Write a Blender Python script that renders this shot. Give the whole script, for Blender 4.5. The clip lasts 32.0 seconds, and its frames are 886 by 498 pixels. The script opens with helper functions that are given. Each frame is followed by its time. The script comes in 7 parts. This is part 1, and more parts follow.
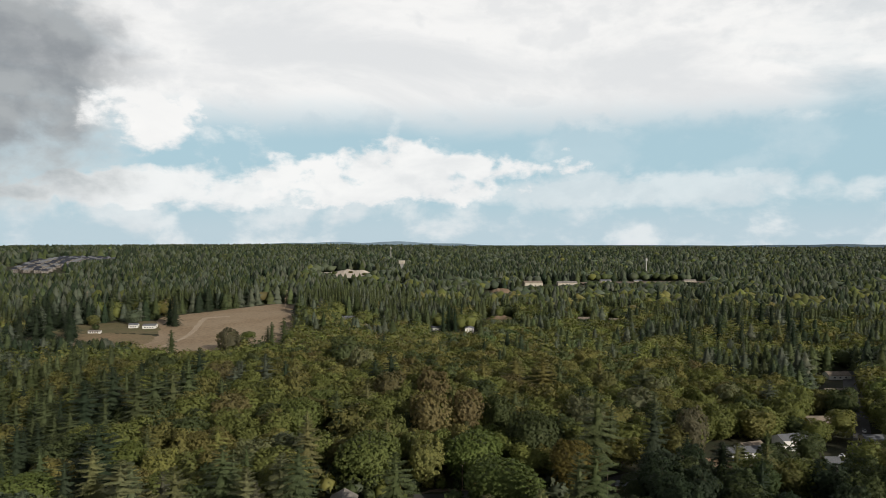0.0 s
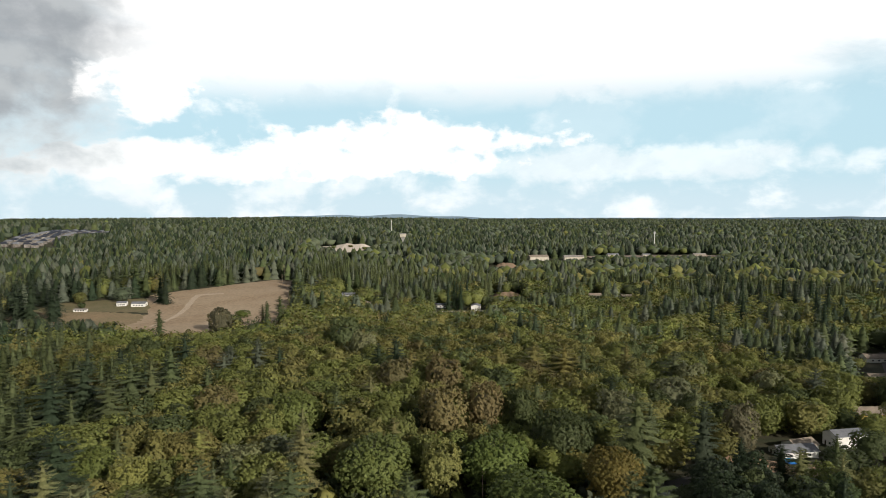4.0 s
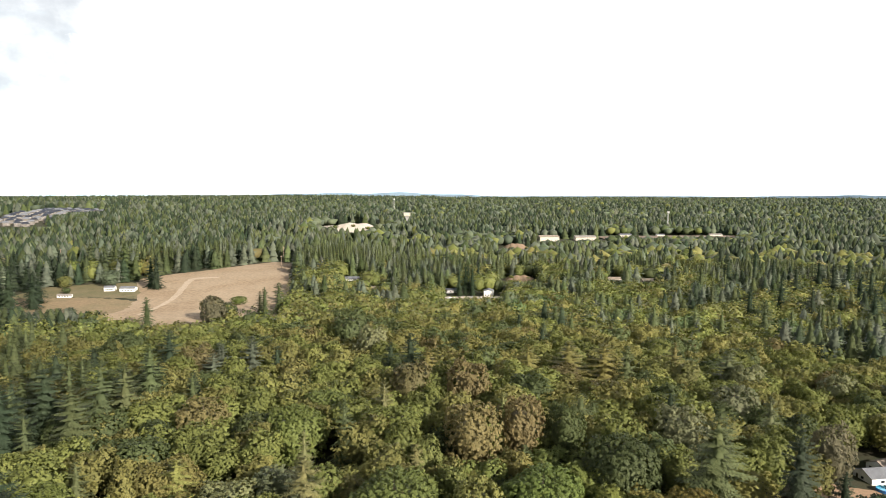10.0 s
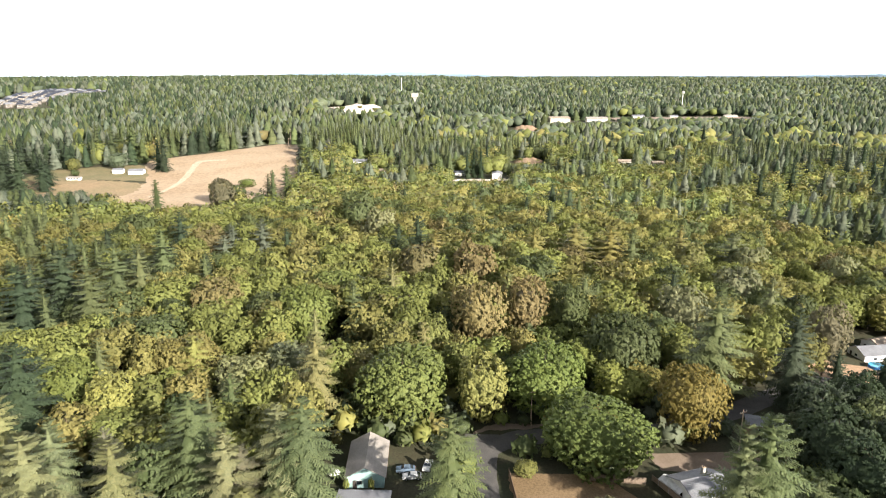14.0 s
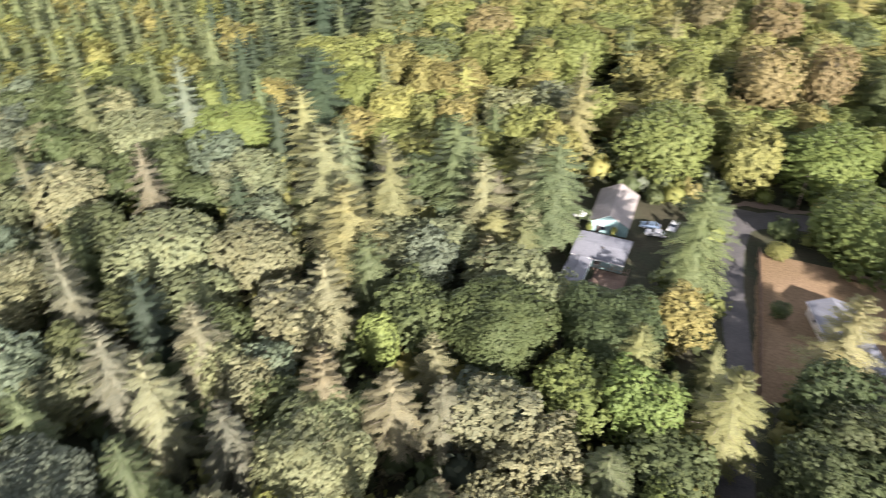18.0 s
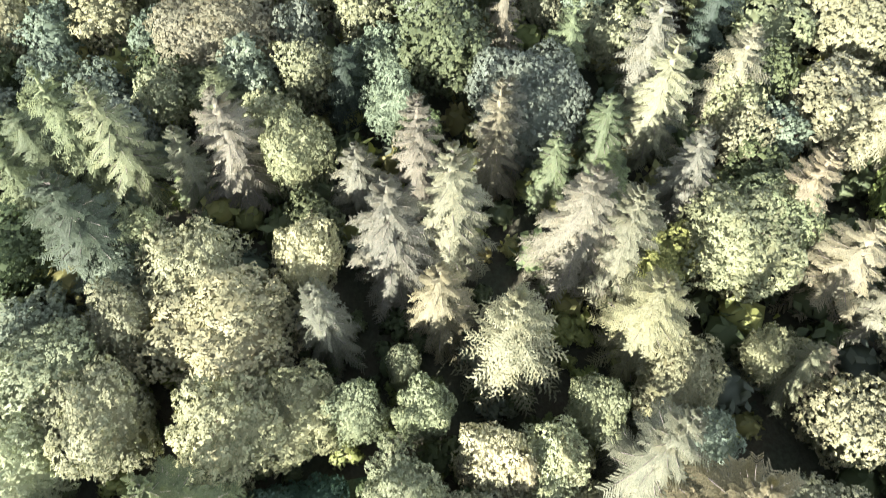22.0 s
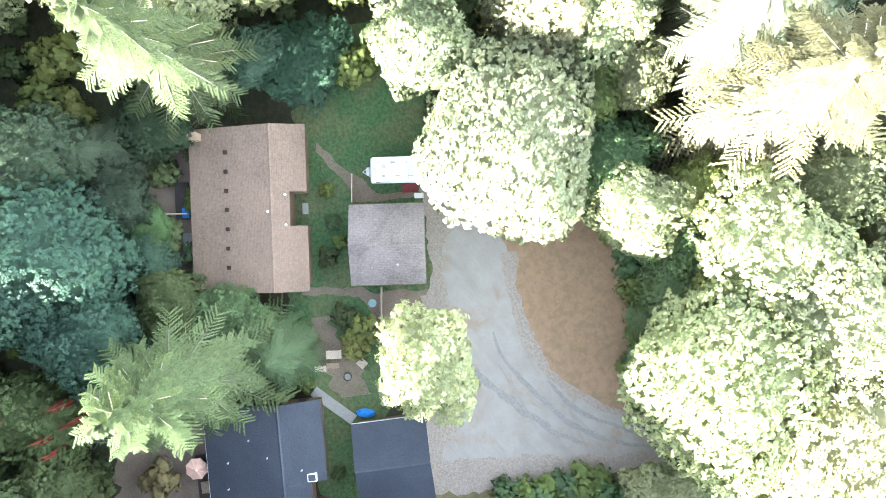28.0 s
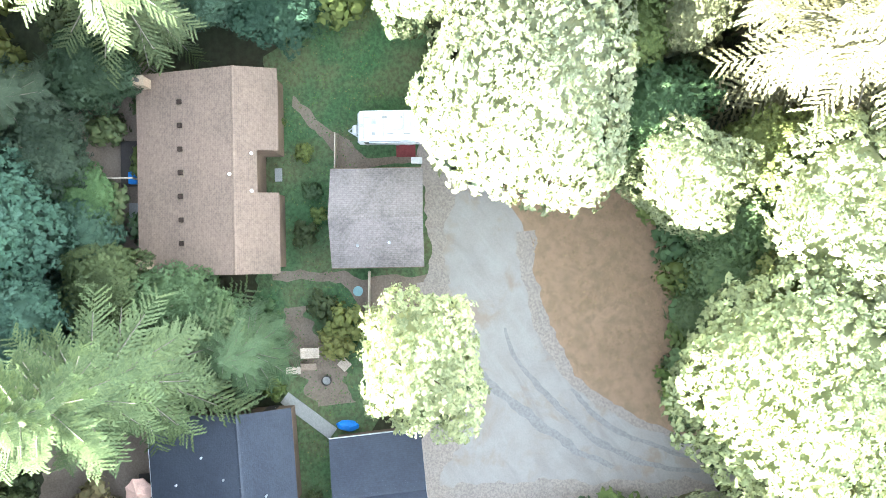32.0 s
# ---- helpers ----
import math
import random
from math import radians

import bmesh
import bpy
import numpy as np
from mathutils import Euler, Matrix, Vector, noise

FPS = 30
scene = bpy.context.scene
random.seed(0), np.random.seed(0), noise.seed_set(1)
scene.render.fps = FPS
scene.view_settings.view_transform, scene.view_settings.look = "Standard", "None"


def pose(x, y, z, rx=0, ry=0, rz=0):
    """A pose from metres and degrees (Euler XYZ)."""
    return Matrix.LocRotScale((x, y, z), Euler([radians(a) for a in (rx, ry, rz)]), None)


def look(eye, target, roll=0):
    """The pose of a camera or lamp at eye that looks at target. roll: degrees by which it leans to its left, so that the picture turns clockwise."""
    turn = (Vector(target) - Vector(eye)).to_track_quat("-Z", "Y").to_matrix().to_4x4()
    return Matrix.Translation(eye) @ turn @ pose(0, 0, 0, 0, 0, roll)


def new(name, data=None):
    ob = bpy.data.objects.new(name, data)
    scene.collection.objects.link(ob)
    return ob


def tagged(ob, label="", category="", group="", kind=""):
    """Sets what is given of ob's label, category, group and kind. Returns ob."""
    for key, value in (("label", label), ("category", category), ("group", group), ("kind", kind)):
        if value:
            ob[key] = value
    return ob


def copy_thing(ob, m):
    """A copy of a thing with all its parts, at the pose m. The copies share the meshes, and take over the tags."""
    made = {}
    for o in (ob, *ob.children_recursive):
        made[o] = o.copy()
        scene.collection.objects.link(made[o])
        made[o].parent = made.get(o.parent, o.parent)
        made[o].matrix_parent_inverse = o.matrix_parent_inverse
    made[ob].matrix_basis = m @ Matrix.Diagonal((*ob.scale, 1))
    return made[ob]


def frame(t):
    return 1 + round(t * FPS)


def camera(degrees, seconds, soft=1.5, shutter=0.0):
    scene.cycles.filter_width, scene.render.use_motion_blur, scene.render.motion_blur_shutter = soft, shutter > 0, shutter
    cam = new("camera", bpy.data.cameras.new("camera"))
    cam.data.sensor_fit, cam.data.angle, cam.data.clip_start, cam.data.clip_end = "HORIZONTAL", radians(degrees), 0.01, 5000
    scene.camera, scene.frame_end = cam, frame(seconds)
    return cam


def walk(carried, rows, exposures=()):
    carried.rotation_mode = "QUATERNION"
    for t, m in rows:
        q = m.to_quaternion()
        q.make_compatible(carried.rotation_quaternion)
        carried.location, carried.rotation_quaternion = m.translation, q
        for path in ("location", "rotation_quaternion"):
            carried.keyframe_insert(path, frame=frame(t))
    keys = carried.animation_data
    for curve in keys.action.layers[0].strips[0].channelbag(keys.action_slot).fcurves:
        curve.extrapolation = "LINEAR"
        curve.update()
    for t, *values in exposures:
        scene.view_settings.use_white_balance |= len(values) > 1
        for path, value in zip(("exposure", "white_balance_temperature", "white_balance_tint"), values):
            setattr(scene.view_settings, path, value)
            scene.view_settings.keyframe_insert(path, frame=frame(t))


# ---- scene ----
cam = camera(65.35, 32.0, 0.85, 0.35)
PATH = [
    (0, pose(15.59, -81.17, 89.88, 88.985, 0.044, 1.028)),
    (0.5, pose(15.12, -77.03, 89.78, 88.773, 0.149, 1.015)),
    (1, pose(14.55, -72.70, 89.65, 88.605, 0.146, 1.028)),
    (1.5, pose(13.88, -68.09, 89.57, 88.453, 0.260, 1.006)),
    (2, pose(13.13, -63.28, 89.56, 88.130, 0.215, 1.006)),
    (2.5, pose(12.24, -58.39, 89.59, 87.757, 0.211, 1.005)),
    (3, pose(11.32, -53.52, 89.61, 87.400, 0.165, 1.058)),
    (3.5, pose(10.43, -48.62, 89.58, 87.067, 0.134, 1.005)),
    (5.5, pose(7.05, -29.06, 89.49, 85.676, 0.067, 1.016)),
    (6, pose(5.75, -23.94, 89.53, 85.331, -0.064, 1.005)),
    (6.5, pose(4.56, -18.98, 89.62, 85.240, -0.050, 0.965)),
    (7, pose(3.50, -14.43, 89.69, 85.250, -0.085, 0.910)),
    (7.5, pose(2.58, -10.37, 89.78, 85.214, -0.155, 0.894)),
    (8, pose(1.77, -6.90, 89.88, 85.215, -0.173, 0.882)),
    (8.5, pose(1.05, -4.07, 89.94, 85.201, -0.109, 0.846)),
    (9, pose(0.47, -1.76, 90.03, 85.199, -0.055, 0.865)),
    (9.5, pose(-0.00, -0.03, 90.07, 85.165, -0.059, 0.872)),
    (10, pose(-0.20, 0.94, 89.99, 84.914, 0.017, 1.045)),
    (10.5, pose(-0.21, 1.41, 89.92, 84.554, 0.069, 1.199)),
    (11, pose(-0.03, 1.64, 89.92, 84.218, 0.143, 1.273)),
    (11.5, pose(0.14, 1.76, 89.91, 83.761, 0.180, 1.330)),
    (12, pose(0.35, 1.83, 89.82, 83.332, 0.170, 1.385)),
    (12.5, pose(0.50, 1.81, 89.73, 82.855, 0.141, 1.468)),
    (13, pose(0.60, 1.55, 89.63, 80.653, 0.115, 1.577)),
    (13.5, pose(0.56, 1.22, 89.70, 77.929, 0.101, 1.686)),
    (14, pose(0.46, 1.17, 89.76, 75.224, 0.121, 1.773)),
    (14.5, pose(0.39, 1.27, 89.68, 72.551, 0.087, 1.853)),
    (16.5, pose(0.25, 0.18, 89.49, 61.967, -0.079, 2.139)),
    (17, pose(-0.53, 0.21, 89.00, 59.396, -0.260, 2.283)),
    (17.5, pose(-1.18, 0.06, 88.55, 57.015, -0.214, 10.278)),
    (18, pose(-1.36, -0.01, 88.17, 54.758, 0.083, 24.250)),
    (18.5, pose(-1.22, -0.00, 88.03, 52.482, 0.326, 39.155)),
    (19, pose(-1.07, -0.19, 87.76, 50.392, 0.332, 53.295)),
    (19.5, pose(-0.93, 0.05, 87.18, 48.282, 0.294, 66.012)),
    (20, pose(-0.93, 0.06, 87.19, 45.706, 0.079, 73.047)),
    (20.5, pose(-0.85, 0.07, 87.25, 43.087, 0.146, 76.185)),
    (21, pose(-0.86, 0.07, 87.25, 40.202, 0.124, 77.834)),
    (21.5, pose(-0.98, 0.04, 87.12, 36.340, 0.144, 78.734)),
    (22, pose(-1.36, -0.05, 86.77, 31.972, 0.129, 79.205)),
    (22.5, pose(-1.88, -0.18, 86.28, 27.341, 0.109, 79.494)),
    (23, pose(-2.00, -0.10, 85.26, 23.046, 0.146, 79.976)),
    (23.5, pose(-1.94, -0.07, 83.93, 18.873, 0.250, 80.268)),
    (24, pose(-1.97, 0.01, 82.43, 14.618, 0.445, 80.519)),
    (24.5, pose(-1.93, 0.02, 80.94, 10.385, 0.560, 80.847)),
    (25, pose(-1.85, -0.18, 79.40, 6.235, 0.594, 81.131)),
    (25.5, pose(-1.76, -0.55, 77.94, 2.159, 0.491, 81.266)),
    (26, pose(-1.58, -0.80, 76.46, -1.340, 0.368, 81.654)),
    (26.5, pose(-1.37, -0.95, 74.90, -1.160, 0.323, 81.880)),
    (28.5, pose(-1.49, -0.18, 68.66, -1.138, 1.061, 82.511)),
    (29, pose(-1.47, -0.03, 67.05, -1.086, 1.238, 82.688)),
    (29.5, pose(-1.38, 0.09, 65.50, -1.005, 1.410, 82.848)),
    (30, pose(-1.12, 0.09, 63.94, -0.692, 1.462, 82.943)),
    (30.5, pose(-0.60, -0.01, 62.35, -0.456, 1.480, 83.021)),
    (31, pose(0.08, -0.32, 60.90, -0.279, 1.318, 83.085)),
    (31.5, pose(0.93, -0.70, 59.32, -0.515, 1.107, 83.187)),
    (32, pose(1.74, -1.06, 57.73, -0.032, 0.958, 83.090)),
]
EXPOSURES = [(0, -0.2, 6500, 10), (3.5, 0.08, 6520, 10), (6, 0.70, 6600, 11), (9, 1.05, 6600, 11), (14, 1.90, 6550, 12), (17, 2.15, 6300, 22), (21, 2.85, 5900, 20), (24, 3.55, 5650, 19), (26, 4.2, 5800, 12), (29, 4.62, 5700, 2), (32, 4.70, 5700, 2)]
walk(cam, PATH, EXPOSURES)


def smooth(a, b, v):
    t = np.clip((np.asarray(v, float) - a) / (b - a), 0, 1)
    return t * t * (3 - 2 * t)


# ---- world, sun ----
SUN_AZ, SUN_EL = math.atan2(0.66, -0.75), radians(23)      # azimuth from +y towards +x
sun_dir = Vector((math.sin(SUN_AZ) * math.cos(SUN_EL), math.cos(SUN_AZ) * math.cos(SUN_EL), math.sin(SUN_EL)))

world = bpy.data.worlds.new("sky")
scene.world = world
world.use_nodes = True
wt = world.node_tree
wt.nodes.clear()


class Graph:
    """Short calls for building node trees."""

    def __init__(self, tree):
        self.tree = tree

    def node(self, kind, inputs=None):
        n = self.tree.nodes.new(kind)
        for k, v in (inputs or {}).items():
            if isinstance(v, bpy.types.NodeSocket):
                self.tree.links.new(v, n.inputs[k])
            else:
                n.inputs[k].default_value = v
        return n

    def math(self, op, a, b=0.0, clamp=False):
        n = self.node("ShaderNodeMath", {0: a, 1: b})
        n.operation, n.use_clamp = op, clamp
        return n.outputs[0]

    def ramp(self, v, lo, hi, a=0.0, b=1.0):
        n = self.node("ShaderNodeMapRange", {0: v, 1: lo, 2: hi, 3: a, 4: b})
        n.interpolation_type = "SMOOTHSTEP"
        return n.outputs[0]

    def mix(self, f, a, b, blend="MIX"):
        n = self.tree.nodes.new("ShaderNodeMix")
        n.data_type, n.blend_type = "RGBA", blend
        for i, v in ((0, f), (6, a), (7, b)):
            if isinstance(v, bpy.types.NodeSocket):
                self.tree.links.new(v, n.inputs[i])
            else:
                n.inputs[i].default_value = v
        return n.outputs[2]

    def noise(self, vec, scale, detail=3.0, rough=0.55, distort=0.0):
        return self.node("ShaderNodeTexNoise", {"Vector": vec, "Scale": scale, "Detail": detail, "Roughness": rough, "Distortion": distort}).outputs["Fac"]


def build_sky():
    g = Graph(wt)
    way = g.node("ShaderNodeTexCoord").outputs["Generated"]
    sky = g.node("ShaderNodeTexSky")
    sky.sky_type, sky.sun_disc, sky.sun_elevation, sky.sun_rotation = "NISHITA", False, SUN_EL, SUN_AZ
    sky.air_density, sky.dust_density, sky.ozone_density = 1.0, 1.2, 1.5
    blue = g.mix(1.0, sky.outputs[0], (SKY_GAIN, SKY_GAIN, SKY_GAIN, 1), "MULTIPLY")
    sep = g.node("ShaderNodeSeparateXYZ", {0: way})
    x, y, z = sep.outputs
    az = g.math("ARCTAN2", x, y)
    el = g.math("ARCSINE", z)
    wide = g.node("ShaderNodeCombineXYZ", {0: g.math("MULTIPLY", az, 1.0), 1: g.math("MULTIPLY", el, 2.6), 2: 0.37}).outputs[0]
    round_ = g.node("ShaderNodeCombineXYZ", {0: az, 1: g.math("MULTIPLY", el, 1.45), 2: 0.81}).outputs[0]
    # cloud noise, sampled twice to tell lit tops from grey undersides
    up = g.node("ShaderNodeVectorMath", {0: round_, 1: (0.0, 0.035, 0.0)}).outputs[0]
    heap_n = g.noise(round_, 8.5, 9, 0.55, 0.15)
    heap_u = g.noise(up, 8.5, 9, 0.55, 0.15)
    puff_n = g.noise(round_, 23.0, 6, 0.55, 0.15)
    big_n = g.noise(wide, 2.6, 8, 0.60, 0.35)
    lit = g.ramp(g.math("SUBTRACT", heap_n, heap_u), -0.13, 0.10)

    def bank(a0, e0, aw, ew, soft=0.6, rough=1.0):
        da = g.math("DIVIDE", g.math("SUBTRACT", az, a0), aw)
        de = g.math("DIVIDE", g.math("SUBTRACT", el, e0), ew)
        d = g.math("ADD", g.math("MULTIPLY", da, da), g.math("MULTIPLY", de, de))
        edge = g.math("ADD", g.math("MULTIPLY", g.math("SUBTRACT", heap_n, 0.5), 4.6 * rough), g.math("MULTIPLY", g.math("SUBTRACT", puff_n, 0.5), 4.4 * rough * rough))
        return g.ramp(g.math("SUBTRACT", d, edge), 1.0 + soft, 1.0 - soft)

    grey = bank(-0.60, 0.185, 0.165, 0.125, 0.95, 0.6)
    white_l = bank(-0.415, 0.165, 0.066, 0.050, 0.7)
    heap_c = bank(-0.095, 0.090, 0.19, 0.042, 0.55)
    heap_l = bank(-0.42, 0.066, 0.19, 0.026, 0.7)
    heap_r = bank(0.26, 0.062, 0.30, 0.022, 0.9)
    gap_blue = bank(0.36, 0.118, 0.30, 0.036, 0.9)
    high = g.ramp(g.math("ADD", el, g.math("MULTIPLY", g.math("SUBTRACT", big_n, 0.5), 0.12)), 0.13, 0.21)
    cover = g.math("MULTIPLY", high, g.ramp(big_n, 0.28, 0.5, 0.72, 0.97))
    cover = g.math("MAXIMUM", cover, g.math("MULTIPLY", g.ramp(heap_n, 0.46, 0.62), 0.55))
    cover = g.math("MULTIPLY", cover, g.math("SUBTRACT", 1.0, g.math("MULTIPLY", gap_blue, 0.75)))
    cover = g.math("MULTIPLY", cover, g.ramp(el, 0.42, 0.72, 1.0, 0.22))
    for b, k in ((grey, 0.95), (white_l, 0.97), (heap_c, 0.92), (heap_l, 0.85), (heap_r, 0.5)):
        cover = g.math("MAXIMUM", cover, g.math("MULTIPLY", b, k))
    dark = g.math("MULTIPLY", g.ramp(big_n, 0.42, 0.66), 0.55)
    dark = g.math("MAXIMUM", dark, g.math("MULTIPLY", g.math("SUBTRACT", 1.0, lit), 0.42))
    dark = g.math("MULTIPLY", dark, g.math("SUBTRACT", 1.0, g.math("MULTIPLY", white_l, 0.7)))
    cloud = g.mix(dark, (1.03, 1.02, 1.0, 1), (0.66, 0.69, 0.72, 1))
    cloud = g.mix(g.math("MULTIPLY", grey, g.math("SUBTRACT", 1.0, white_l)), cloud, g.mix(lit, (0.31, 0.33, 0.35, 1), (0.43, 0.45, 0.46, 1)))
    hazy = g.mix(g.ramp(el, 0.42, 0.12, 0.0, 0.92), blue, (0.46, 0.66, 0.75, 1))
    hazy = g.mix(g.ramp(el, 0.07, 0.0, 0.0, 0.6), hazy, (0.60, 0.70, 0.76, 1))
    col = g.mix(cover, hazy, cloud)
    # clouds away from the sun are lit full on, those towards it show their shaded side
    face = g.ramp(y, -0.35, 0.75, 0.50, 1.08)
    col = g.mix(1.0, col, g.node("ShaderNodeCombineXYZ", {0: face, 1: face, 2: face}).outputs[0], "MULTIPLY")
    zenith = g.ramp(el, 0.38, 0.95, 1.0, 0.52)
    col = g.mix(1.0, col, g.node("ShaderNodeCombineXYZ", {0: zenith, 1: zenith, 2: zenith}).outputs[0], "MULTIPLY")
    bg = g.node("ShaderNodeBackground", {"Color": col, "Strength": SKY_STRENGTH})
    out = g.node("ShaderNodeOutputWorld")
    wt.links.new(bg.outputs[0], out.inputs[0])


SKY_GAIN, SKY_STRENGTH = 0.065, 1.0
build_sky()

sun_data = bpy.data.lights.new("sun", "SUN")
sun_data.energy, sun_data.angle, sun_data.color = 4.3, radians(0.5), (1.0, 0.92, 0.79)
sun = new("sun", sun_data)
sun.matrix_world = look((0, 0, 300), Vector((0, 0, 300)) - sun_dir)


# ---- materials ----
def material(name, colour, rough=0.8, metal=0.0, grain=(0, 0, 0), bump=0.0, vary=0.25, stain=None, scale=1.0, spec=0.3, build=None):
    """A surface with fine grain and broad blotches at real size; stain: a second colour that blotches lean to."""
    m = bpy.data.materials.new(name)
    m.use_nodes = True
    t = m.node_tree
    t.nodes.clear()
    g = Graph(t)
    pos = g.node("ShaderNodeTexCoord").outputs["Object"]
    fine = g.noise(pos, 9.0 / scale, 4, 0.65)
    broad = g.noise(pos, 0.55 / scale, 5, 0.6, 0.4)
    base = (*colour, 1)
    other = (*(stain or [c * 0.62 for c in colour]), 1)
    c = g.mix(g.ramp(broad, 0.36, 0.68), base, other)
    c = g.mix(vary, c, g.mix(g.ramp(fine, 0.3, 0.7), (*[v * 0.55 for v in colour], 1), (*[min(1, v * 1.5) for v in colour], 1)))
    if build:
        c = build(g, pos, c)
    b = g.node("ShaderNodeBsdfPrincipled", {"Base Color": c, "Roughness": rough, "Metallic": metal, "Specular IOR Level": spec})
    if bump:
        bn = g.node("ShaderNodeBump", {"Height": fine, "Strength": bump, "Distance": 0.05 * scale})
        t.links.new(bn.outputs[0], b.inputs["Normal"])
    out = g.node("ShaderNodeOutputMaterial")
    t.links.new(b.outputs[0], out.inputs[0])
    return m


def shingle_pattern(width, height):
    """Tab joints and tabs of slightly different tone."""
    def build(g, pos, c):
        br = g.node("ShaderNodeTexBrick", {"Vector": pos, "Color1": (0.94, 0.94, 0.94, 1), "Color2": (1.04, 1.04, 1.04, 1), "Mortar": (0.80, 0.80, 0.80, 1), "Scale": 1.0,
                                           "Mortar Size": 0.012, "Brick Width": width, "Row Height": height})
        return g.mix(1.0, c, br.outputs["Color"], "MULTIPLY")
    return build


def foliage(name, source):
    """Leaves: colour from the tree's own tint, changing from leaf to leaf and patch to patch; light passes through in part."""
    m = bpy.data.materials.new(name)
    m.use_nodes = True
    t = m.node_tree
    t.nodes.clear()
    g = Graph(t)
    if source == "object":
        tint = g.node("ShaderNodeObjectInfo").outputs["Color"]
    else:
        n = g.node("ShaderNodeAttribute")
        n.attribute_name = "tint"
        tint = n.outputs["Color"]
    if source == "both":
        tint = g.mix(1.0, tint, g.node("ShaderNodeObjectInfo").outputs["Color"], "MULTIPLY")
    geo = g.node("ShaderNodeNewGeometry")
    pos = g.node("ShaderNodeTexCoord").outputs["Object"]
    leaf = geo.outputs["Random Per Island"]
    patch = g.noise(pos, 0.45, 3, 0.6)
    c = g.mix(1.0, tint, g.mix(g.ramp(leaf, 0.0, 1.0), (0.80, 0.83, 0.80, 1), (1.20, 1.17, 1.12, 1)), "MULTIPLY")
    c = g.mix(g.ramp(patch, 0.45, 0.75, 0.0, 0.5), c, g.mix(1.0, c, (1.14, 1.05, 0.86, 1), "MULTIPLY"))
    b = g.node("ShaderNodeBsdfPrincipled", {"Base Color": c, "Roughness": 0.6, "Specular IOR Level": 0.14})
    thin = g.node("ShaderNodeBsdfTranslucent", {"Color": g.mix(1.0, c, (1.1, 1.15, 0.5, 1), "MULTIPLY")})
    mixed = g.node("ShaderNodeMixShader", {0: 0.17, 1: b.outputs[0], 2: thin.outputs[0]})
    out = g.node("ShaderNodeOutputMaterial")
    t.links.new(mixed.outputs[0], out.inputs[0])
    return m


LEAF = foliage("leaf", "object")
LEAF_MASS = foliage("leaf_mass", "attribute")
LEAF_GROVE = foliage("leaf_grove", "both")
BARK = material("bark", (0.13, 0.095, 0.065), 0.95, bump=0.6, vary=0.5)
PALE_BARK = material("pale_bark", (0.17, 0.150, 0.120), 0.9, vary=0.4)
FOREST_FLOOR = material("forest_floor", (0.034, 0.040, 0.020), 0.95, vary=0.5, stain=(0.060, 0.046, 0.028), scale=6, bump=0.4)
LAWN = material("lawn", (0.058, 0.112, 0.046), 0.95, vary=0.65, stain=(0.20, 0.140, 0.080), scale=3.2, bump=0.5)
DRY_GRASS = material("dry_grass", (0.325, 0.214, 0.138), 0.95, vary=0.5, stain=(0.150, 0.122, 0.070), scale=0.45, bump=0.35)
YARD = material("parched_yard", (0.165, 0.116, 0.064), 0.95, vary=0.55, stain=(0.24, 0.165, 0.10), scale=5, bump=0.4)
FIELD = material("hay_field", (0.325, 0.250, 0.170), 0.95, vary=0.35, stain=(0.25, 0.175, 0.105), scale=22)
BARE_EARTH = material("bare_earth", (0.205, 0.160, 0.125), 0.95, vary=0.35, stain=(0.145, 0.112, 0.080), scale=1.3, bump=0.2)
PALE_EARTH = material("pale_earth", (0.50, 0.43, 0.36), 0.95, vary=0.4, stain=(0.62, 0.56, 0.50), scale=14)
def gravel_wear(g, pos, c):
    """Smears where wheels turn, and brown dirt blown over the stones."""
    sep = g.node("ShaderNodeSeparateXYZ", {0: pos})
    bend = g.node("ShaderNodeCombineXYZ", {0: g.math("MULTIPLY", g.math("ADD", sep.outputs[0], sep.outputs[1]), 0.16), 1: g.math("SUBTRACT", sep.outputs[1], g.math("MULTIPLY", sep.outputs[0], 0.55)), 2: 0.0}).outputs[0]
    streak = g.noise(bend, 0.55, 4, 0.6, 0.8)
    c = g.mix(g.ramp(streak, 0.50, 0.70, 0.0, 0.30), c, (0.185, 0.165, 0.160, 1))
    c = g.mix(g.ramp(streak, 0.46, 0.30, 0.0, 0.30), c, (0.38, 0.375, 0.35, 1))
    return g.mix(g.ramp(g.noise(pos, 0.22, 5, 0.65, 0.5), 0.50, 0.66, 0.0, 0.6), c, (0.27, 0.195, 0.14, 1))


GRAVEL = material("gravel", (0.306, 0.272, 0.248), 0.95, vary=0.16, stain=(0.335, 0.305, 0.280), scale=0.9, bump=0.06, build=gravel_wear)
ASPHALT = material("asphalt", (0.075, 0.073, 0.072), 0.9, vary=0.4, stain=(0.11, 0.105, 0.10), scale=2.5, bump=0.3)
CONCRETE = material("concrete", (0.31, 0.30, 0.285), 0.9, vary=0.3, stain=(0.26, 0.26, 0.25), bump=0.2)
BROWN_SHINGLE = material("brown_shingle", (0.200, 0.142, 0.108), 0.85, vary=0.3, stain=(0.158, 0.116, 0.088), scale=2.2, bump=0.3, build=shingle_pattern(0.33, 0.15))
GREY_SHINGLE = material("grey_shingle", (0.235, 0.200, 0.188), 0.85, vary=0.35, stain=(0.130, 0.112, 0.104), scale=1.8, bump=0.3, build=shingle_pattern(0.33, 0.16))
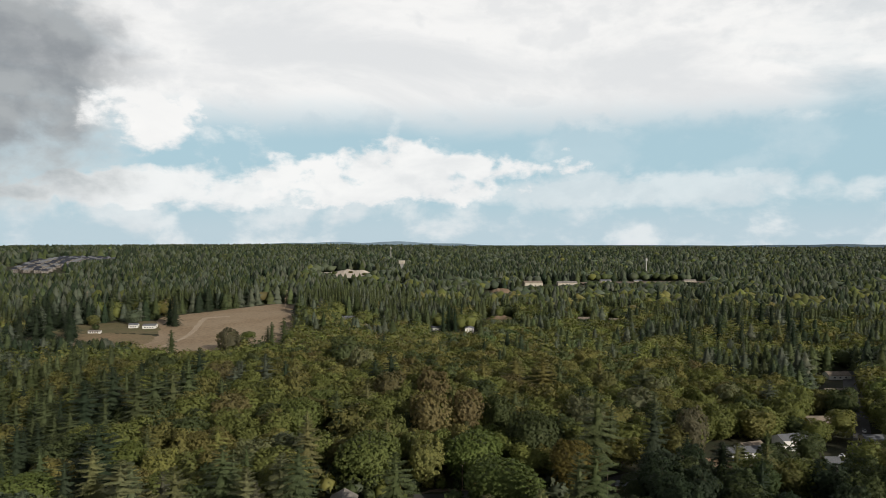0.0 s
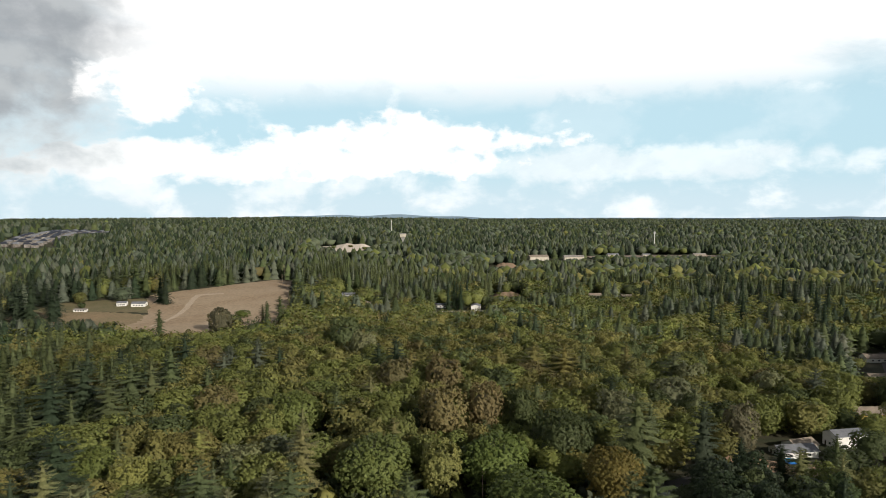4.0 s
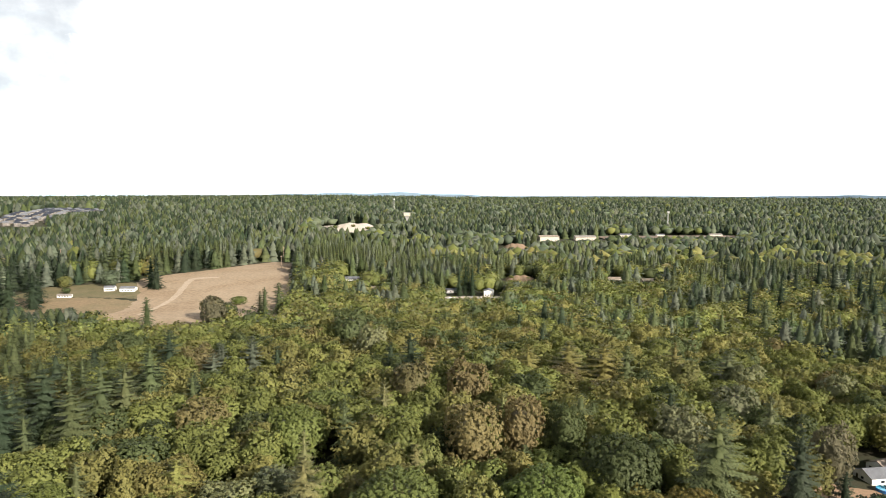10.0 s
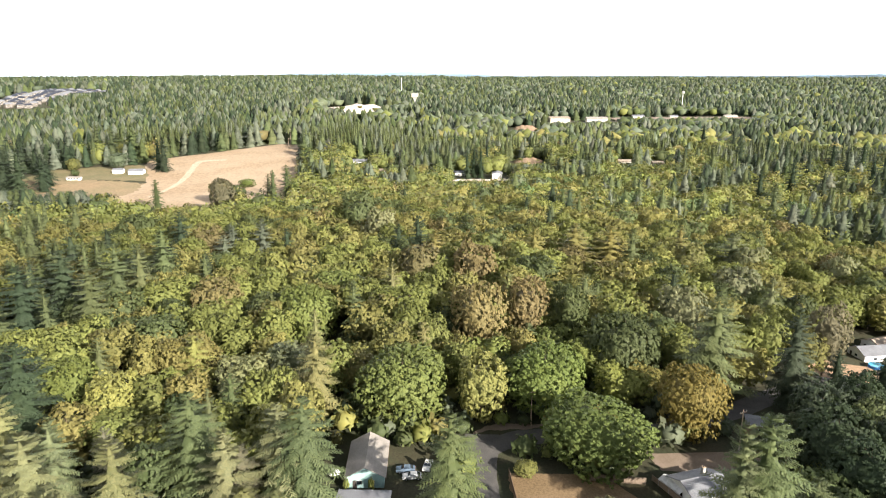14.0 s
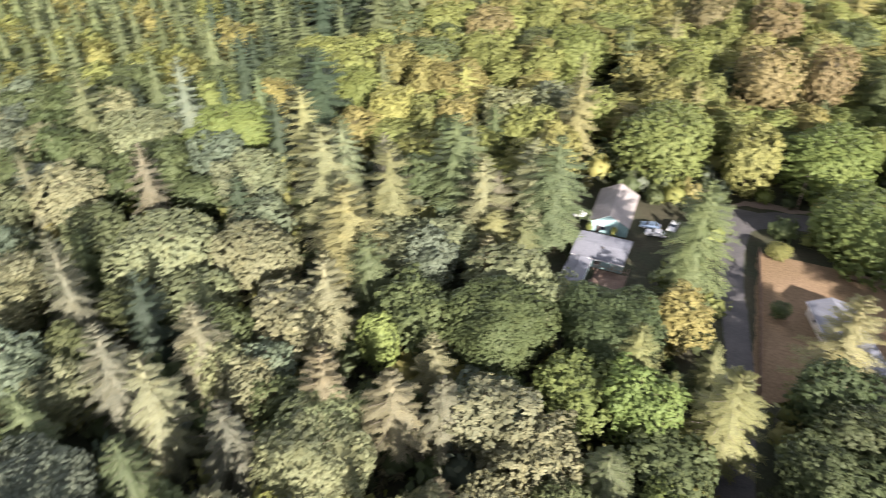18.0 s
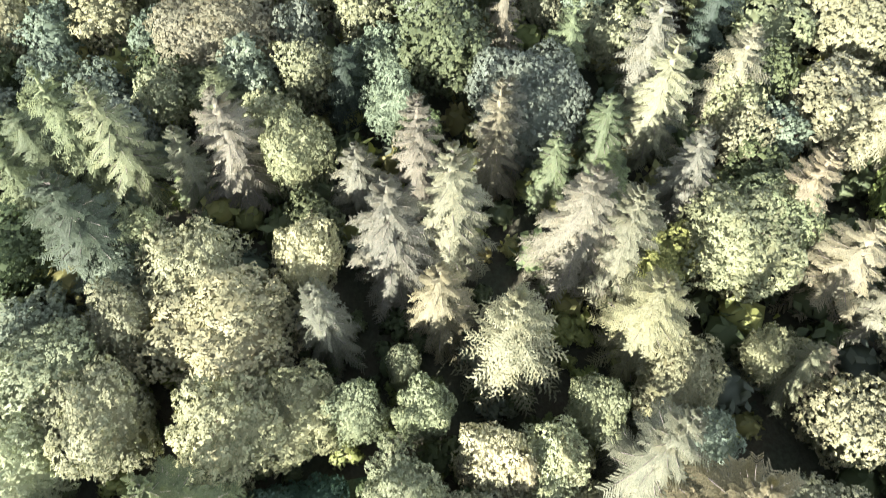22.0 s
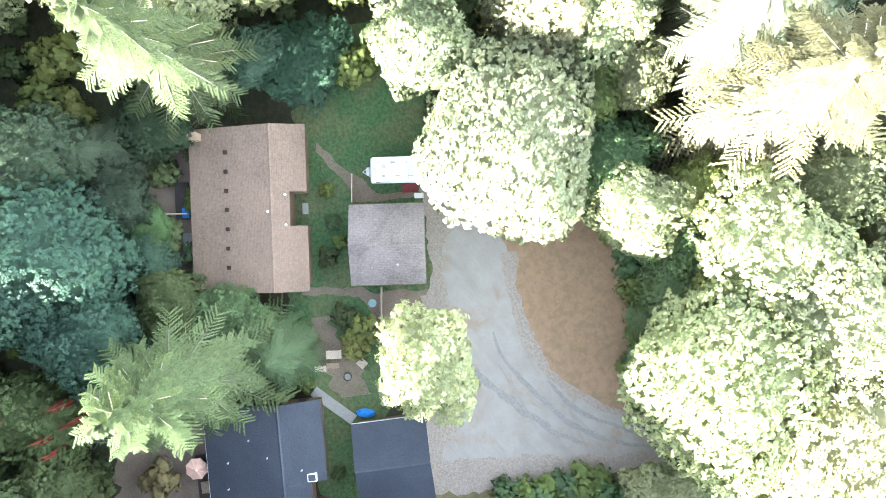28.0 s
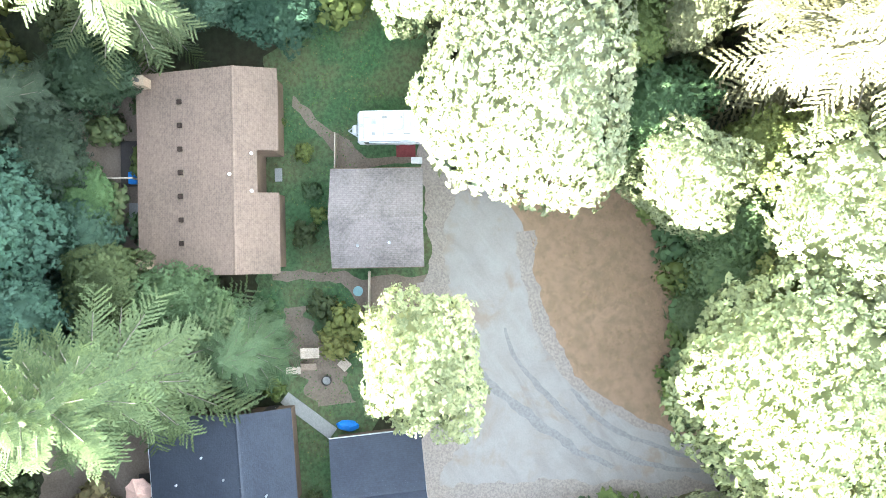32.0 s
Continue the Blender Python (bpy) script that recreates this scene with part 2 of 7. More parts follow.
DARK_SHINGLE = material("dark_shingle", (0.024, 0.029, 0.044), 0.48, vary=0.35, stain=(0.038, 0.045, 0.062), scale=1.8, bump=0.35, build=shingle_pattern(0.33, 0.15), spec=0.5)
PALE_SHINGLE = material("pale_shingle", (0.29, 0.27, 0.25), 0.85, vary=0.3, stain=(0.22, 0.205, 0.19), scale=2, bump=0.2, build=shingle_pattern(0.4, 0.2))
SLATE_SHINGLE = material("slate_shingle", (0.175, 0.185, 0.205), 0.8, vary=0.3, stain=(0.13, 0.135, 0.15), scale=2, bump=0.2, build=shingle_pattern(0.4, 0.2))
TAN_SHINGLE = material("tan_shingle", (0.30, 0.25, 0.20), 0.85, vary=0.3, scale=2, bump=0.2, build=shingle_pattern(0.4, 0.2))
WHITE_WALL = material("white_siding", (0.74, 0.73, 0.70), 0.7, vary=0.12, stain=(0.66, 0.65, 0.62))
CREAM_WALL = material("cream_siding", (0.55, 0.50, 0.42), 0.75, vary=0.15)
BROWN_WALL = material("brown_siding", (0.18, 0.125, 0.09), 0.8, vary=0.25)
BLUE_WALL = material("blue_siding", (0.20, 0.27, 0.33), 0.75, vary=0.15)
TEAL_WALL = material("teal_siding", (0.30, 0.46, 0.46), 0.75, vary=0.15)
YELLOW_WALL = material("yellow_siding", (0.55, 0.38, 0.10), 0.75, vary=0.15)
TRIM = material("white_trim", (0.72, 0.71, 0.69), 0.6, vary=0.12)
DARK_TRIM = material("dark_trim", (0.06, 0.05, 0.045), 0.7)
BRICK = material("chimney_brick", (0.26, 0.19, 0.13), 0.9, vary=0.35, stain=(0.30, 0.24, 0.17), bump=0.5)
GALV = material("galvanised_metal", (0.55, 0.56, 0.58), 0.4, 0.8, vary=0.2)
GLASS = material("window_glass", (0.03, 0.04, 0.05), 0.08, spec=0.8, vary=0.1)
WOOD = material("weathered_wood", (0.27, 0.20, 0.145), 0.85, vary=0.4, stain=(0.33, 0.28, 0.23), bump=0.4)
PALE_WOOD = material("pale_wood", (0.50, 0.41, 0.33), 0.8, vary=0.3, bump=0.3)
BLUE_TARP = material("blue_tarp", (0.03, 0.20, 0.62), 0.45, vary=0.2)
RV_SKIN = material("trailer_skin", (0.72, 0.72, 0.72), 0.45, vary=0.15, stain=(0.48, 0.48, 0.47), scale=0.6)
PEACH = material("peach_canvas", (0.62, 0.40, 0.32), 0.85, vary=0.15)
RED_MAT = material("dull_red", (0.22, 0.05, 0.05), 0.8)
RUBBER = material("rubber", (0.02, 0.02, 0.02), 0.85)
WATER = material("pool_water", (0.05, 0.38, 0.62), 0.08, spec=0.6, vary=0.1)
CAR_PAINTS = [material("car_paint_" + n, c, 0.25, 0.2, vary=0.05, spec=0.6) for n, c in (("silver", (0.45, 0.47, 0.50)), ("blue", (0.16, 0.22, 0.30)), ("white", (0.75, 0.75, 0.75)), ("dark", (0.04, 0.04, 0.05)))]
# the haze of distance is put into the hills' blue colour
HAZY_HILLS = material("hazy_far_hills", (0.20, 0.28, 0.36), 1.0, vary=0.15, scale=300, spec=0.0)


# ---- mesh helpers ----
def tri_mesh(name, v, f, mat, normals=None, tint=None):
    me = bpy.data.meshes.new(name)
    v, f = np.asarray(v, np.float32), np.asarray(f, np.int32)
    me.vertices.add(len(v))
    me.vertices.foreach_set("co", v.ravel())
    me.loops.add(f.size)
    me.loops.foreach_set("vertex_index", f.ravel())
    me.polygons.add(len(f))
    me.polygons.foreach_set("loop_start", np.arange(0, f.size, 3, dtype=np.int32))
    me.polygons.foreach_set("use_smooth", np.ones(len(f), bool))
    me.update(calc_edges=True)
    me.materials.append(mat)
    if tint is not None:
        a = me.attributes.new("tint", "FLOAT_COLOR", "POINT")
        a.data.foreach_set("color", np.asarray(tint, np.float32).ravel())
    if normals is not None:
        me.normals_split_custom_set_from_vertices(np.asarray(normals, np.float32))
    return me


def part(name, bm, mat, parent=None, label="", smooth_faces=False):
    me = bpy.data.meshes.new(name)
    bmesh.ops.recalc_face_normals(bm, faces=bm.faces)
    bm.to_mesh(me)
    bm.free()
    me.materials.append(mat)
    if smooth_faces:
        me.polygons.foreach_set("use_smooth", np.ones(len(me.polygons), bool))
    ob = new(name, me)
    if parent is not None:
        ob.parent = parent
    if label:
        tagged(ob, label)
    return ob


def empty(name, m, label, category, group="", kind=""):
    ob = new(name)
    ob.empty_display_size = 0.5
    ob.matrix_world = m
    return tagged(ob, label, category, group, kind)


def box(bm, x0, x1, y0, y1, z0, z1, bevel=0.0, m=None):
    r = bmesh.ops.create_cube(bm, size=1.0, matrix=Matrix.LocRotScale(((x0 + x1) / 2, (y0 + y1) / 2, (z0 + z1) / 2), None, (abs(x1 - x0), abs(y1 - y0), abs(z1 - z0))))
    vs = r["verts"]
    if bevel:
        es = list({e for v in vs for e in v.link_edges})
        vs = list({v for f in bmesh.ops.bevel(bm, geom=es, offset=bevel, segments=2, affect="EDGES")["faces"] for v in f.verts} | {v for v in vs if v.is_valid})
    if m is not None:
        bmesh.ops.transform(bm, matrix=m, verts=vs)
    return bm


def boxed(*a, **k):
    return box(bmesh.new(), *a, **k)


def rod(bm, a, b, r0, r1, sides=6):
    a, b = Vector(a), Vector(b)
    m = Matrix.Translation((a + b) / 2) @ (b - a).to_track_quat("Z", "Y").to_matrix().to_4x4()
    bmesh.ops.create_cone(bm, cap_ends=True, segments=sides, radius1=r0, radius2=r1, depth=(b - a).length, matrix=m)
    return bm


def poly(bm, pts):
    return bm.faces.new([bm.verts.new(p) for p in pts])


# ---- the lie of the land ----
def ground_z(x, y):
    x, y = np.asarray(x, float), np.asarray(y, float)
    z = -9.0 * smooth(70, 150, x) * smooth(150, 215, y) * (1 - smooth(450, 750, y))
    z = z - 8.0 * smooth(-110, -20, x) * (1 - smooth(70, 150, x) * (1 - smooth(450, 750, y))) * smooth(350, 560, y) * (1 - smooth(760, 1000, y))
    z = z + (1 - smooth(-170, -60, x)) * (10.0 * smooth(500, 740, y) - 2.5 * smooth(300, 430, y))
    z = z + 16.0 * np.exp(-(((x + 165) / 130) ** 2 + ((y - 1090) / 150) ** 2))
    z = z + 24.0 * (1 - smooth(-850, -480, x)) * smooth(900, 1400, y) * (1 - 0.75 * smooth(1600, 2300, y))
    z = z + 7.0 * smooth(900, 1200, y) + 6.0 * smooth(1800, 4200, np.hypot(x, y))
    return z


def gz(x, y):
    return float(ground_z(x, y))


def build_ground():
    rings = np.concatenate([np.linspace(0, 1200, 121)[1:], np.geomspace(1220, 4900, 34)])
    n = 180
    a = np.arange(n) * 2 * np.pi / n
    x, y = np.outer(rings, np.sin(a)).ravel(), np.outer(rings, np.cos(a)).ravel()
    v = np.stack([x, y, ground_z(x, y)], 1)
    v = np.vstack([[[0, 0, 0]], v])
    f = [(0, 1 + (k + 1) % n, 1 + k) for k in range(n)]
    k = np.arange(n)
    for r in range(len(rings) - 1):
        i, j = 1 + r * n + k, 1 + r * n + (k + 1) % n
        f += list(np.stack([i, j, j + n], 1)) + list(np.stack([i, j + n, i + n], 1))
    f = np.array(f)[:, ::-1]
    ob = new("ground", tri_mesh("ground", v, f, FOREST_FLOOR))
    tagged(ob, "dark forest floor of soil, moss and leaf litter", "ground", kind="structure")


def catmull(pts, n):
    p = [np.array(q, float) for q in pts]
    p = [2 * p[0] - p[1], *p, 2 * p[-1] - p[-2]]
    out = []
    for s in np.linspace(0, len(p) - 3 - 1e-6, n):
        i, t = int(s), s - int(s)
        a, b, c, d = p[i:i + 4]
        out.append(0.5 * (2 * b + (c - a) * t + (2 * a - 5 * b + 4 * c - d) * t * t + (3 * b - a - 3 * c + d) * t ** 3))
    return np.array(out)


OPEN = []        # outlines of ground kept clear of trees


def patch(name, one, two, mat, label, lift=0.03, n=60, k=14, rag=0.25, category="ground", clear=True):
    """A sheet between two edge lines, draped on the land, with ragged rims."""
    a, b = catmull(one, n), catmull(two, n)
    if clear:
        OPEN.append(np.vstack([a[::3], a[-1:], b[::-3], b[:1]]))
    w = np.linspace(0, 1, k)
    xy = a[:, None] * (1 - w)[None, :, None] + b[:, None] * w[None, :, None]
    side = (b - a) / np.maximum(np.linalg.norm(b - a, axis=1, keepdims=True), 1e-6)
    wide = np.linalg.norm(b - a, axis=1)
    fall = np.stack([(1 - w) ** 2, w ** 2], 1)
    for i in range(n):
        push = np.zeros(k)
        for m, j in enumerate((0, k - 1)):
            d = noise.noise((xy[i, j, 0] * 0.35, xy[i, j, 1] * 0.35, 3.0)) + 0.6 * noise.noise((xy[i, j, 0] * 1.3, xy[i, j, 1] * 1.3, 9.0))
            push += fall[:, m] * min(max(d * rag * 2, -0.3 * wide[i]), 0.3 * wide[i])
        xy[i] += side[i] * push[:, None]
    v = np.concatenate([xy, (ground_z(xy[..., 0], xy[..., 1]) + lift)[..., None]], -1).reshape(-1, 3)
    i, j = np.meshgrid(np.arange(n - 1), np.arange(k - 1), indexing="ij")
    q = (i * k + j).ravel()
    f = np.concatenate([np.stack([q, q + k, q + k + 1], 1), np.stack([q, q + k + 1, q + 1], 1)])
    e1, e2 = v[f[0, 1]] - v[f[0, 0]], v[f[0, 2]] - v[f[0, 0]]
    if np.cross(e1, e2)[2] < 0:
        f = f[:, ::-1]
    ob = new(name, tri_mesh(name, v, f, mat))
    return tagged(ob, label, category, kind="structure")


build_ground()
FARM_GRASS = material("farm_grass", (0.130, 0.118, 0.058), 0.95, vary=0.45, stain=(0.20, 0.155, 0.09), scale=9)
PASTURE = material("pasture_grass", (0.235, 0.170, 0.098), 0.95, vary=0.4, stain=(0.17, 0.145, 0.075), scale=18)
WORN_EARTH = material("worn_earth", (0.42, 0.335, 0.25), 0.95, vary=0.4, stain=(0.36, 0.28, 0.20), scale=14)
patch("pasture", [(-380, 500), (-330, 480), (-250, 470)], [(-372, 548), (-310, 560), (-245, 545)], PASTURE, "brown grazed pasture beside the farm", 0.4, 40, 12, 2.0, "field")
patch("field", [(-262, 470), (-252, 520), (-270, 580), (-294, 641), (-250, 690), (-200, 757)], [(-110, 425), (-125, 480), (-135, 540), (-145, 600), (-160, 660), (-178, 745)], FIELD, "mown tan hay field on a gentle slope", 0.5, 60, 30, 2.0, "field")
patch("farmyard", [(-372, 549), (-310, 561), (-262, 556)], [(-366, 600), (-310, 622), (-264, 622)], FARM_GRASS, "rough grass round the farm buildings", 0.4, 40, 12, 2.0, "grass")
patch("field", [(-445, 690), (-440, 725)], [(-380, 680), (-380, 712)], FIELD, "small tan hay field between conifers", 0.5, 12, 8, 1.5, "field")
patch("farm_track", [(-231, 490), (-234, 556), (-249, 628), (-246, 646), (-225, 652)], [(-227, 490), (-229, 556), (-243, 627), (-240, 640), (-225, 646)], WORN_EARTH, "pale dirt farm track across the field", 0.75, 50, 4, 0.5, "track")
patch("lawn", [(-24, -14), (-18, -14), (-8, -16), (2, -18), (8, -19), (13, -18), (27, -17)], [(-24, -2), (-17, -1), (-8, -2), (2, -2.9), (8, -6), (13, -9), (27, -12)], LAWN, "patchy green and brown lawn between the houses", 0.03, 90, 30, 0.8, "lawn")
patch("bare_earth", [(-17, -33), (-8, -34), (2, -33)], [(-17, -24), (-8, -25), (2, -26)], BARE_EARTH, "bare brown soil behind the house", 0.03, 40, 12, 0.8, "ground")
patch("bare_earth", [(12, -38), (20, -38), (28, -38)], [(12, -26), (20, -27), (28, -27)], BARE_EARTH, "bare soil beside the dark roofed house", 0.03, 30, 12, 0.8, "ground")
patch("garden_path", [(-12.5, -13.0), (-10.5, -11.0), (-8.8, -9.0), (-6.8, -7.5), (-6.3, -1.5)], [(-11.5, -13.2), (-9.5, -11.3), (-7.4, -9.8), (-6.0, -9.5), (-6.0, -1.5)], BARE_EARTH, "worn dirt path curving past the trailer", 0.05, 40, 6, 0.25, "path")
patch("garden_path", [(1.6, -16.5), (2.6, -11), (3.4, -8), (3.4, -2.5)], [(2.6, -16.5), (3.4, -11), (7.0, -8.5), (7.6, -1.5)], BARE_EARTH, "worn dirt strip along the garage", 0.05, 30, 6, 0.25, "path")
patch("driveway", [(-3.5, -1.2), (1, -2.8), (4, -2.4), (8, -1.5), (13, -2.8), (18, -4.2), (23.8, -4.6), (24.4, -1), (23.7, 4), (23.3, 10), (23.6, 17), (25.5, 26), (28, 38)],
      [(-3.6, 3.4), (0, 4.6), (2, 4.9), (4.1, 4.9), (7, 5.1), (10, 5.8), (13, 7.0), (15.5, 8.8), (17, 10.8), (18.4, 13.3), (20.2, 16.8), (22.2, 26), (24.5, 38)], GRAVEL, "grey gravel driveway with worn wheel tracks", 0.07, 110, 24, 0.18, "driveway")
TRACK = material("packed_gravel", (0.246, 0.230, 0.220), 0.95, vary=0.3, stain=(0.265, 0.248, 0.236), scale=1.6, bump=0.3)
VERGE = material("dusty_verge", (0.300, 0.250, 0.215), 0.95, vary=0.45, stain=(0.27, 0.235, 0.21), scale=1.4, bump=0.3)
patch("dirt_verge", [(3, -4.6), (14, -4.9), (20, -6.5), (26, -8)], [(3, 4.5), (13, 6.5), (19, 14), (25.5, 19)], VERGE, "dusty ground round the gravel", 0.028, 50, 14, 0.5, "ground", False)
patch("wheel_track", [(8.8, 2.2), (12.0, 2.9), (14.4, 4.5), (17.0, 6.5), (19.8, 9.4), (21.8, 13), (22.6, 17)], [(8.8, 2.45), (11.9, 3.3), (14.1, 4.95), (16.7, 6.95), (19.4, 9.85), (21.4, 13.3), (22.2, 17)], TRACK, "dark packed wheel track on the gravel", 0.076, 60, 5, 0.14, "track", False)
patch("wheel_track", [(14.6, 7.0), (17.0, 8.6), (19.2, 11.5), (20.9, 15), (21.6, 18)], [(14.4, 7.25), (16.7, 8.95), (18.9, 11.8), (20.6, 15.2), (21.3, 18)], TRACK, "second dark packed wheel track on the gravel", 0.076, 50, 5, 0.14, "track", False)
patch("wheel_track", [(12.4, -0.4), (14.6, 1.2), (17.0, 3.6), (19.4, 6.2), (21.6, 9.6)], [(12.0, 0.1), (14.1, 1.7), (16.6, 4.3), (19.0, 6.7), (21.3, 9.9)], TRACK, "faint packed wheel track on the gravel", 0.076, 50, 5, 0.2, "track", False)
patch("dirt_verge", [(1, 4.2), (4.1, 4.3), (7, 4.5), (10, 5.2), (13, 6.5), (15.5, 8.3), (17, 10.4), (18.4, 12.8), (20.0, 16.3)], [(1, 5.6), (4.1, 5.5), (7, 5.6), (10, 6.4), (13, 7.6), (15.5, 9.5), (16.8, 11.5), (18.1, 13.7), (19.7, 16.8)], VERGE, "dusty brown verge between gravel and dry grass", 0.082, 70, 6, 0.3, "ground", False)
patch("dirt_verge", [(21.2, -6.5), (21.4, -1), (21.9, 5), (22.6, 10.5), (23.2, 17)], [(24.8, -6.5), (24.8, -1), (24.5, 5), (24.3, 10.5), (24.3, 17)], VERGE, "reddish dusty verge below the drive", 0.084, 60, 8, 0.4, "ground", False)
patch("dirt_verge", [(4.2, -4.2), (6.8, -3.6), (10.2, -3.2), (14.3, -3.6), (17.6, -4.4), (20.6, -6.4)], [(4.2, -2.2), (6.8, -1.6), (10.2, -0.6), (14.3, -1.0), (17.6, -2.6), (20.8, -4.8)], VERGE, "dusty verge beside the garages", 0.086, 60, 8, 0.4, "ground", False)
patch("dirt_verge", [(-7.5, -3.2), (-3, -3.0), (1, -3.3), (4.6, -3.9)], [(-7.5, -0.6), (-3, -0.4), (1, -1.8), (4.6, -1.9)], VERGE, "dusty brown ground between the garage and the gravel", 0.088, 40, 8, 0.3, "ground", False)
patch("dirt_verge", [(-8.5, -0.7), (-3.2, -0.7)], [(-8.5, 4.5), (-3.2, 4.4)], VERGE, "dusty ground under the maple at the top of the drive", 0.064, 20, 10, 0.3, "ground", False)
patch("worn_soil", [(5, -15.5), (8, -16), (11, -15.4), (13.5, -14)], [(5, -14.0), (8, -13.2), (11, -11.6), (13.5, -10.6)], BARE_EARTH, "trampled bare soil round the garden tables", 0.046, 40, 10, 0.7, "ground", False)
patch("dry_grass", [(-3.0, 3.2), (0, 4.2), (2, 4.5), (4.1, 4.6), (7, 4.8), (10, 5.4), (13, 6.6), (15.5, 8.4), (18.4, 13.0), (20.2, 16.5)],
      [(-4.0, 15), (-1, 15.5), (2, 16), (5.2, 17), (8, 17.5), (10, 17.5), (12.7, 17.5), (15, 17.5), (18.9, 17.0), (20.6, 17.2)], DRY_GRASS, "dried brown grass inside the bend of the drive", 0.05, 80, 24, 0.3, "grass")
patch("dry_grass", [(24.6, -12), (24.4, -2), (24.2, 4), (23.9, 10), (24.2, 17)], [(30, -12), (29, -2), (28, 4), (27, 10), (27, 17)], FARM_GRASS, "dull grass verge below the drive", 0.04, 40, 10, 0.3, "grass")
patch("road", [(9.5, 70), (8.2, 100), (5.5, 118), (4.2, 128), (3.0, 140), (1.5, 152), (1.0, 158)], [(15.2, 70), (13.0, 100), (10.4, 118), (9.0, 128), (8.2, 140), (9.0, 150), (9.5, 158)], ASPHALT, "grey asphalt lane with tree shade on it", 0.08, 80, 8, 0.12, "road")
patch("road", [(7.0, 147), (14, 152.5), (26, 154.5), (45, 156), (70, 166), (100, 186), (118, 192), (150, 182)], [(4.0, 154), (14, 160), (26, 161.5), (45, 163), (68, 173), (98, 193), (118, 200), (150, 190)], ASPHALT, "grey asphalt street running past the houses", 0.09, 80, 8, 0.12, "road")
patch("dirt_verge", [(3, 157.5), (8, 160), (16, 161), (24, 163)], [(3, 159), (8, 163), (16, 163.5), (24, 164)], BARE_EARTH, "sandy earth verge at the street corner", 0.06, 24, 8, 0.4, "ground", False)
patch("dry_yard", [(10.5, 141), (11.5, 125), (12.5, 104), (13, 95)], [(32, 141), (42, 125), (42, 106), (40, 96)], YARD, "parched brown fenced yard", 0.05, 50, 24, 0.4, "grass")
patch("dry_yard", [(44, 150), (46, 143)], [(72, 152), (70, 141)], BARE_EARTH, "bare brown front yard", 0.05, 20, 16, 0.5, "ground")
patch("dry_yard", [(112, 203), (130, 204), (150, 204)], [(112, 222), (130, 220), (150, 220)], DRY_GRASS, "dry yard in front of a bungalow", 0.3, 24, 10, 0.5, "ground")
# the dark forest floor colour stands in for shade on this yard
patch("house_yard", [(-30, 150), (-29, 130), (-27, 108)], [(-6, 150), (-7, 130), (-9, 108)], FOREST_FLOOR, "weedy yard round the pale house, coloured dark for shade", 0.05, 30, 12, 0.5, "ground")
patch("street", [(110, 203), (150, 205), (188, 228), (225, 285), (262, 360), (300, 430)], [(110, 196), (152, 197), (195, 224), (232, 282), (269, 357), (307, 427)], ASPHALT, "grey asphalt street in the valley", 0.4, 60, 6, 0.1, "road")
patch("pale_slope", [(-170, 1000), (-195, 1060), (-215, 1110)], [(-140, 990), (-118, 1060), (-100, 1120)], PALE_EARTH, "pale bare slope of a building site", 1.5, 24, 16, 4.0, "ground")


def bank(name, x0, x1, y0, y1, rise, mat, label):
    """A bare slope that rises away from the valley, closed at the back and the sides."""
    n, k = 16, 10
    bm = bmesh.new()
    rows = []
    for i in range(n + 1):
        row = []
        for j in range(k + 1):
            u, v = i / n, j / k
            x = x0 + (x1 - x0) * u + 2.0 * noise.noise((u * 3, v * 2, x0))
            y = y0 + (y1 - y0) * v + 2.0 * noise.noise((u * 2, v * 3, y0))
            edge = min(1.0, 3.2 * min(u, 1 - u) + 0.05) * (0.7 + 0.5 * noise.noise((u * 5, 1.0, x0)))
            row.append(bm.verts.new((x, y, gz(x, y) - 0.3 + rise * v ** 0.8 * max(edge, 0.0) ** 0.7 + 0.5 * noise.noise((x * 0.2, y * 0.2, 4)))))
        row.append(bm.verts.new((x, y1 + 3, gz(x, y1 + 3) - 1)))
        rows.append(row)
    for a, b in zip(rows, rows[1:]):
        for j in range(k + 1):
            bm.faces.new((a[j], b[j], b[j + 1], a[j + 1]))
    me = bpy.data.meshes.new(name)
    bmesh.ops.recalc_face_normals(bm, faces=bm.faces)
    bm.to_mesh(me)
    bm.free()
    me.materials.append(mat)
    tagged(new(name, me), label, "ground", kind="structure")
    OPEN.append(np.array([(x0, y0), (x1, y0), (x1, y1), (x0, y1)], float))


RED_EARTH = material("red_earth", (0.27, 0.185, 0.125), 0.95, vary=0.45, stain=(0.22, 0.17, 0.095), scale=5)
bank("red_bank", 52, 84, 690, 735, 6.5, RED_EARTH, "bare reddish bank between trees")
bank("red_bank", 70, 106, 955, 1010, 8, RED_EARTH, "bare reddish clearing between trees")
bank("pale_slope", -195, -122, 1040, 1115, 6, PALE_EARTH, "pale bare slope of a building site")
patch("car_yard", [(-12, 585), (20, 585), (42, 590)], [(-12, 612), (20, 614), (42, 616)], PALE_EARTH, "pale gravel yard of a homestead", 0.8, 24, 10, 1.5, "ground")
patch("pale_site", [(240, 1120), (350, 1130), (480, 1140)], [(235, 1165), (350, 1180), (480, 1185)], BARE_EARTH, "brown levelled commercial site", 1.5, 30, 8, 4.0, "ground")


# ---- trees ----
rng = np.random.default_rng(11)


def unit(v):
    return v / np.maximum(np.linalg.norm(v, axis=-1, keepdims=True), 1e-9)


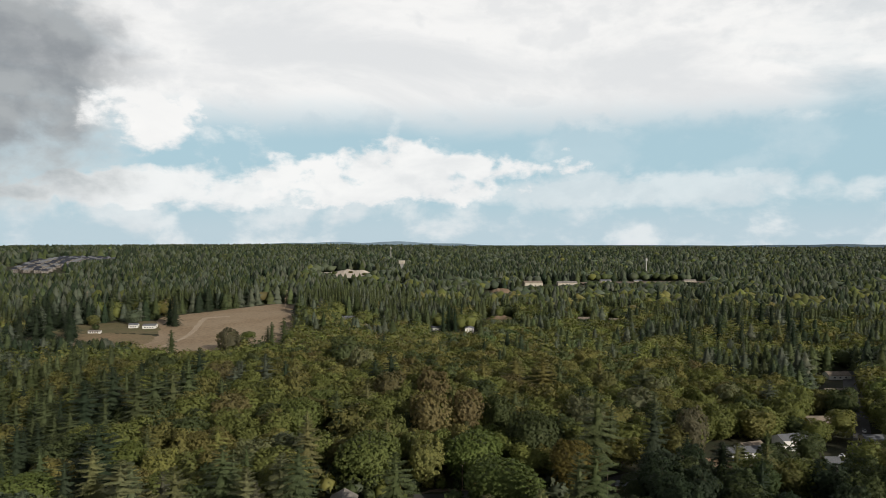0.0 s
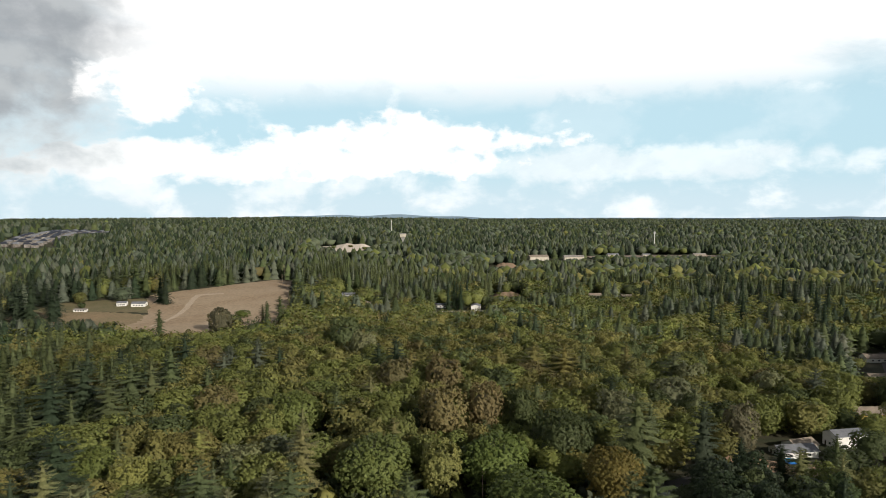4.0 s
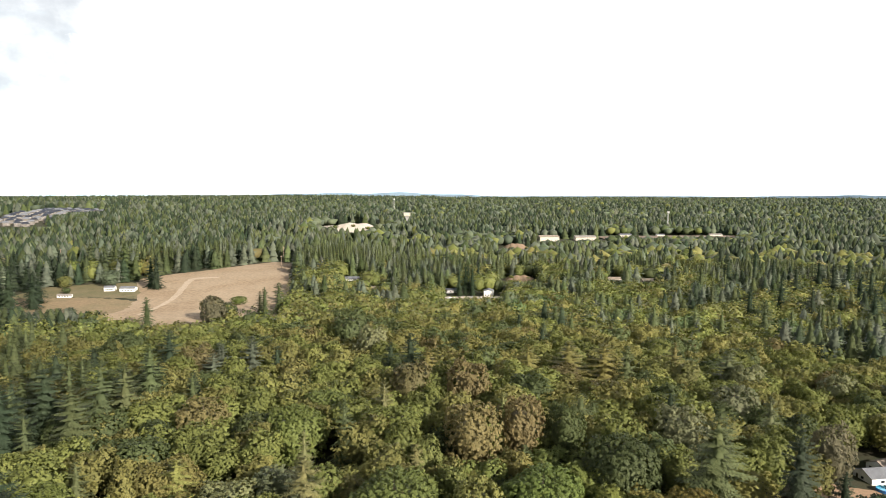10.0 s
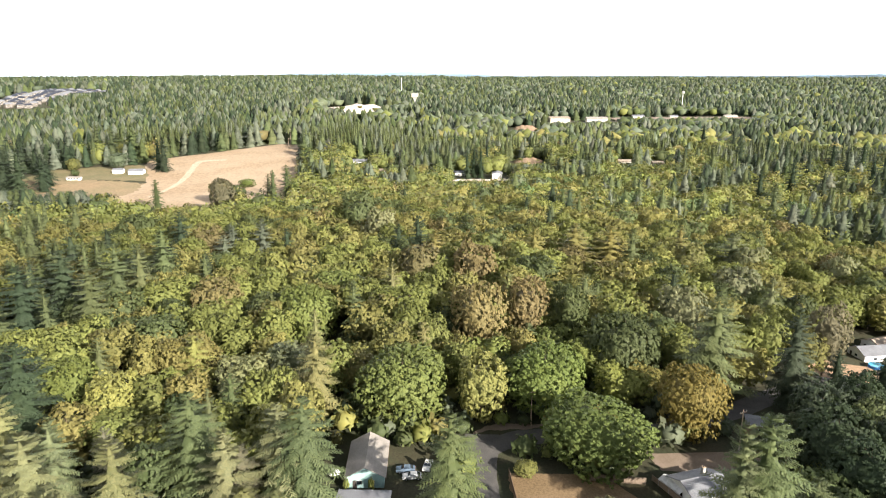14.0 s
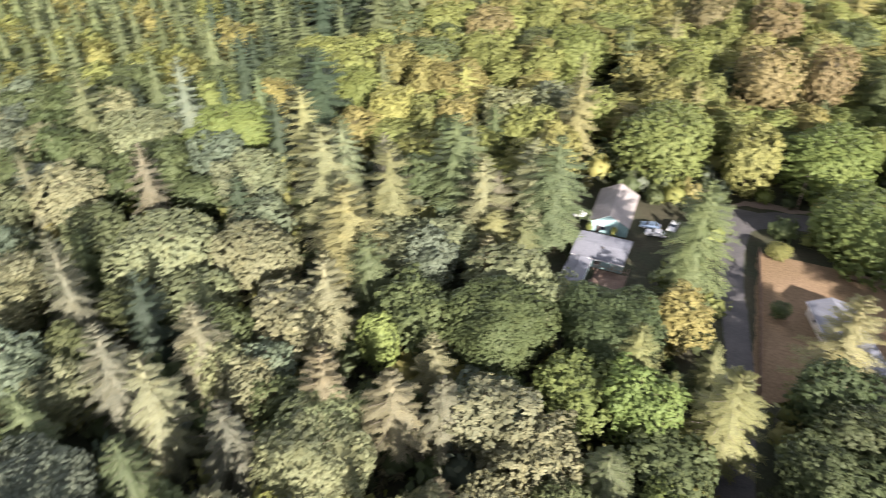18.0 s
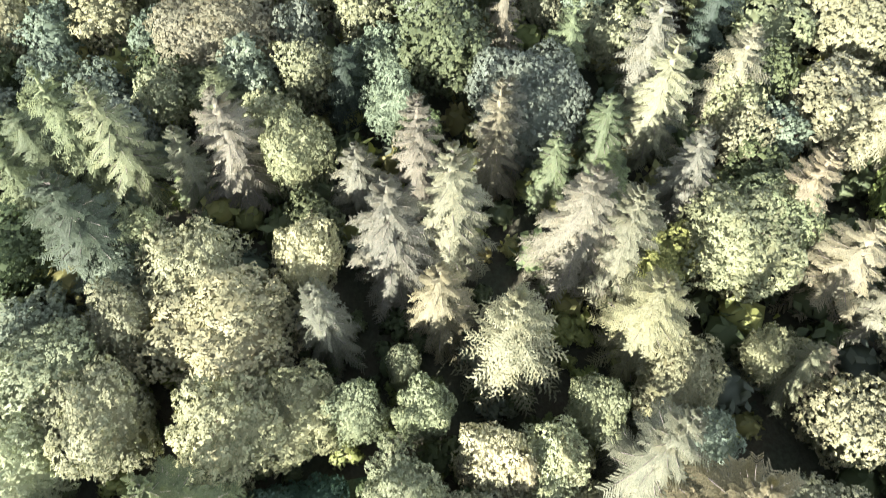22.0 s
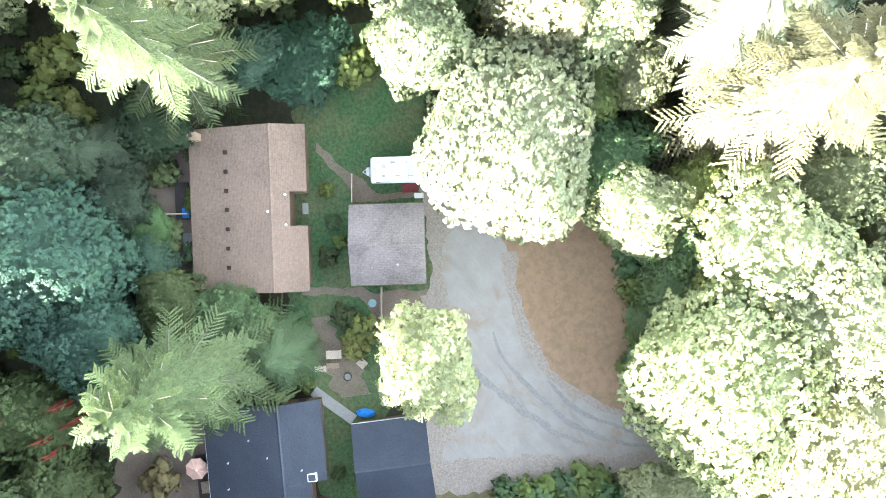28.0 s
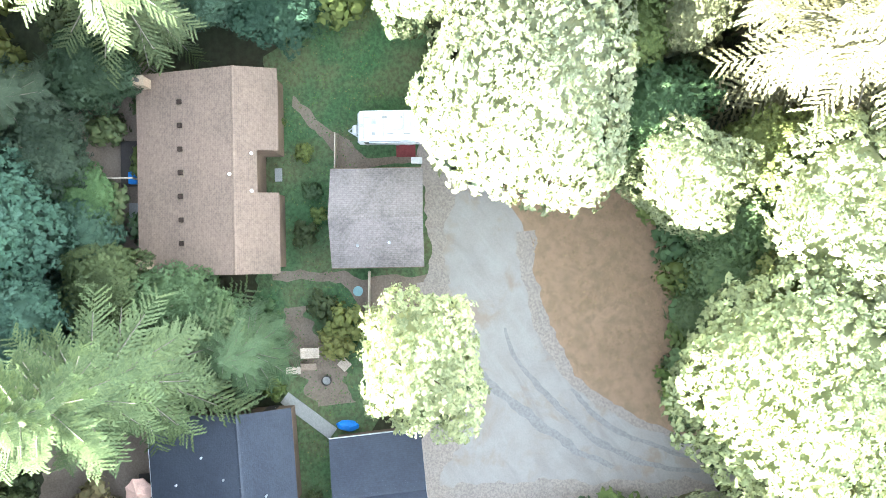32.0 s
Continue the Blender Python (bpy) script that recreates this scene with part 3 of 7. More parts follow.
def rhombs(c, n, u, size, aspect, fold=0.25):
    """Pointed leaf blades: centre, normal, long axis, half length, width ratio."""
    n, u = unit(n), unit(u - n * (u * n).sum(-1, keepdims=True) / np.maximum((n * n).sum(-1, keepdims=True), 1e-9))
    w = np.cross(n, u)
    s = np.asarray(size)[:, None]
    drop = n * s * aspect * fold
    v = np.stack([c - u * s, c + w * s * aspect - drop, c + u * s, c - w * s * aspect - drop], 1).reshape(-1, 3)
    q = np.arange(len(c)) * 4
    f = np.stack([np.stack([q, q + 2, q + 1], 1), np.stack([q, q + 3, q + 2], 1)], 1).reshape(-1, 3)
    return v, f


def ico(subdiv):
    bm = bmesh.new()
    bmesh.ops.create_icosphere(bm, subdivisions=subdiv, radius=1.0)
    v = np.array([p.co for p in bm.verts])
    f = np.array([[p.index for p in q.verts] for q in bm.faces])
    bm.free()
    return v, f


ICO1, ICO2, ICO3 = ico(1), ico(2), ico(3)      # 20, 80 and 320 faces


def join(pieces):
    vs, fs, ns, at = [], [], [], 0
    for v, f, n in pieces:
        vs.append(v), fs.append(f + at), ns.append(n)
        at += len(v)
    return np.vstack(vs), np.vstack(fs), np.vstack(ns)


def broadleaf(h, r, leaves, leaf, lobes, base=0.3, solid=ICO1, spread=1.0, outer=0.9, body=0.72):
    """The crown of a broadleaf tree: lobes of leaf blades round dark inner masses."""
    ch = h * (1 - base)
    mid = np.array([0, 0, h * base + ch * 0.5])
    ax = np.array([r, r, ch * 0.5])
    k = np.arange(lobes) + 0.5
    zc = 1 - 1.75 * k / lobes
    ph = k * 2.39996 + rng.random(lobes) * 0.8
    d = np.stack([np.sqrt(np.maximum(0, 1 - zc ** 2)) * np.cos(ph), np.sqrt(np.maximum(0, 1 - zc ** 2)) * np.sin(ph), zc], 1)
    lc = mid + d * ax * (0.56 + 0.14 * rng.random((lobes, 1))) * spread
    lr = r * (0.27 + 0.20 * rng.random(lobes)) * (9 / lobes) ** 0.22
    lc = np.vstack([lc, mid])
    lr = np.append(lr, r * 0.55)
    area = lr ** 2 / (lr ** 2).sum()
    pieces = []
    sv, sf = solid
    for c, q in zip(lc, lr):
        bumpy = 1 + 0.16 * np.sin(sv[:, :1] * 5 + c[0]) * np.cos(sv[:, 1:2] * 4 + c[1])
        pieces.append((c + sv * q * body * bumpy, sf, sv))
    cs, ns, us, ss = [], [], [], []
    for i, (c, q) in enumerate(zip(lc, lr)):
        m = int(leaves * area[i] * 1.9)
        w = unit(rng.normal(size=(m, 3)) + [0, 0, 0.35])
        p = c + w * q * (0.70 + 0.50 * rng.random((m, 1))) * np.array([1, 1, 0.9])
        keep = np.ones(m, bool)
        for j in range(len(lc)):
            if j != i:
                keep &= np.linalg.norm(p - lc[j], axis=1) > lr[j] * 0.72
        p, w = p[keep], w[keep]
        cs.append(p), ns.append(w)
    c, w = np.vstack(cs), np.vstack(ns)
    if len(c) > leaves:
        pick = rng.choice(len(c), leaves, replace=False)
        c, w = c[pick], w[pick]
    out = unit((c - mid) / ax ** 2)
    n = unit(w * 0.8 + np.array([0, 0, 0.25]) + rng.normal(size=c.shape) * 0.24)
    u = rng.normal(size=c.shape) + np.array([0, 0, -0.5]) + w * 0.6
    v, f = rhombs(c, n, u, leaf * (0.65 + 0.7 * rng.random(len(c))), 0.62)
    sn = unit(np.repeat(n * 0.40 + w * 0.55 + out * outer, 4, 0))
    pieces.append((v, f, sn))
    return join(pieces)


def swell(d, seed):
    """How far a crown bulges in the directions d: a few broad masses with smaller ones on them."""
    a, b = 0 * d[:, 0], 0 * d[:, 0]
    for k in range(7):
        w = unit(np.array([math.sin(seed * 3.1 + k * 2.4), math.cos(seed * 1.7 + k * 1.9), math.sin(seed + k * 1.3) * 0.8 + 0.25]))
        a = np.maximum(a, np.clip(d @ w, 0, 1) ** 9)
    for k in range(34):
        w = unit(np.array([math.sin(seed * 5.3 + k * 2.39), math.cos(seed * 2.9 + k * 1.61), math.sin(seed * 1.3 + k * 0.97) + 0.2]))
        b = np.maximum(b, np.clip(d @ w, 0, 1) ** 40)
    return 0.66 + 0.27 * a + 0.19 * b


def dome(h, r, leaves, leaf, seed, base=0.14, solid=ICO2, body=0.86, jitter=0.5):
    """A full crown: one bulging mass, closely shingled with leaf blades."""
    ch = h * (1 - base)
    mid = np.array([0, 0, h * base + ch * 0.46])
    ax = np.array([r, r, ch * 0.54]) * 1.08

    def skin(d):
        q = np.where(d[:, 2] < 0, 0.85 - 0.15 * d[:, 2], 1.0) * swell(d, seed)
        return d * q[:, None] * ax

    sv, sf = solid
    pieces = [(mid + skin(sv) * body, sf, sv)]
    d = unit(rng.normal(size=(leaves, 3)) + [0, 0, 0.30])
    e = 0.06
    t1 = unit(np.cross(d, rng.normal(size=d.shape)))
    t2 = np.cross(d, t1)
    p = skin(d)
    n0 = unit(np.cross(skin(unit(d + t1 * e)) - p, skin(unit(d + t2 * e)) - p))
    n0 *= np.sign((n0 * d).sum(1, keepdims=True))
    c = mid + p * (0.86 + 0.26 * rng.random((leaves, 1)) ** 1.3)
    n = unit(n0 + rng.normal(size=d.shape) * jitter + [0, 0, 0.15])
    u = n0 * 0.35 + rng.normal(size=d.shape) * 0.6 + [0, 0, -0.7]
    v, f = rhombs(c, n, u, leaf * (0.6 + 0.8 * rng.random(leaves)), 0.6)
    pieces.append((v, f, unit(np.repeat(n * 0.5 + n0 * 0.85 + [0, 0, 0.15], 4, 0))))
    return join(pieces)


def clumped(h, r, clumps, per, leaf, seed, base=0.12, solid=ICO2, body=0.62, depth=0.30, ragged=1.0, size=0.62, aspect=0.6, round_=0.48):
    """A broadleaf crown: tufts of leaf blades at the ends of its branches, over a dark inner mass."""
    ch = h * (1 - base)
    mid = np.array([0, 0, h * base + ch * 0.46])
    ax = np.array([r, r, ch * 0.54]) * 1.05

    def skin(d):
        q = np.where(d[:, 2] < 0, 0.85 - 0.15 * d[:, 2], 1.0) * (1.0 + 0.75 * ragged * (swell(d, seed) - 0.90))
        return d * q[:, None] * ax

    sv, sf = solid
    pieces = [(mid + skin(sv) * body, sf, sv)]
    d = unit(rng.normal(size=(clumps * 4, 3)) + [0, 0, 0.25])
    far = (np.linalg.norm(skin(d) / ax, axis=1) ** 2.6)
    d = d[rng.choice(len(d), clumps, replace=False, p=far / far.sum())]
    e = 0.06
    t1 = unit(np.cross(d, rng.normal(size=d.shape)))
    t2 = np.cross(d, t1)
    p = skin(d)
    n0 = unit(np.cross(skin(unit(d + t1 * e)) - p, skin(unit(d + t2 * e)) - p))
    n0 *= np.sign((n0 * d).sum(1, keepdims=True))
    c = mid + p * (1.04 - depth * rng.random((clumps, 1)) ** 1.4)
    axis = unit(n0 * 0.8 + rng.normal(size=d.shape) * 0.35 + [0, 0, 0.45])
    rc = math.sqrt(4 * math.pi * r * ch * 0.5 / clumps) * size * (0.6 + 0.8 * rng.random((clumps, 1, 1)))
    q = unit(rng.normal(size=(clumps, per, 3)) + axis[:, None] * 1.1)
    pos = c[:, None] + (q - axis[:, None] * 0.45 * (q * axis[:, None]).sum(-1, keepdims=True)) * rc * (0.45 + 0.55 * rng.random((clumps, per, 1)))
    n = unit(q * 0.55 + axis[:, None] * 0.45 + rng.normal(size=q.shape) * 0.36).reshape(-1, 3)
    u = (q + rng.normal(size=q.shape) * 0.35 + np.array([0, 0, -0.45])).reshape(-1, 3)
    v, f = rhombs(pos.reshape(-1, 3), n, u, leaf * (0.65 + 0.7 * rng.random(clumps * per)), aspect)
    pieces.append((v, f, unit(np.repeat(n * (1.0 - 0.7 * round_) + np.repeat(n0, per, 0) * round_, 4, 0))))
    return join(pieces)


def tiers(h, r, count, points, base=0.03):
    """A layered conifer for the middle distance: ragged skirts, one above the other."""
    pieces = []
    for i in range(count):
        s = i / count
        q = r * (1 - s) ** 0.66
        z0, z1 = h * (base + (1 - base) * s), h * min(1.0, base + (1 - base) * (s + 2.1 / count))
        k = (np.arange(points) + 0.5 * (i % 2)) * 2 * np.pi / points
        rr = q * np.where(np.arange(points) % 2, 0.62, 1.0) * (0.85 + 0.3 * rng.random(points))
        rim = np.stack([np.cos(k) * rr, np.sin(k) * rr, z0 - 0.10 * h / count + rng.normal(size=points) * 0.12 * h / count], 1)
        v = np.vstack([rim, [[0, 0, z1]]])
        n = unit(np.vstack([np.stack([np.cos(k), np.sin(k), 0 * k + 0.55], 1), [[0, 0, 1.0]]]))
        pieces.append((v, np.array([[m, (m + 1) % points, points] for m in range(points)]), n))
    return join(pieces)


def conifer(h, r, levels, per, droop=0.3, base=0.10, sprays=3, point=0.85, fill=0.26, ragged=0.25, size=1.0, blade=0.36):
    """The crown of a conifer: whorls of drooping boughs, each with paired sprays, round a slim dark core."""
    lv = np.linspace(0, 1, levels) ** 0.92
    z = np.repeat(lv, per) + rng.normal(size=levels * per) * 0.4 / levels
    z = np.clip(z, 0, 0.995)
    az = rng.random(levels * per) * 0.9 + np.tile(np.arange(per) * 2 * np.pi / per, levels) + np.repeat(np.arange(levels) * 1.3, per)
    ln = r * (1 - z) ** point * (1 - ragged + 2 * ragged * rng.random(len(z))) * np.minimum(1, 0.55 + z * 3) + 0.02 * h * (1 - z) + 0.15
    el = -droop + (droop + 0.75) * z ** 1.6 + rng.normal(size=len(z)) * 0.08
    hd = np.stack([np.cos(az), np.sin(az), 0 * az], 1)
    zz = (base + (1 - base) * z) * h
    pieces = []
    k = np.arange(8) * np.pi / 4
    cone = np.vstack([np.stack([np.cos(k) * r * fill, np.sin(k) * r * fill, np.full(8, h * base)], 1), [[0, 0, h * 0.93]]])
    cf = np.array([[i, (i + 1) % 8, 8] for i in range(8)])
    pieces.append((cone, cf, unit(np.vstack([np.stack([np.cos(k), np.sin(k), 0 * k + 0.4], 1), [[0, 0, 1]]]))))
    tip = hd * np.cos(el)[:, None] + np.array([0, 0, 1.0]) * np.sin(el)[:, None]
    stations = [(1.0, 0)] + [(s, sd) for s in np.linspace(0.22, 0.88, sprays) for sd in (-1, 1)]
    gap = 0.66 / max(1, sprays)
    for s, sd in stations:
        sag = -0.16 * droop * ln * s ** 2
        p = tip * (ln * s * 0.92)[:, None] + np.stack([0 * az, 0 * az, zz + sag], 1)
        side = np.stack([-np.sin(az), np.cos(az), 0 * az], 1) * sd
        u = unit(tip * (0.8 + 0.3 * rng.random((len(z), 1))) + side * (0.75 + 0.3 * rng.random((len(z), 1))) + np.array([0, 0, -0.55 * droop]))
        half = ln * (0.23 if sd else 0.16) * (1.25 - 0.55 * s) * size * min(1.0, 6.5 / max(1, sprays)) ** 0.6 * (0.75 + 0.5 * rng.random(len(z))) + 0.08
        n = unit(np.array([0, 0, 1.0]) + hd * 0.45 + side * 0.45 + rng.normal(size=p.shape) * 0.28)
        v, f = rhombs(p + u * half[:, None] * (0.75 if sd else 0.1), n, u, half, blade if sprays > 1 else 0.5, 0.5)
        sn = unit(np.repeat(n * 0.8 + hd * 0.35, 4, 0))
        pieces.append((v, f, sn))
    return join(pieces)


BOUGHS = []        # root, end and thickness of the boughs of the newest feathered tree


def limb_mesh():
    a, b, w = BOUGHS[0]
    d = unit(b - a)
    s = unit(np.cross(d, [0, 0, 1.0]))
    t = np.cross(s, d)
    ring = [s, -0.5 * s + 0.87 * t, -0.5 * s - 0.87 * t]
    v = np.stack([a + q * w[:, None] for q in ring] + [b + q * w[:, None] * 0.3 for q in ring], 1).reshape(-1, 3)
    q = np.arange(len(a))[:, None] * 6
    f = np.concatenate([q + np.array([i, j, j + 3]) for i, j in ((0, 1), (1, 2), (2, 0))] + [q + np.array([i, j + 3, i + 3]) for i, j in ((0, 1), (1, 2), (2, 0))])
    return tri_mesh("branchwork", v, f, PALE_BARK)


def feathered(h, r, levels, per, droop, point, base=0.05, twigs=6, needles=4, ragged=0.34, inner=0.0, spread=1.0, blade=0.36):
    """A conifer seen close: boughs carry side twigs, and twigs carry small needle sprays; the bare boughs show."""
    lv = np.linspace(0, 1, levels) ** 0.9
    z = np.clip(np.repeat(lv, per) + rng.normal(size=levels * per) * 0.4 / levels, 0, 0.992)
    az = rng.random(len(z)) * 0.9 + np.tile(np.arange(per) * 2 * np.pi / per, levels) + np.repeat(np.arange(levels) * 1.3, per)
    ln = r * (1 - z) ** point * (1 - ragged + 2 * ragged * rng.random(len(z))) * np.minimum(1, 0.6 + z * 3) + 0.25
    el = -droop + (droop + 0.75) * z ** 1.6 + rng.normal(size=len(z)) * 0.08
    hd = np.stack([np.cos(az), np.sin(az), 0 * az], 1)
    tip = hd * np.cos(el)[:, None] + np.array([0, 0, 1.0]) * np.sin(el)[:, None]
    zz = (base + (1 - base) * z) * h
    BOUGHS[:] = [(np.stack([0 * az, 0 * az, zz], 1), np.stack([0 * az, 0 * az, zz], 1) + tip * (ln * 0.78)[:, None] - np.stack([0 * az, 0 * az, 0.10 * droop * ln * 0.6], 1), 0.05 + 0.08 * (1 - z))]
    k = np.arange(8) * np.pi / 4
    cone = np.vstack([np.stack([np.cos(k) * r * 0.12, np.sin(k) * r * 0.12, np.full(8, h * base)], 1), [[0, 0, h * 0.95]]])
    pieces = [tiers(h * 0.97, r * inner, 12, 14, base)] if inner else [(cone, np.array([[i, (i + 1) % 8, 8] for i in range(8)]), unit(np.vstack([np.stack([np.cos(k), np.sin(k), 0 * k + 0.4], 1), [[0, 0, 1]]])))]
    for t in range(twigs):
        s = 0.18 + 0.8 * (t + 0.5) / twigs
        root = tip * (ln * s)[:, None] + np.stack([0 * az, 0 * az, zz - 0.16 * droop * ln * s * s], 1)
        for sd in (-1, 1):
            side = np.stack([-np.sin(az), np.cos(az), 0 * az], 1) * sd
            u = unit(tip * 0.75 + side * (0.7 + 0.3 * rng.random((len(z), 1))) + np.array([0, 0, -0.5 * droop]))
            tl = ln * spread * (0.46 - 0.26 * s) * (0.7 + 0.6 * rng.random(len(z))) + 0.12
            for q in range(needles):
                f_ = (q + 0.6) / needles
                alt = 1 if q % 2 else -1
                uu = unit(u + np.cross(u, [0, 0, 1.0]) * 0.55 * alt + rng.normal(size=u.shape) * 0.15)
                n = unit(np.array([0, 0, 1.0]) + hd * 0.4 + side * 0.4 + rng.normal(size=u.shape) * 0.24)
                c = root + u * (tl * f_)[:, None]
                v, f = rhombs(c, n, uu, tl * blade * (1.15 - 0.4 * f_) + 0.05, 0.30, 0.5)
                pieces.append((v, f, unit(np.repeat(n * 0.65 + hd * 0.65, 4, 0))))
    return join(pieces)


def limb_meshes(h, r, limbs, crown_r, base):
    """The limbs of a great tree, each a mesh of its own."""
    out = []
    for i in range(limbs):
        bm = bmesh.new()
        a = i * 2.4
        z = h * (base + 0.10 + 0.5 * i / limbs)
        q = crown_r * 0.7 * (1 - 0.5 * i / limbs)
        rod(bm, (0, 0, z), (math.cos(a) * q, math.sin(a) * q, z + q * 0.55), r * 0.35, r * 0.08, 5)
        me = bpy.data.meshes.new("limb")
        bmesh.ops.recalc_face_normals(bm, faces=bm.faces)
        bm.to_mesh(me)
        bm.free()
        me.materials.append(BARK)
        out.append(me)
    return out


def trunk_bm(h, r, limbs, crown_r, base):
    bm = bmesh.new()
    rod(bm, (0, 0, -0.4), (0, 0, h * 0.55), r, r * 0.6, 8)
    rod(bm, (0, 0, h * 0.55), (0.1, 0.05, h * 0.93), r * 0.6, r * 0.1, 6)
    for i in range(limbs):
        a = i * 2.4
        z = h * (base + 0.10 + 0.5 * i / max(1, limbs))
        q = crown_r * 0.7 * (1 - 0.5 * i / max(1, limbs))
        rod(bm, (0, 0, z), (math.cos(a) * q, math.sin(a) * q, z + q * 0.55), r * 0.35, r * 0.08, 5)
    return bm


def tree_kind(name, crown, h, trunk_r, limbs, crown_r, base, label, category="tree"):
    """A finished kind of tree, kept for placing."""
    bm = trunk_bm(h, trunk_r, 0 if "great" in name else limbs, crown_r, base)
    tm = bpy.data.meshes.new("trunk")
    bmesh.ops.recalc_face_normals(bm, faces=bm.faces)
    bm.to_mesh(tm)
    bm.free()
    tm.materials.append(BARK)
    v, f, n = crown
    count = limbs
    limbs = limb_mesh() if "separate boughs" in label else None
    own = limb_meshes(h, trunk_r, count, crown_r, base) if "great" in name else []
    return dict(name=name, h=h, r=crown_r, limbs=limbs, own=own, trunk=tm, crown=tri_mesh("crown", v, f, LEAF, n), label=label, category=category)


# pale and gold_fir have sunlight put into the tint, teal has blue shade
TINTS = dict(
    fir=(0.084, 0.104, 0.050), dark_fir=(0.036, 0.052, 0.031), blue_fir=(0.102, 0.120, 0.090), gold_fir=(0.146, 0.154, 0.070), tan_fir=(0.142, 0.137, 0.080), straw=(0.116, 0.113, 0.062), grey_fir=(0.119, 0.120, 0.080),
    green=(0.138, 0.156, 0.050), deep=(0.064, 0.082, 0.036), lime=(0.176, 0.184, 0.062), olive=(0.158, 0.154, 0.056), pale=(0.232, 0.246, 0.138), bluish=(0.094, 0.118, 0.078), sage=(0.140, 0.152, 0.084), leafy=(0.116, 0.150, 0.046), fresh=(0.086, 0.128, 0.060), teal=(0.044, 0.076, 0.054),
    orange=(0.176, 0.146, 0.046), rust=(0.150, 0.130, 0.062), red=(0.19, 0.050, 0.036), brown=(0.110, 0.104, 0.070))
WORDS = dict(fir="dark green", dark_fir="deep green", blue_fir="blue-green", gold_fir="sunlit yellow-green", tan_fir="tan-tipped", straw="straw-coloured", grey_fir="grey-green", green="green", deep="deep green", lime="yellow-green",
             olive="olive green", sage="grey-green", leafy="full green", fresh="fresh green", teal="shade-darkened blue-green", pale="pale, sun-brightened green", bluish="bluish green", orange="orange and yellow autumn", rust="rusty red autumn", red="bright red", brown="browning")


def place_tree(kind, x, y, h, tint, r=None):
    s = h / kind["h"]
    sr = s if r is None else r / kind["r"]
    jit = 0.80 + 0.40 * rng.random(3)
    c = [float(a * b) for a, b in zip(TINTS[tint], 0.3 * jit + 0.7 * jit[0])]
    m = pose(x, y, gz(x, y), 0, 0, rng.random() * 360)
    ob = empty(kind["name"], m, f"{WORDS[tint]} {kind['label']}", kind["category"], "trees of the wood" if kind["category"] == "tree" else "garden bushes")
    wide = rng.uniform(0.92, 1.09)
    ob.scale = (sr * wide, sr / wide, s)
    for nm, me in (("trunk", kind["trunk"]), ("crown", kind["crown"]), ("branchwork", kind["limbs"]), *(("limb", q) for q in kind["own"])):
        if me is None:
            continue
        p = new(nm, me)
        p.parent = ob
        p.color = (*c, 1)
    return ob


LIMBED_FIRS = [tree_kind("fir_tree", feathered(26, 5.6, 22, 7, 0.45 + 0.10 * i, 0.46 + 0.06 * i, 0.05, 14, 6, 0.36, 0.36, 0.60, 0.22), 26, 0.34, 0, 5.6, 0.1, "fir with long separate boughs") for i in range(3)]
OPEN_FIRS = [tree_kind("fir_tree", feathered(26, 5.6, 21, 6, 0.45 + 0.12 * i, 0.56 + 0.10 * i, 0.05, 15, 9, 0.38, 0.34, 0.66, 0.135), 26, 0.34, 0, 5.6, 0.1, "fir with long separate boughs") for i in range(2)]
HERO_MAPLES = [tree_kind("maple_tree", clumped(16, 6.4, 2000 + 150 * i, 15, 0.135, 3 + i, 0.10, ICO3, 0.78, 0.20, 1.15, 0.72, 0.6, 0.72), 16, 0.30, 6, 6.4, 0.25, "maple with a dense uneven crown") for i in range(3)]
HERO_LOBED = tree_kind("maple_tree", clumped(16, 6.4, 2200, 15, 0.13, 9, 0.10, ICO3, 0.76, 0.22, 1.5, 0.72, 0.6, 0.70), 16, 0.30, 6, 6.4, 0.25, "maple with a lumpy crown")
HERO_ALDERS = [tree_kind("alder_tree", clumped(17, 5.2, 2000, 14, 0.125, 15 + i, 0.14, ICO3, 0.74, 0.24, 1.6, 0.72, 0.6, 0.70), 17, 0.24, 6, 5.2, 0.3, "alder with a loose crown of small leaves") for i in range(2)]
HERO_GREAT = tree_kind("great_maple", clumped(17, 8.6, 4800, 17, 0.135, 21, 0.08, ICO3, 0.80, 0.18, 1.0, 0.74, 0.6, 0.78), 17, 0.45, 8, 8.6, 0.2, "large maple with a wide crown")
FIRS = [tree_kind("fir_tree", feathered(24, 5.4, 19, 8, 0.42 + 0.12 * i, 0.46 + 0.06 * i, 0.05, 8, 4, 0.36, 0.38, 0.60, 0.30), 24, 0.34, 0, 5.4, 0.1, "fir with drooping boughs") for i in range(3)]
CEDARS = [tree_kind("cedar_tree", conifer(20, 4.8, 34, 11, 0.85, 0.04, 5, 0.52 + 0.1 * i, 0.55, 0.20, 0.90, 0.26), 20, 0.36, 0, 4.8, 0.1, "cedar with a dense conical crown") for i in range(2)]
MAPLES = [tree_kind("maple_tree", clumped(16, 6.4, 860 + 60 * i, 14, 0.24, 31 + i, 0.12, ICO2, 0.64, 0.26, 0.9 + 0.15 * i, 0.60, 0.6, 0.55), 16, 0.30, 6, 6.4, 0.25, "maple with a full uneven crown") for i in range(4)]
ALDERS = [tree_kind("alder_tree", clumped(18, 5.0, 800, 13, 0.23, 41 + i, 0.14, ICO2, 0.60, 0.32, 1.5, 0.60, 0.6, 0.55), 18, 0.22, 6, 5.0, 0.3, "alder with a tall lumpy crown") for i in range(3)]
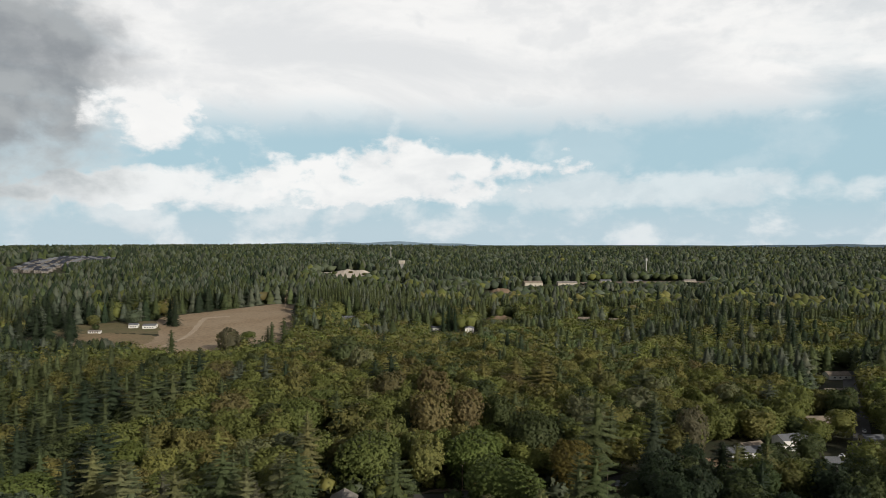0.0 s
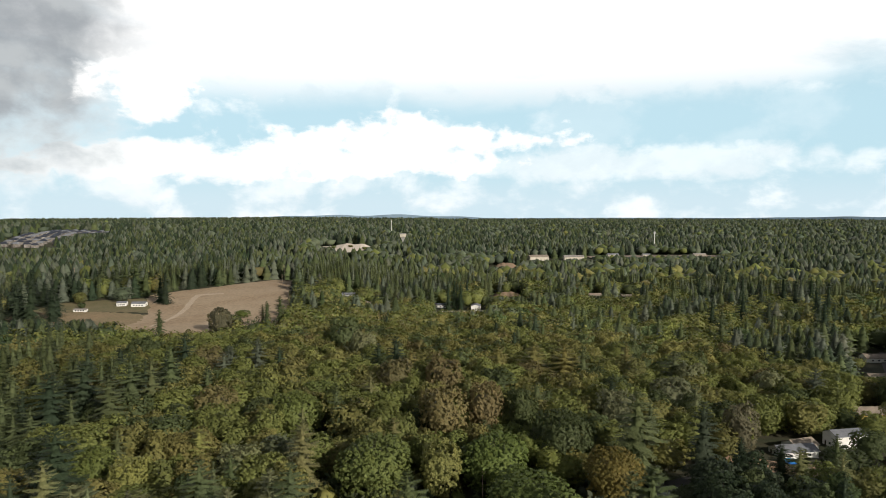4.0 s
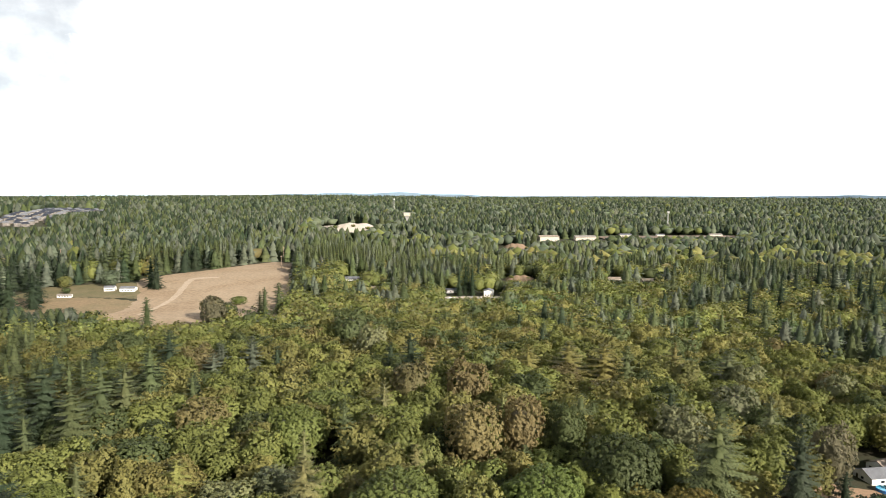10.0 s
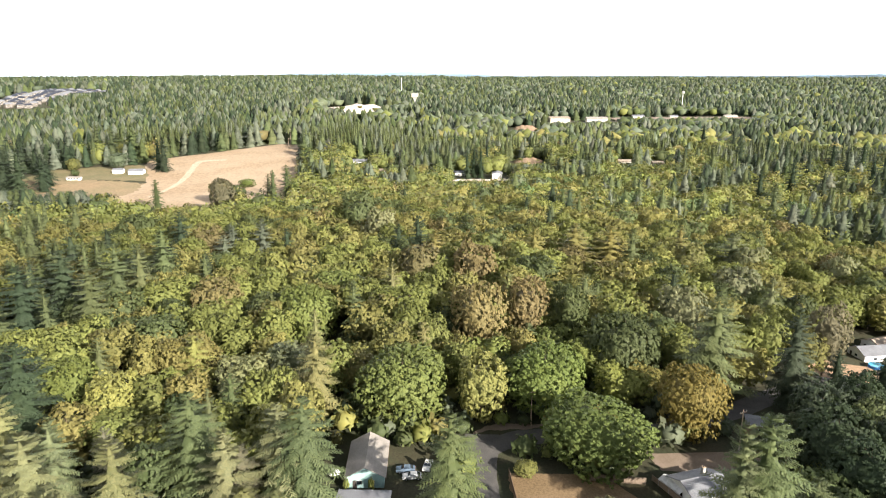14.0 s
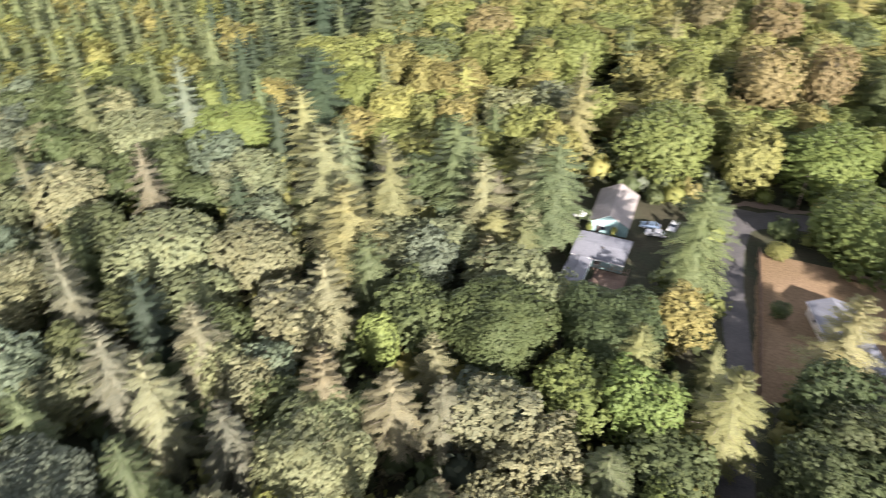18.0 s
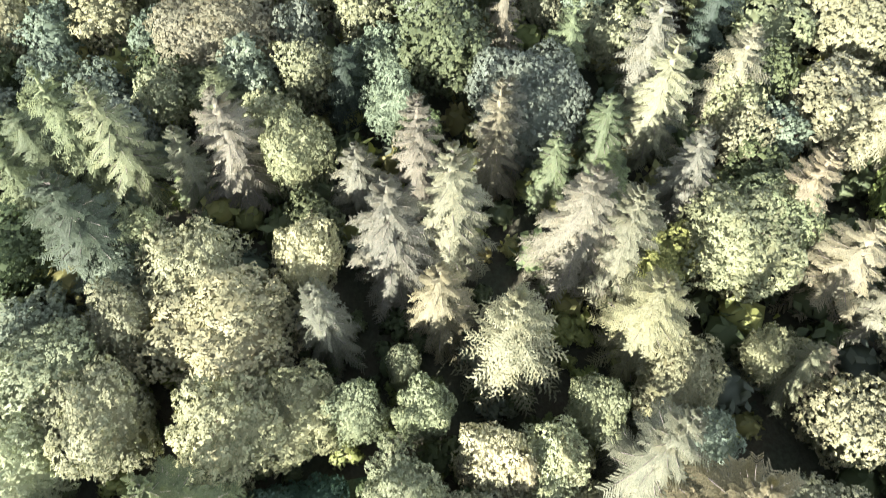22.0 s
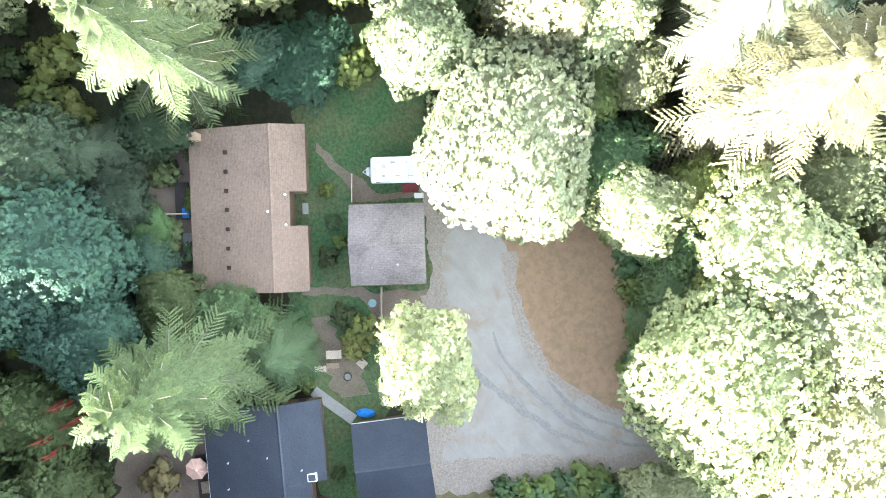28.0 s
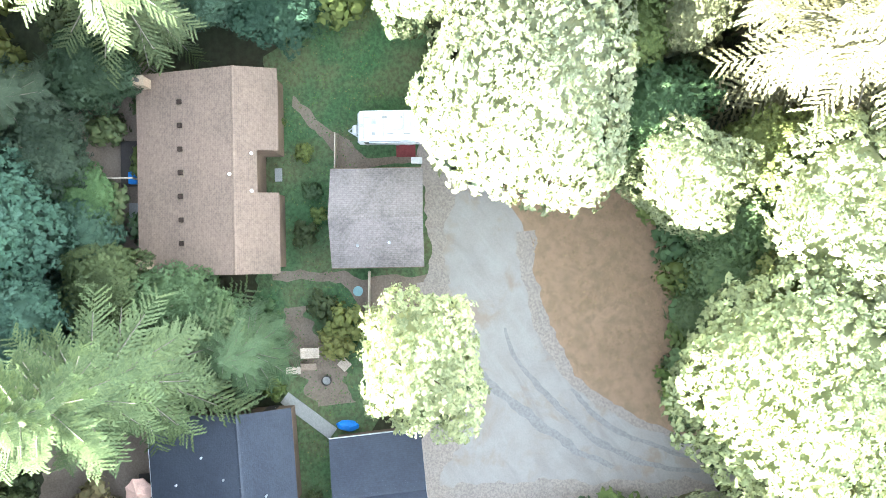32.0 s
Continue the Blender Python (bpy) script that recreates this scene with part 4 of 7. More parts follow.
GREAT_MAPLE = tree_kind("great_maple", clumped(18, 9.0, 1700, 16, 0.25, 55, 0.05, ICO3, 0.66, 0.24, 0.75, 0.60, 0.6, 0.55), 18, 0.45, 8, 9.0, 0.2, "large maple with a wide crown")
MID_FIRS = [tree_kind("spruce_tree", feathered(24, 5.6, 17, 7, 0.48, 0.46 + 0.08 * i, 0.05, 7, 3, 0.36, 0.44, 0.70, 0.36), 24, 0.34, 0, 5.6, 0.1, "spruce standing in the wood") for i in range(3)]
MID_LEAFS = [tree_kind("broadleaf_tree", clumped(16, 6.4, 640 + 30 * i, 12, 0.28, 61 + i, 0.10, ICO2, 0.64, 0.26, 0.8 + 0.2 * i, 0.60, 0.6, 0.70), 16, 0.26, 4, 6.4, 0.25, "broadleaf tree with an uneven rounded crown") for i in range(5)]
BUSHES = [tree_kind("bush", broadleaf(2.4, 1.6, 340, 0.20, 8, 0.05, ICO1), 2.4, 0.06, 3, 1.6, 0.1, "leafy bush growing on the ground", "bush") for i in range(2)]

planted = []      # x, y, crown radius of every tree so far


def plant(kinds, rows, tint=None):
    for i, row in enumerate(rows):
        x, y, h, r = row[:4]
        r *= 1.18 if kinds in (LIMBED_FIRS, FIRS, MID_FIRS) and (x < -22 or y > 40) else 1.0
        place_tree(kinds[i % len(kinds)], x, y, h, row[4] if len(row) > 4 else tint, r)
        planted.append((x, y, r))


# tall, mostly unseen firs and maples added on the sunny side to shade the clearing
plant(FIRS, [(31, -41, 30, 6.0, "fir"), (37, -48, 31, 6.0, "fir"), (42, -35, 30, 6.0, "dark_fir"), (24, -48, 29, 5.6, "fir"), (47, -53, 32, 6.4, "dark_fir"), (53, -44, 32, 6.4, "fir"), (40, -25, 29, 6.0, "fir"), (48, -18, 30, 6.2, "dark_fir"), (36, -33, 28, 6.0, "fir"), (58, -30, 32, 6.4, "fir"),
             (44, -8, 28, 6.0, "fir"), (56, -12, 31, 6.2, "fir"), (31, -54, 30, 6, "fir"), (42, -62, 32, 6.4, "fir"), (60, -60, 32, 6.4, "dark_fir")])
plant([GREAT_MAPLE], [(34, -47, 25, 9.0, "deep"), (41, -41, 25, 9.0, "deep"), (27, -53, 25, 9.0, "deep"), (47, -50, 27, 9.0, "deep"), (46, -30, 25, 9.0, "deep"), (37, -57, 27, 9.0, "deep"), (31, -43, 25, 9.0, "deep"), (38, -34, 25, 9.0, "deep"), (52, -38, 28, 9.5, "deep"), (44, -22, 25, 8.5, "deep"), (51, -58, 28, 9.5, "deep"), (57, -47, 29, 9.5, "deep"), (52, -26, 28, 9.0, "deep"), (15, -52, 26, 8.5, "deep"), (24, -45, 27, 8.5, "deep"), (22, -58, 28, 9.0, "deep"), (34, -15, 28, 8.0, "deep"), (37, -22, 30, 8.5, "deep"), (45, -14, 31, 9.0, "deep"), (19, -48, 26, 8.0, "deep"), (29, -54, 30, 9.0, "deep"), (36, -50, 31, 9.0, "deep")])
# trees round the homestead; behind the house, shade is put into dark tints
# firs added at the southern edge to shade the trees behind the house
plant(FIRS, [(-7, -50, 20, 5.6, "teal"), (-16, -52, 19, 5.6, "deep"), (1, -50, 22, 5.6, "teal")])
plant([HERO_GREAT], [(-9.0, 5.8, 15, 8.6, "pale"), (14, 21.5, 17, 9.0, "pale"), (-4.5, -37, 17, 8.0, "teal")])
MIXED_MAPLES = [HERO_MAPLES[0], HERO_LOBED, HERO_MAPLES[1]]
plant(OPEN_FIRS, [(8.0, -25.8, 24, 7.4, "fir"), (-20.5, -23.5, 25, 7.2, "deep"), (-9.5, 29.0, 28, 8.4, "straw"), (-16.3, 24.9, 29, 6.2, "grey_fir"),
             (-13.4, -33.2, 11, 4.6, "dark_fir"), (7.6, -18.0, 11, 4.0, "fresh")])
plant(MIXED_MAPLES, [(1.5, -27.8, 9, 3.6, "deep"), (3.4, -22.4, 8, 3.6, "fresh"), (5.4, -20.6, 7, 3.0, "fresh")])
plant(HERO_ALDERS, [(9.6, -4.3, 14, 5.1, "pale")])
plant(CEDARS, [(-18.3, 12.0, 15, 3.0, "tan_fir")])
plant(MIXED_MAPLES, [(-1.3, 17.0, 11, 4.6, "pale"), (-18.8, 15.6, 14, 4.6, "pale"), (-20.8, 9.4, 14, 4.4, "pale"), (-14.0, 18.2, 10, 3.6, "sage"), (10.5, 30.5, 17, 7.6, "pale"), (21.5, 31.5, 17, 8.0, "pale"), (3.0, 26.5, 16, 6.6, "pale"), (-20.4, -12.4, 4.6, 4.6, "teal"), (-13, -37, 15, 5.0, "dark_fir"), (3.5, -34, 14, 5.2, "teal"),
               (10.5, -40.5, 12, 5.0, "deep"), (28, 33, 12, 5, "pale"), (26, 22, 8, 4.2, "pale"),
               (18, -41, 11, 4.6, "deep"), (33, 12, 9, 4.5, "green")])
plant(MIXED_MAPLES, [(1.8, 20.5, 8, 4.0, "fresh"), (-2.5, 23.5, 9, 4.2, "green"), (6.0, 20.0, 7, 3.6, "fresh"), (8.5, 24.0, 10, 4.6, "green"), (-7.0, 15.5, 9, 4.0, "fresh"), (-13.0, 13.5, 9, 4.2, "green"), (-15.5, 6.5, 9, 4.2, "fresh"), (-4.5, 13.0, 6, 3.2, "deep"), (0.5, 25.5, 9, 4.2, "deep"),
               (9.5, 18.0, 5, 2.6, "fresh"), (19.5, 22.5, 9, 4.4, "green"), (-21, -17.5, 6, 3.4, "teal"), (-15.5, -27.5, 7, 3.4, "dark_fir"), (-9.5, -32, 8, 3.8, "dark_fir"), (-2.5, -30.5, 6, 3.2, "teal"), (-6.0, -30.0, 5, 2.8, "fresh")])
plant(BUSHES, [(6.0, 17.0, 3.0, 2.2, "leafy"), (8.2, 17.6, 3.2, 2.4, "fresh"), (11.0, 17.0, 3.0, 2.2, "leafy"), (13.2, 17.4, 3.4, 2.4, "fresh"), (15.6, 16.2, 3.0, 2.0, "leafy"), (3.4, 16.8, 3.0, 2.2, "fresh"), (0.2, 15.6, 2.8, 2.0, "leafy"), (-2.2, 14.6, 2.6, 2.0, "fresh"),
               (-12.6, -24.6, 2.4, 1.6, "deep"), (-8.4, -25.6, 2.0, 1.4, "leafy"), (-3.0, -26.2, 2.2, 1.6, "fresh"), (0.6, -25.8, 2.4, 1.6, "leafy"), (-4.4, -12.2, 1.2, 0.9, "fresh"), (-2.4, -11.9, 1.0, 0.8, "leafy"), (-10.6, -14.6, 1.0, 0.9, "leafy"), (5.0, -17.6, 1.6, 1.3, "fresh"), (8.4, -11.6, 2.0, 1.6, "lime"), (11.5, -17.2, 1.4, 1.0, "leafy")])
plant(BUSHES, [(-7.7, -12.5, 1.3, 0.9, "lime"), (6.7, -10.7, 2.2, 1.8, "green"), (5.2, -12.4, 2.0, 1.4, "deep"), (-1.0, -13.2, 1.6, 1.2, "deep"), (13.1, 16.2, 3.0, 1.6, "deep"), (17.0, 16.6, 2.6, 1.6, "deep"), 
               (-5.3, -29.0, 3.0, 2.2, "deep"), (-1, -29.6, 3.2, 2.4, "green"), (-11.5, -28.4, 2.4, 1.8, "deep"), (4.5, -23.5, 3.5, 2.2, "green"), (-19.5, -8.0, 3.2, 2.6, "green"), (-21.5, -4.2, 3.4, 2.6, "deep"), (21.0, -15.2, 1.4, 0.8, "deep"),
               (19, -33, 2.6, 2.2, "rust"), (13.5, -33, 2.6, 2.0, "rust"), (26, -31, 2.4, 2.0, "brown"), (9.4, -41.8, 12.4, 0.42, "red"), (8.9, -37.0, 12.0, 0.45, "red"), (10.6, -36.4, 11.6, 0.36, "red"), (11.7, -38.9, 11.8, 0.40, "red"), (13.1, -38.4, 11.4, 0.45, "red")])
# pale trees beyond the firs
plant(HERO_MAPLES, [(2, 40, 14, 6.2, "sage"), (-8, 42, 13, 5.4, "sage"), (13, 40, 14, 6.4, "sage"), (24, 42, 14, 6.2, "sage"), (-1, 34, 13, 4.6, "sage")])
# thick shrubs below the drive and a pale young tree among them
plant(BUSHES, [(25.6, 1.6, 2.4, 2.4, "fresh"), (25.9, 4.4, 2.8, 2.8, "leafy"), (25.3, 7.0, 2.4, 2.4, "fresh"), (25.2, 9.6, 2.6, 2.6, "leafy"), (27.6, 0.4, 3.0, 3.0, "leafy"), (27.8, 4.6, 3.4, 3.2, "fresh"), (27.4, 8.2, 3.2, 3.0, "leafy"), (27.0, 11.4, 3.0, 2.8, "fresh"), (29.2, -1.6, 3.0, 2.8, "fresh"),
               (14.0, 15.3, 1.4, 1.3, "leafy"), (15.3, 15.5, 1.6, 1.4, "fresh"), (16.6, 15.7, 1.5, 1.3, "leafy"), (17.8, 15.8, 1.4, 1.2, "fresh")])
plant(HERO_ALDERS, [(26.4, 16.4, 8, 4.2, "pale"), (30.5, 13.5, 9, 4.0, "fresh")])
# the wood to the west and along the lane, tree by tree; south-western firs tinted darker for shade
HERO_MIX = [HERO_MAPLES[0], HERO_ALDERS[0], HERO_LOBED, HERO_MAPLES[1], HERO_ALDERS[1], HERO_MAPLES[2]]
plant(LIMBED_FIRS, [(8.4, 78.8, 19, 5.3, "gold_fir"), (-66.2, 44.2, 24, 5.1, "sage"), (-52.9, 43.6, 21, 4.4, "grey_fir"), (-45.7, 56.6, 22, 4, "tan_fir"), (-35.8, 58.6, 20, 5.1, "tan_fir"), (-25.5, 51.5, 11, 2.7, "tan_fir"), (-67.5, 21.7, 19, 4.8, "grey_fir"), (-68.4, -17.1, 24, 4.9, "grey_fir"),
      (-72.7, -33.1, 24, 5.3, "fir"), (-68.5, -23.8, 18, 3, "sage"), (-48.8, 2.4, 26, 5.3, "grey_fir"), (-51.2, 10.4, 27, 5.4, "grey_fir"), (-62.2, 8, 24, 3.6, "grey_fir"), (-62.9, 19.1, 24, 3.5, "tan_fir"), (-46.2, 26.2, 25, 6.2, "grey_fir"), (-43.9, 31.4, 23, 4.5, "grey_fir")])
plant(LIMBED_FIRS, [(-33.5, 31.3, 20, 5.2, "tan_fir"), (-24.7, 48, 15, 3, "tan_fir"), (-40.6, -7.5, 20, 3.8, "grey_fir"), (-56, -34.9, 26, 5.5, "dark_fir")])
plant(FIRS, [(-64, 93.8, 24, 7.4, "gold_fir"), (-63.4, 110.5, 25, 6.7, "gold_fir"), (-55.4, 127, 26, 7.7, "fir"), (-45.7, 118.7, 22, 5.6, "sage"), (-37.3, 127, 24, 5.9, "sage"), (-31.9, 125.9, 26, 7.6, "fir"), (-40.9, 113.8, 13, 4.7, "gold_fir"), (-34.7, 114, 13, 3.8, "gold_fir"),
      (-1.8, 117.8, 27, 7.4, "fir"), (23.9, 100.8, 21, 5.7, "gold_fir"), (-6.3, 85.7, 17, 4.7, "gold_fir"), (0, 82, 13, 3.3, "gold_fir"), (5.1, 90.9, 13, 3, "gold_fir"), (37.4, 94.7, 25, 5.3, "gold_fir"), (43.5, 92.5, 25, 5.2, "gold_fir"), (54.9, 112.2, 30, 8.1, "fir")])
plant(FIRS, [(50.1, 111.3, 29, 5.9, "fir"), (-76.7, 106.4, 28, 8.1, "sage"), (-79.2, 117.9, 24, 5.3, "sage"), (-104.5, 61.6, 22, 3.9, "grey_fir"), (-77.2, 46.9, 23, 4.6, "grey_fir"), (-111.5, 91.2, 24, 4.8, "grey_fir"), (-100.3, 16.8, 34, 6.4, "blue_fir"), (-104.8, 10.8, 29, 4.6, "tan_fir"),
      (-87.4, 25.8, 26, 3.9, "brown"), (-96.6, 57.1, 25, 3.8, "grey_fir"), (-68.5, 56.9, 22, 5.2, "grey_fir"), (-74.1, -38.5, 26, 4.5, "fir"), (-57.4, 75.8, 22, 4.6, "sage")])
# dark_fir on the western slope stands in for shade there
plant(MID_FIRS, [(-37.3, 163.5, 24, 6.4, "gold_fir"), (69, 179, 30, 9.1, "fir"), (89.4, 175.7, 28, 6.6, "dark_fir"), (-104.4, 147.8, 27, 9.1, "dark_fir"), (-138.4, 226, 29, 9, "dark_fir"), (-118.6, 206.6, 29, 9.2, "fir"), (-121.2, 229.4, 31, 7.5, "fir"), (-113.3, 230.6, 30, 7.1, "fir"),
      (-115.9, 255.7, 31, 6.6, "fir"), (-140.5, 205.7, 29, 8.3, "dark_fir"), (-74.2, 177.1, 18, 5.8, "lime"), (-94.9, 126, 26, 6.8, "gold_fir"), (-24.5, 231.5, 24, 4, "gold_fir"), (14.8, 213.2, 26, 4.2, "gold_fir"), (47.9, 289.5, 25, 10.4, "olive"), (62, 285.1, 25, 8.4, "olive")])
plant(MID_FIRS, [(30.5, 288.1, 24, 6.1, "olive"), (70.1, 280.6, 25, 5.9, "fir"), (93.3, 292.2, 26, 6.1, "olive"), (120.2, 302.4, 24, 7.6, "sage"), (104.7, 226.9, 24, 4.9, "sage"), (-126.9, 121.6, 30, 5.9, "blue_fir"), (-151.2, 112, 26, 6.3, "fir")])
plant(FIRS, [(-32.6, 13.9, 24, 5.4, "tan_fir")])
plant(HERO_MIX, [(-44.2, 51.7, 16, 6.7, "sage"), (-57.6, -30, 15, 4, "sage"), (-51.6, -24.1, 16, 7.4, "sage"), (-52.5, -33.1, 14, 4, "bluish"), (-43.2, -20.1, 16, 10.2, "sage"), (-50.8, -8.8, 17, 4.4, "pale"), (-68.5, -8.8, 17, 5.1, "sage"), (-41.8, 46.8, 17, 7.9, "sage"),
      (-27.3, 45.5, 13, 3.7, "sage"), (-45.5, -31.9, 15, 5.1, "sage"), (-75.2, 6.1, 16, 4.4, "bluish"), (-39.4, -40.4, 17, 7.2, "sage"), (-33.4, -34.1, 17, 6.7, "sage"), (-29, -19.6, 17, 6.5, "sage"), (-29.5, -41.5, 17, 4.4, "pale"), (-29.3, -5.3, 14, 3.6, "sage")])
plant(HERO_MIX, [(-33.8, 1.1, 13, 2.1, "sage"), (-27.9, 2.5, 14, 3.6, "sage"), (-19.1, -1.2, 15, 5, "sage"), (-24.4, 22.6, 13, 4, "sage"), (-18.6, 16.9, 13, 3.2, "sage"), (-19.1, 9.8, 12, 4.5, "tan_fir")])
plant([HERO_GREAT], [(-28.7, 84.1, 17, 9.3, "deep"), (-11.7, 92.4, 15, 9.4, "deep"), (-97.3, -19.4, 18, 10.1, "brown"), (-72.1, 26.3, 17, 9, "bluish")])
plant([GREAT_MAPLE], [(-15.2, 164.6, 20, 12, "leafy"), (22.1, 170.4, 19, 11.2, "leafy"), (30.8, 143, 17, 12, "leafy"), (57.1, 158.1, 19, 8.2, "orange"), (46.1, 186.4, 22, 10.3, "deep"), (-19.7, 216.7, 20, 12, "green"), (-51.1, 216.8, 20, 9.8, "green"), (-63.8, 219.3, 17, 9.5, "deep"),
      (-78.4, 181.8, 16, 9, "olive"), (-96.1, 78.1, 17, 10.5, "sage"), (-155.9, 63.1, 16, 10.9, "sage"), (-80.5, 85, 15, 9.2, "sage"), (-119.6, 126.9, 17, 10.6, "leafy"), (-136.2, 113.8, 17, 10.6, "sage"), (-192.9, 93, 16, 9.9, "sage")])
# the eastern maples have shade put into their dark_fir tint
plant(MAPLES, [(5, 164.1, 19, 7.2, "lime"), (5.2, 205.1, 25, 8.8, "rust"), (20.3, 212.9, 25, 7.7, "rust"), (34.2, 211.6, 23, 7.2, "deep"), (-85, 225.9, 19, 8.5, "rust"), (-103.8, 165.4, 16, 7.2, "green"), (-87.4, 156.6, 16, 7.7, "lime"), (-44.2, 81.6, 16, 7.8, "deep"),
      (81.1, 137.6, 19, 7.6, "dark_fir"), (81.7, 125.7, 18, 7, "dark_fir"), (74.1, 100.3, 15, 5.1, "dark_fir"), (58.1, 86.9, 15, 4.8, "deep"), (113, 204.7, 24, 6.5, "brown"), (9, 210.9, 22, 4.5, "lime"), (-46, 239.1, 19, 8.1, "green"), (-137.1, 72, 16, 7.2, "sage")])
plant(MAPLES, [(-122.7, 38.7, 14, 6.3, "sage"), (-111.2, 53.9, 14, 5.6, "sage"), (-70.6, 63.4, 15, 5, "deep"), (-60.3, 55.4, 15, 4.6, "sage"), (-131.7, -33.7, 17, 5.2, "sage"), (-112.8, -32, 15, 4.1, "sage"), (-125.5, 38.6, 15, 6, "sage"), (-85, -28.3, 14, 4.4, "sage"),
      (-46.4, 73.7, 15, 3.6, "leafy")])
plant(ALDERS, [(-57.5, 166.8, 17, 6.8, "sage"), (-47, 178, 16, 8, "sage"), (-1.6, 101.6, 13, 6.4, "olive"), (-50.4, 107.4, 12, 7.2, "sage"), (48.7, 176.3, 11, 5.9, "olive"), (-129, 84.9, 17, 7, "sage"), (-84.8, 15.5, 20, 8, "deep"), (-64.2, 73.6, 15, 6.6, "sage"),
      (-173.1, 52.8, 15, 7.5, "sage"), (-140.7, 40.6, 14, 6.5, "sage"), (-96.4, 109.1, 17, 6.6, "sage"), (-86.7, -15.3, 15, 5.2, "bluish"), (-84.7, -5.9, 16, 4.8, "sage"), (-60.9, 71.5, 16, 7.9, "sage"), (-96.4, 42.9, 17, 7, "bluish"), (-122.4, -10.5, 17, 7.7, "sage")])
plant(ALDERS, [(-128, -22.9, 17, 5.6, "sage"), (-138.9, -52, 16, 4.6, "sage"), (-115.3, -48.8, 16, 5.4, "sage"), (-104.7, -4.3, 16, 5.2, "sage"), (-98.4, 4.2, 16, 5.2, "sage"), (-127.8, 3.3, 17, 5.8, "sage"), (-65.2, 56.8, 16, 4.9, "sage"), (-105.9, -38.6, 15, 5.9, "sage"),
      (-125.5, -44.7, 15, 5.4, "bluish"), (-100.7, 107.1, 16, 6.3, "sage"), (-114.7, 59.6, 16, 5.8, "sage")])
plant(MID_LEAFS, [(-67.9, 283.6, 19, 8.5, "olive"), (-16.9, 262.4, 23, 8.5, "rust"), (4.9, 261.1, 24, 8.5, "rust"), (-54.2, 356.2, 26, 8.5, "deep"), (-39.3, 325, 24, 7.9, "sage"), (-150, 420.1, 26, 8.5, "brown"), (70.5, 213.5, 22, 8.2, "sage"), (-115, 302.6, 19, 8.5, "rust"),
      (125.2, 296.2, 20, 8.5, "sage"), (91.9, 279.4, 21, 8.5, "olive"), (101.9, 249.7, 21, 8.5, "sage"), (161.3, 286.6, 21, 8.5, "sage"), (-197.4, 74.1, 16, 8.6, "sage")])
# more eastern maples, coloured dark in place of shade
plant(MAPLES, [(14.5, 139, 4.5, 2.6, "lime"), (16, 119, 3.6, 2, "deep"), (85, 152, 18, 7, "dark_fir"), (97, 158, 18, 7, "dark_fir"), (92, 133, 18, 6.5, "dark_fir")])


# young growth on the bare banks
plant(MID_LEAFS, [(56, 702, 4, 3.0, "green"), (66, 712, 3, 2.4, "olive"), (76, 724, 4, 3.0, "green"), (81, 700, 5, 3.4, "deep"), (59, 728, 5, 3.2, "green"), (78, 975, 5, 3.6, "green"), (92, 990, 4, 3.2, "olive"), (101, 970, 6, 4.0, "green"), (-185, 1060, 6, 4.4, "green"), (-160, 1075, 5, 4.0, "olive"), (-135, 1062, 6, 4.6, "green")])
# trees standing in and beside the field
plant(MID_LEAFS, [(-168, 470, 17, 8.5, "rust"), (-170, 534, 7, 6.5, "green"), (-156, 466, 13, 6.5, "deep")])
plant(MID_FIRS, [(-127, 300, 27, 6.0, "dark_fir"), (-205, 450, 20, 5.0, "fir"), (-134, 478, 22, 5.0, "fir"), (-126, 486, 24, 5.4, "fir"), (-140, 488, 18, 4.6, "grey_fir"), (-262, 596, 30, 8.0, "dark_fir"), (-270, 604, 26, 7.0, "dark_fir"), (-20, 300, 26, 6.5, "dark_fir"), (-28, 292, 24, 6.0, "dark_fir"),
                 (-12, 290, 22, 6.5, "olive")])
# dark stands of conifers beside the farm, round the far homestead and on the eastern slope
plant(MID_FIRS, [(-412, 615, 27, 7.5, "dark_fir"), (-415, 640, 26, 7, "dark_fir"), (-392, 600, 25, 7.5, "dark_fir"), (-372, 588, 22, 7, "dark_fir"), (-356, 572, 20, 6.5, "dark_fir"), (4, 709, 25, 5.5, "dark_fir"), (12, 655, 24, 5.5, "dark_fir"), (22, 669, 25, 5.5, "dark_fir"), (43, 709, 26, 6, "fir"), (-11, 779, 25, 6, "dark_fir"),
                 (99, 547, 22, 6, "fir"), (122, 481, 22, 6, "dark_fir"), (164, 778, 26, 6, "dark_fir"), (169, 832, 26, 6, "dark_fir"), (185, 587, 29, 7, "fir"), (96, 832, 24, 6, "fir"), (125, 832, 24, 6, "dark_fir")])
plant(MID_FIRS, [(-345, 505, 32, 8, "dark_fir"), (-332, 503, 34, 8.5, "dark_fir"), (-321, 514, 28, 8, "dark_fir"), (-351, 520, 30, 8, "dark_fir"), (-330, 536, 20, 7, "dark_fir"), (-363, 511, 30, 8, "dark_fir"), (-310, 640, 34, 9, "fir"), (-332, 646, 33, 8, "fir"), (-358, 668, 33, 8, "fir"),
                 (3, 622, 27, 5, "dark_fir"), (9, 627, 28, 5, "dark_fir"), (15, 622, 27, 5, "dark_fir"), (-36, 650, 26, 6, "dark_fir"), (-25, 652, 27, 6, "dark_fir"), (-16, 657, 26, 6, "fir")])
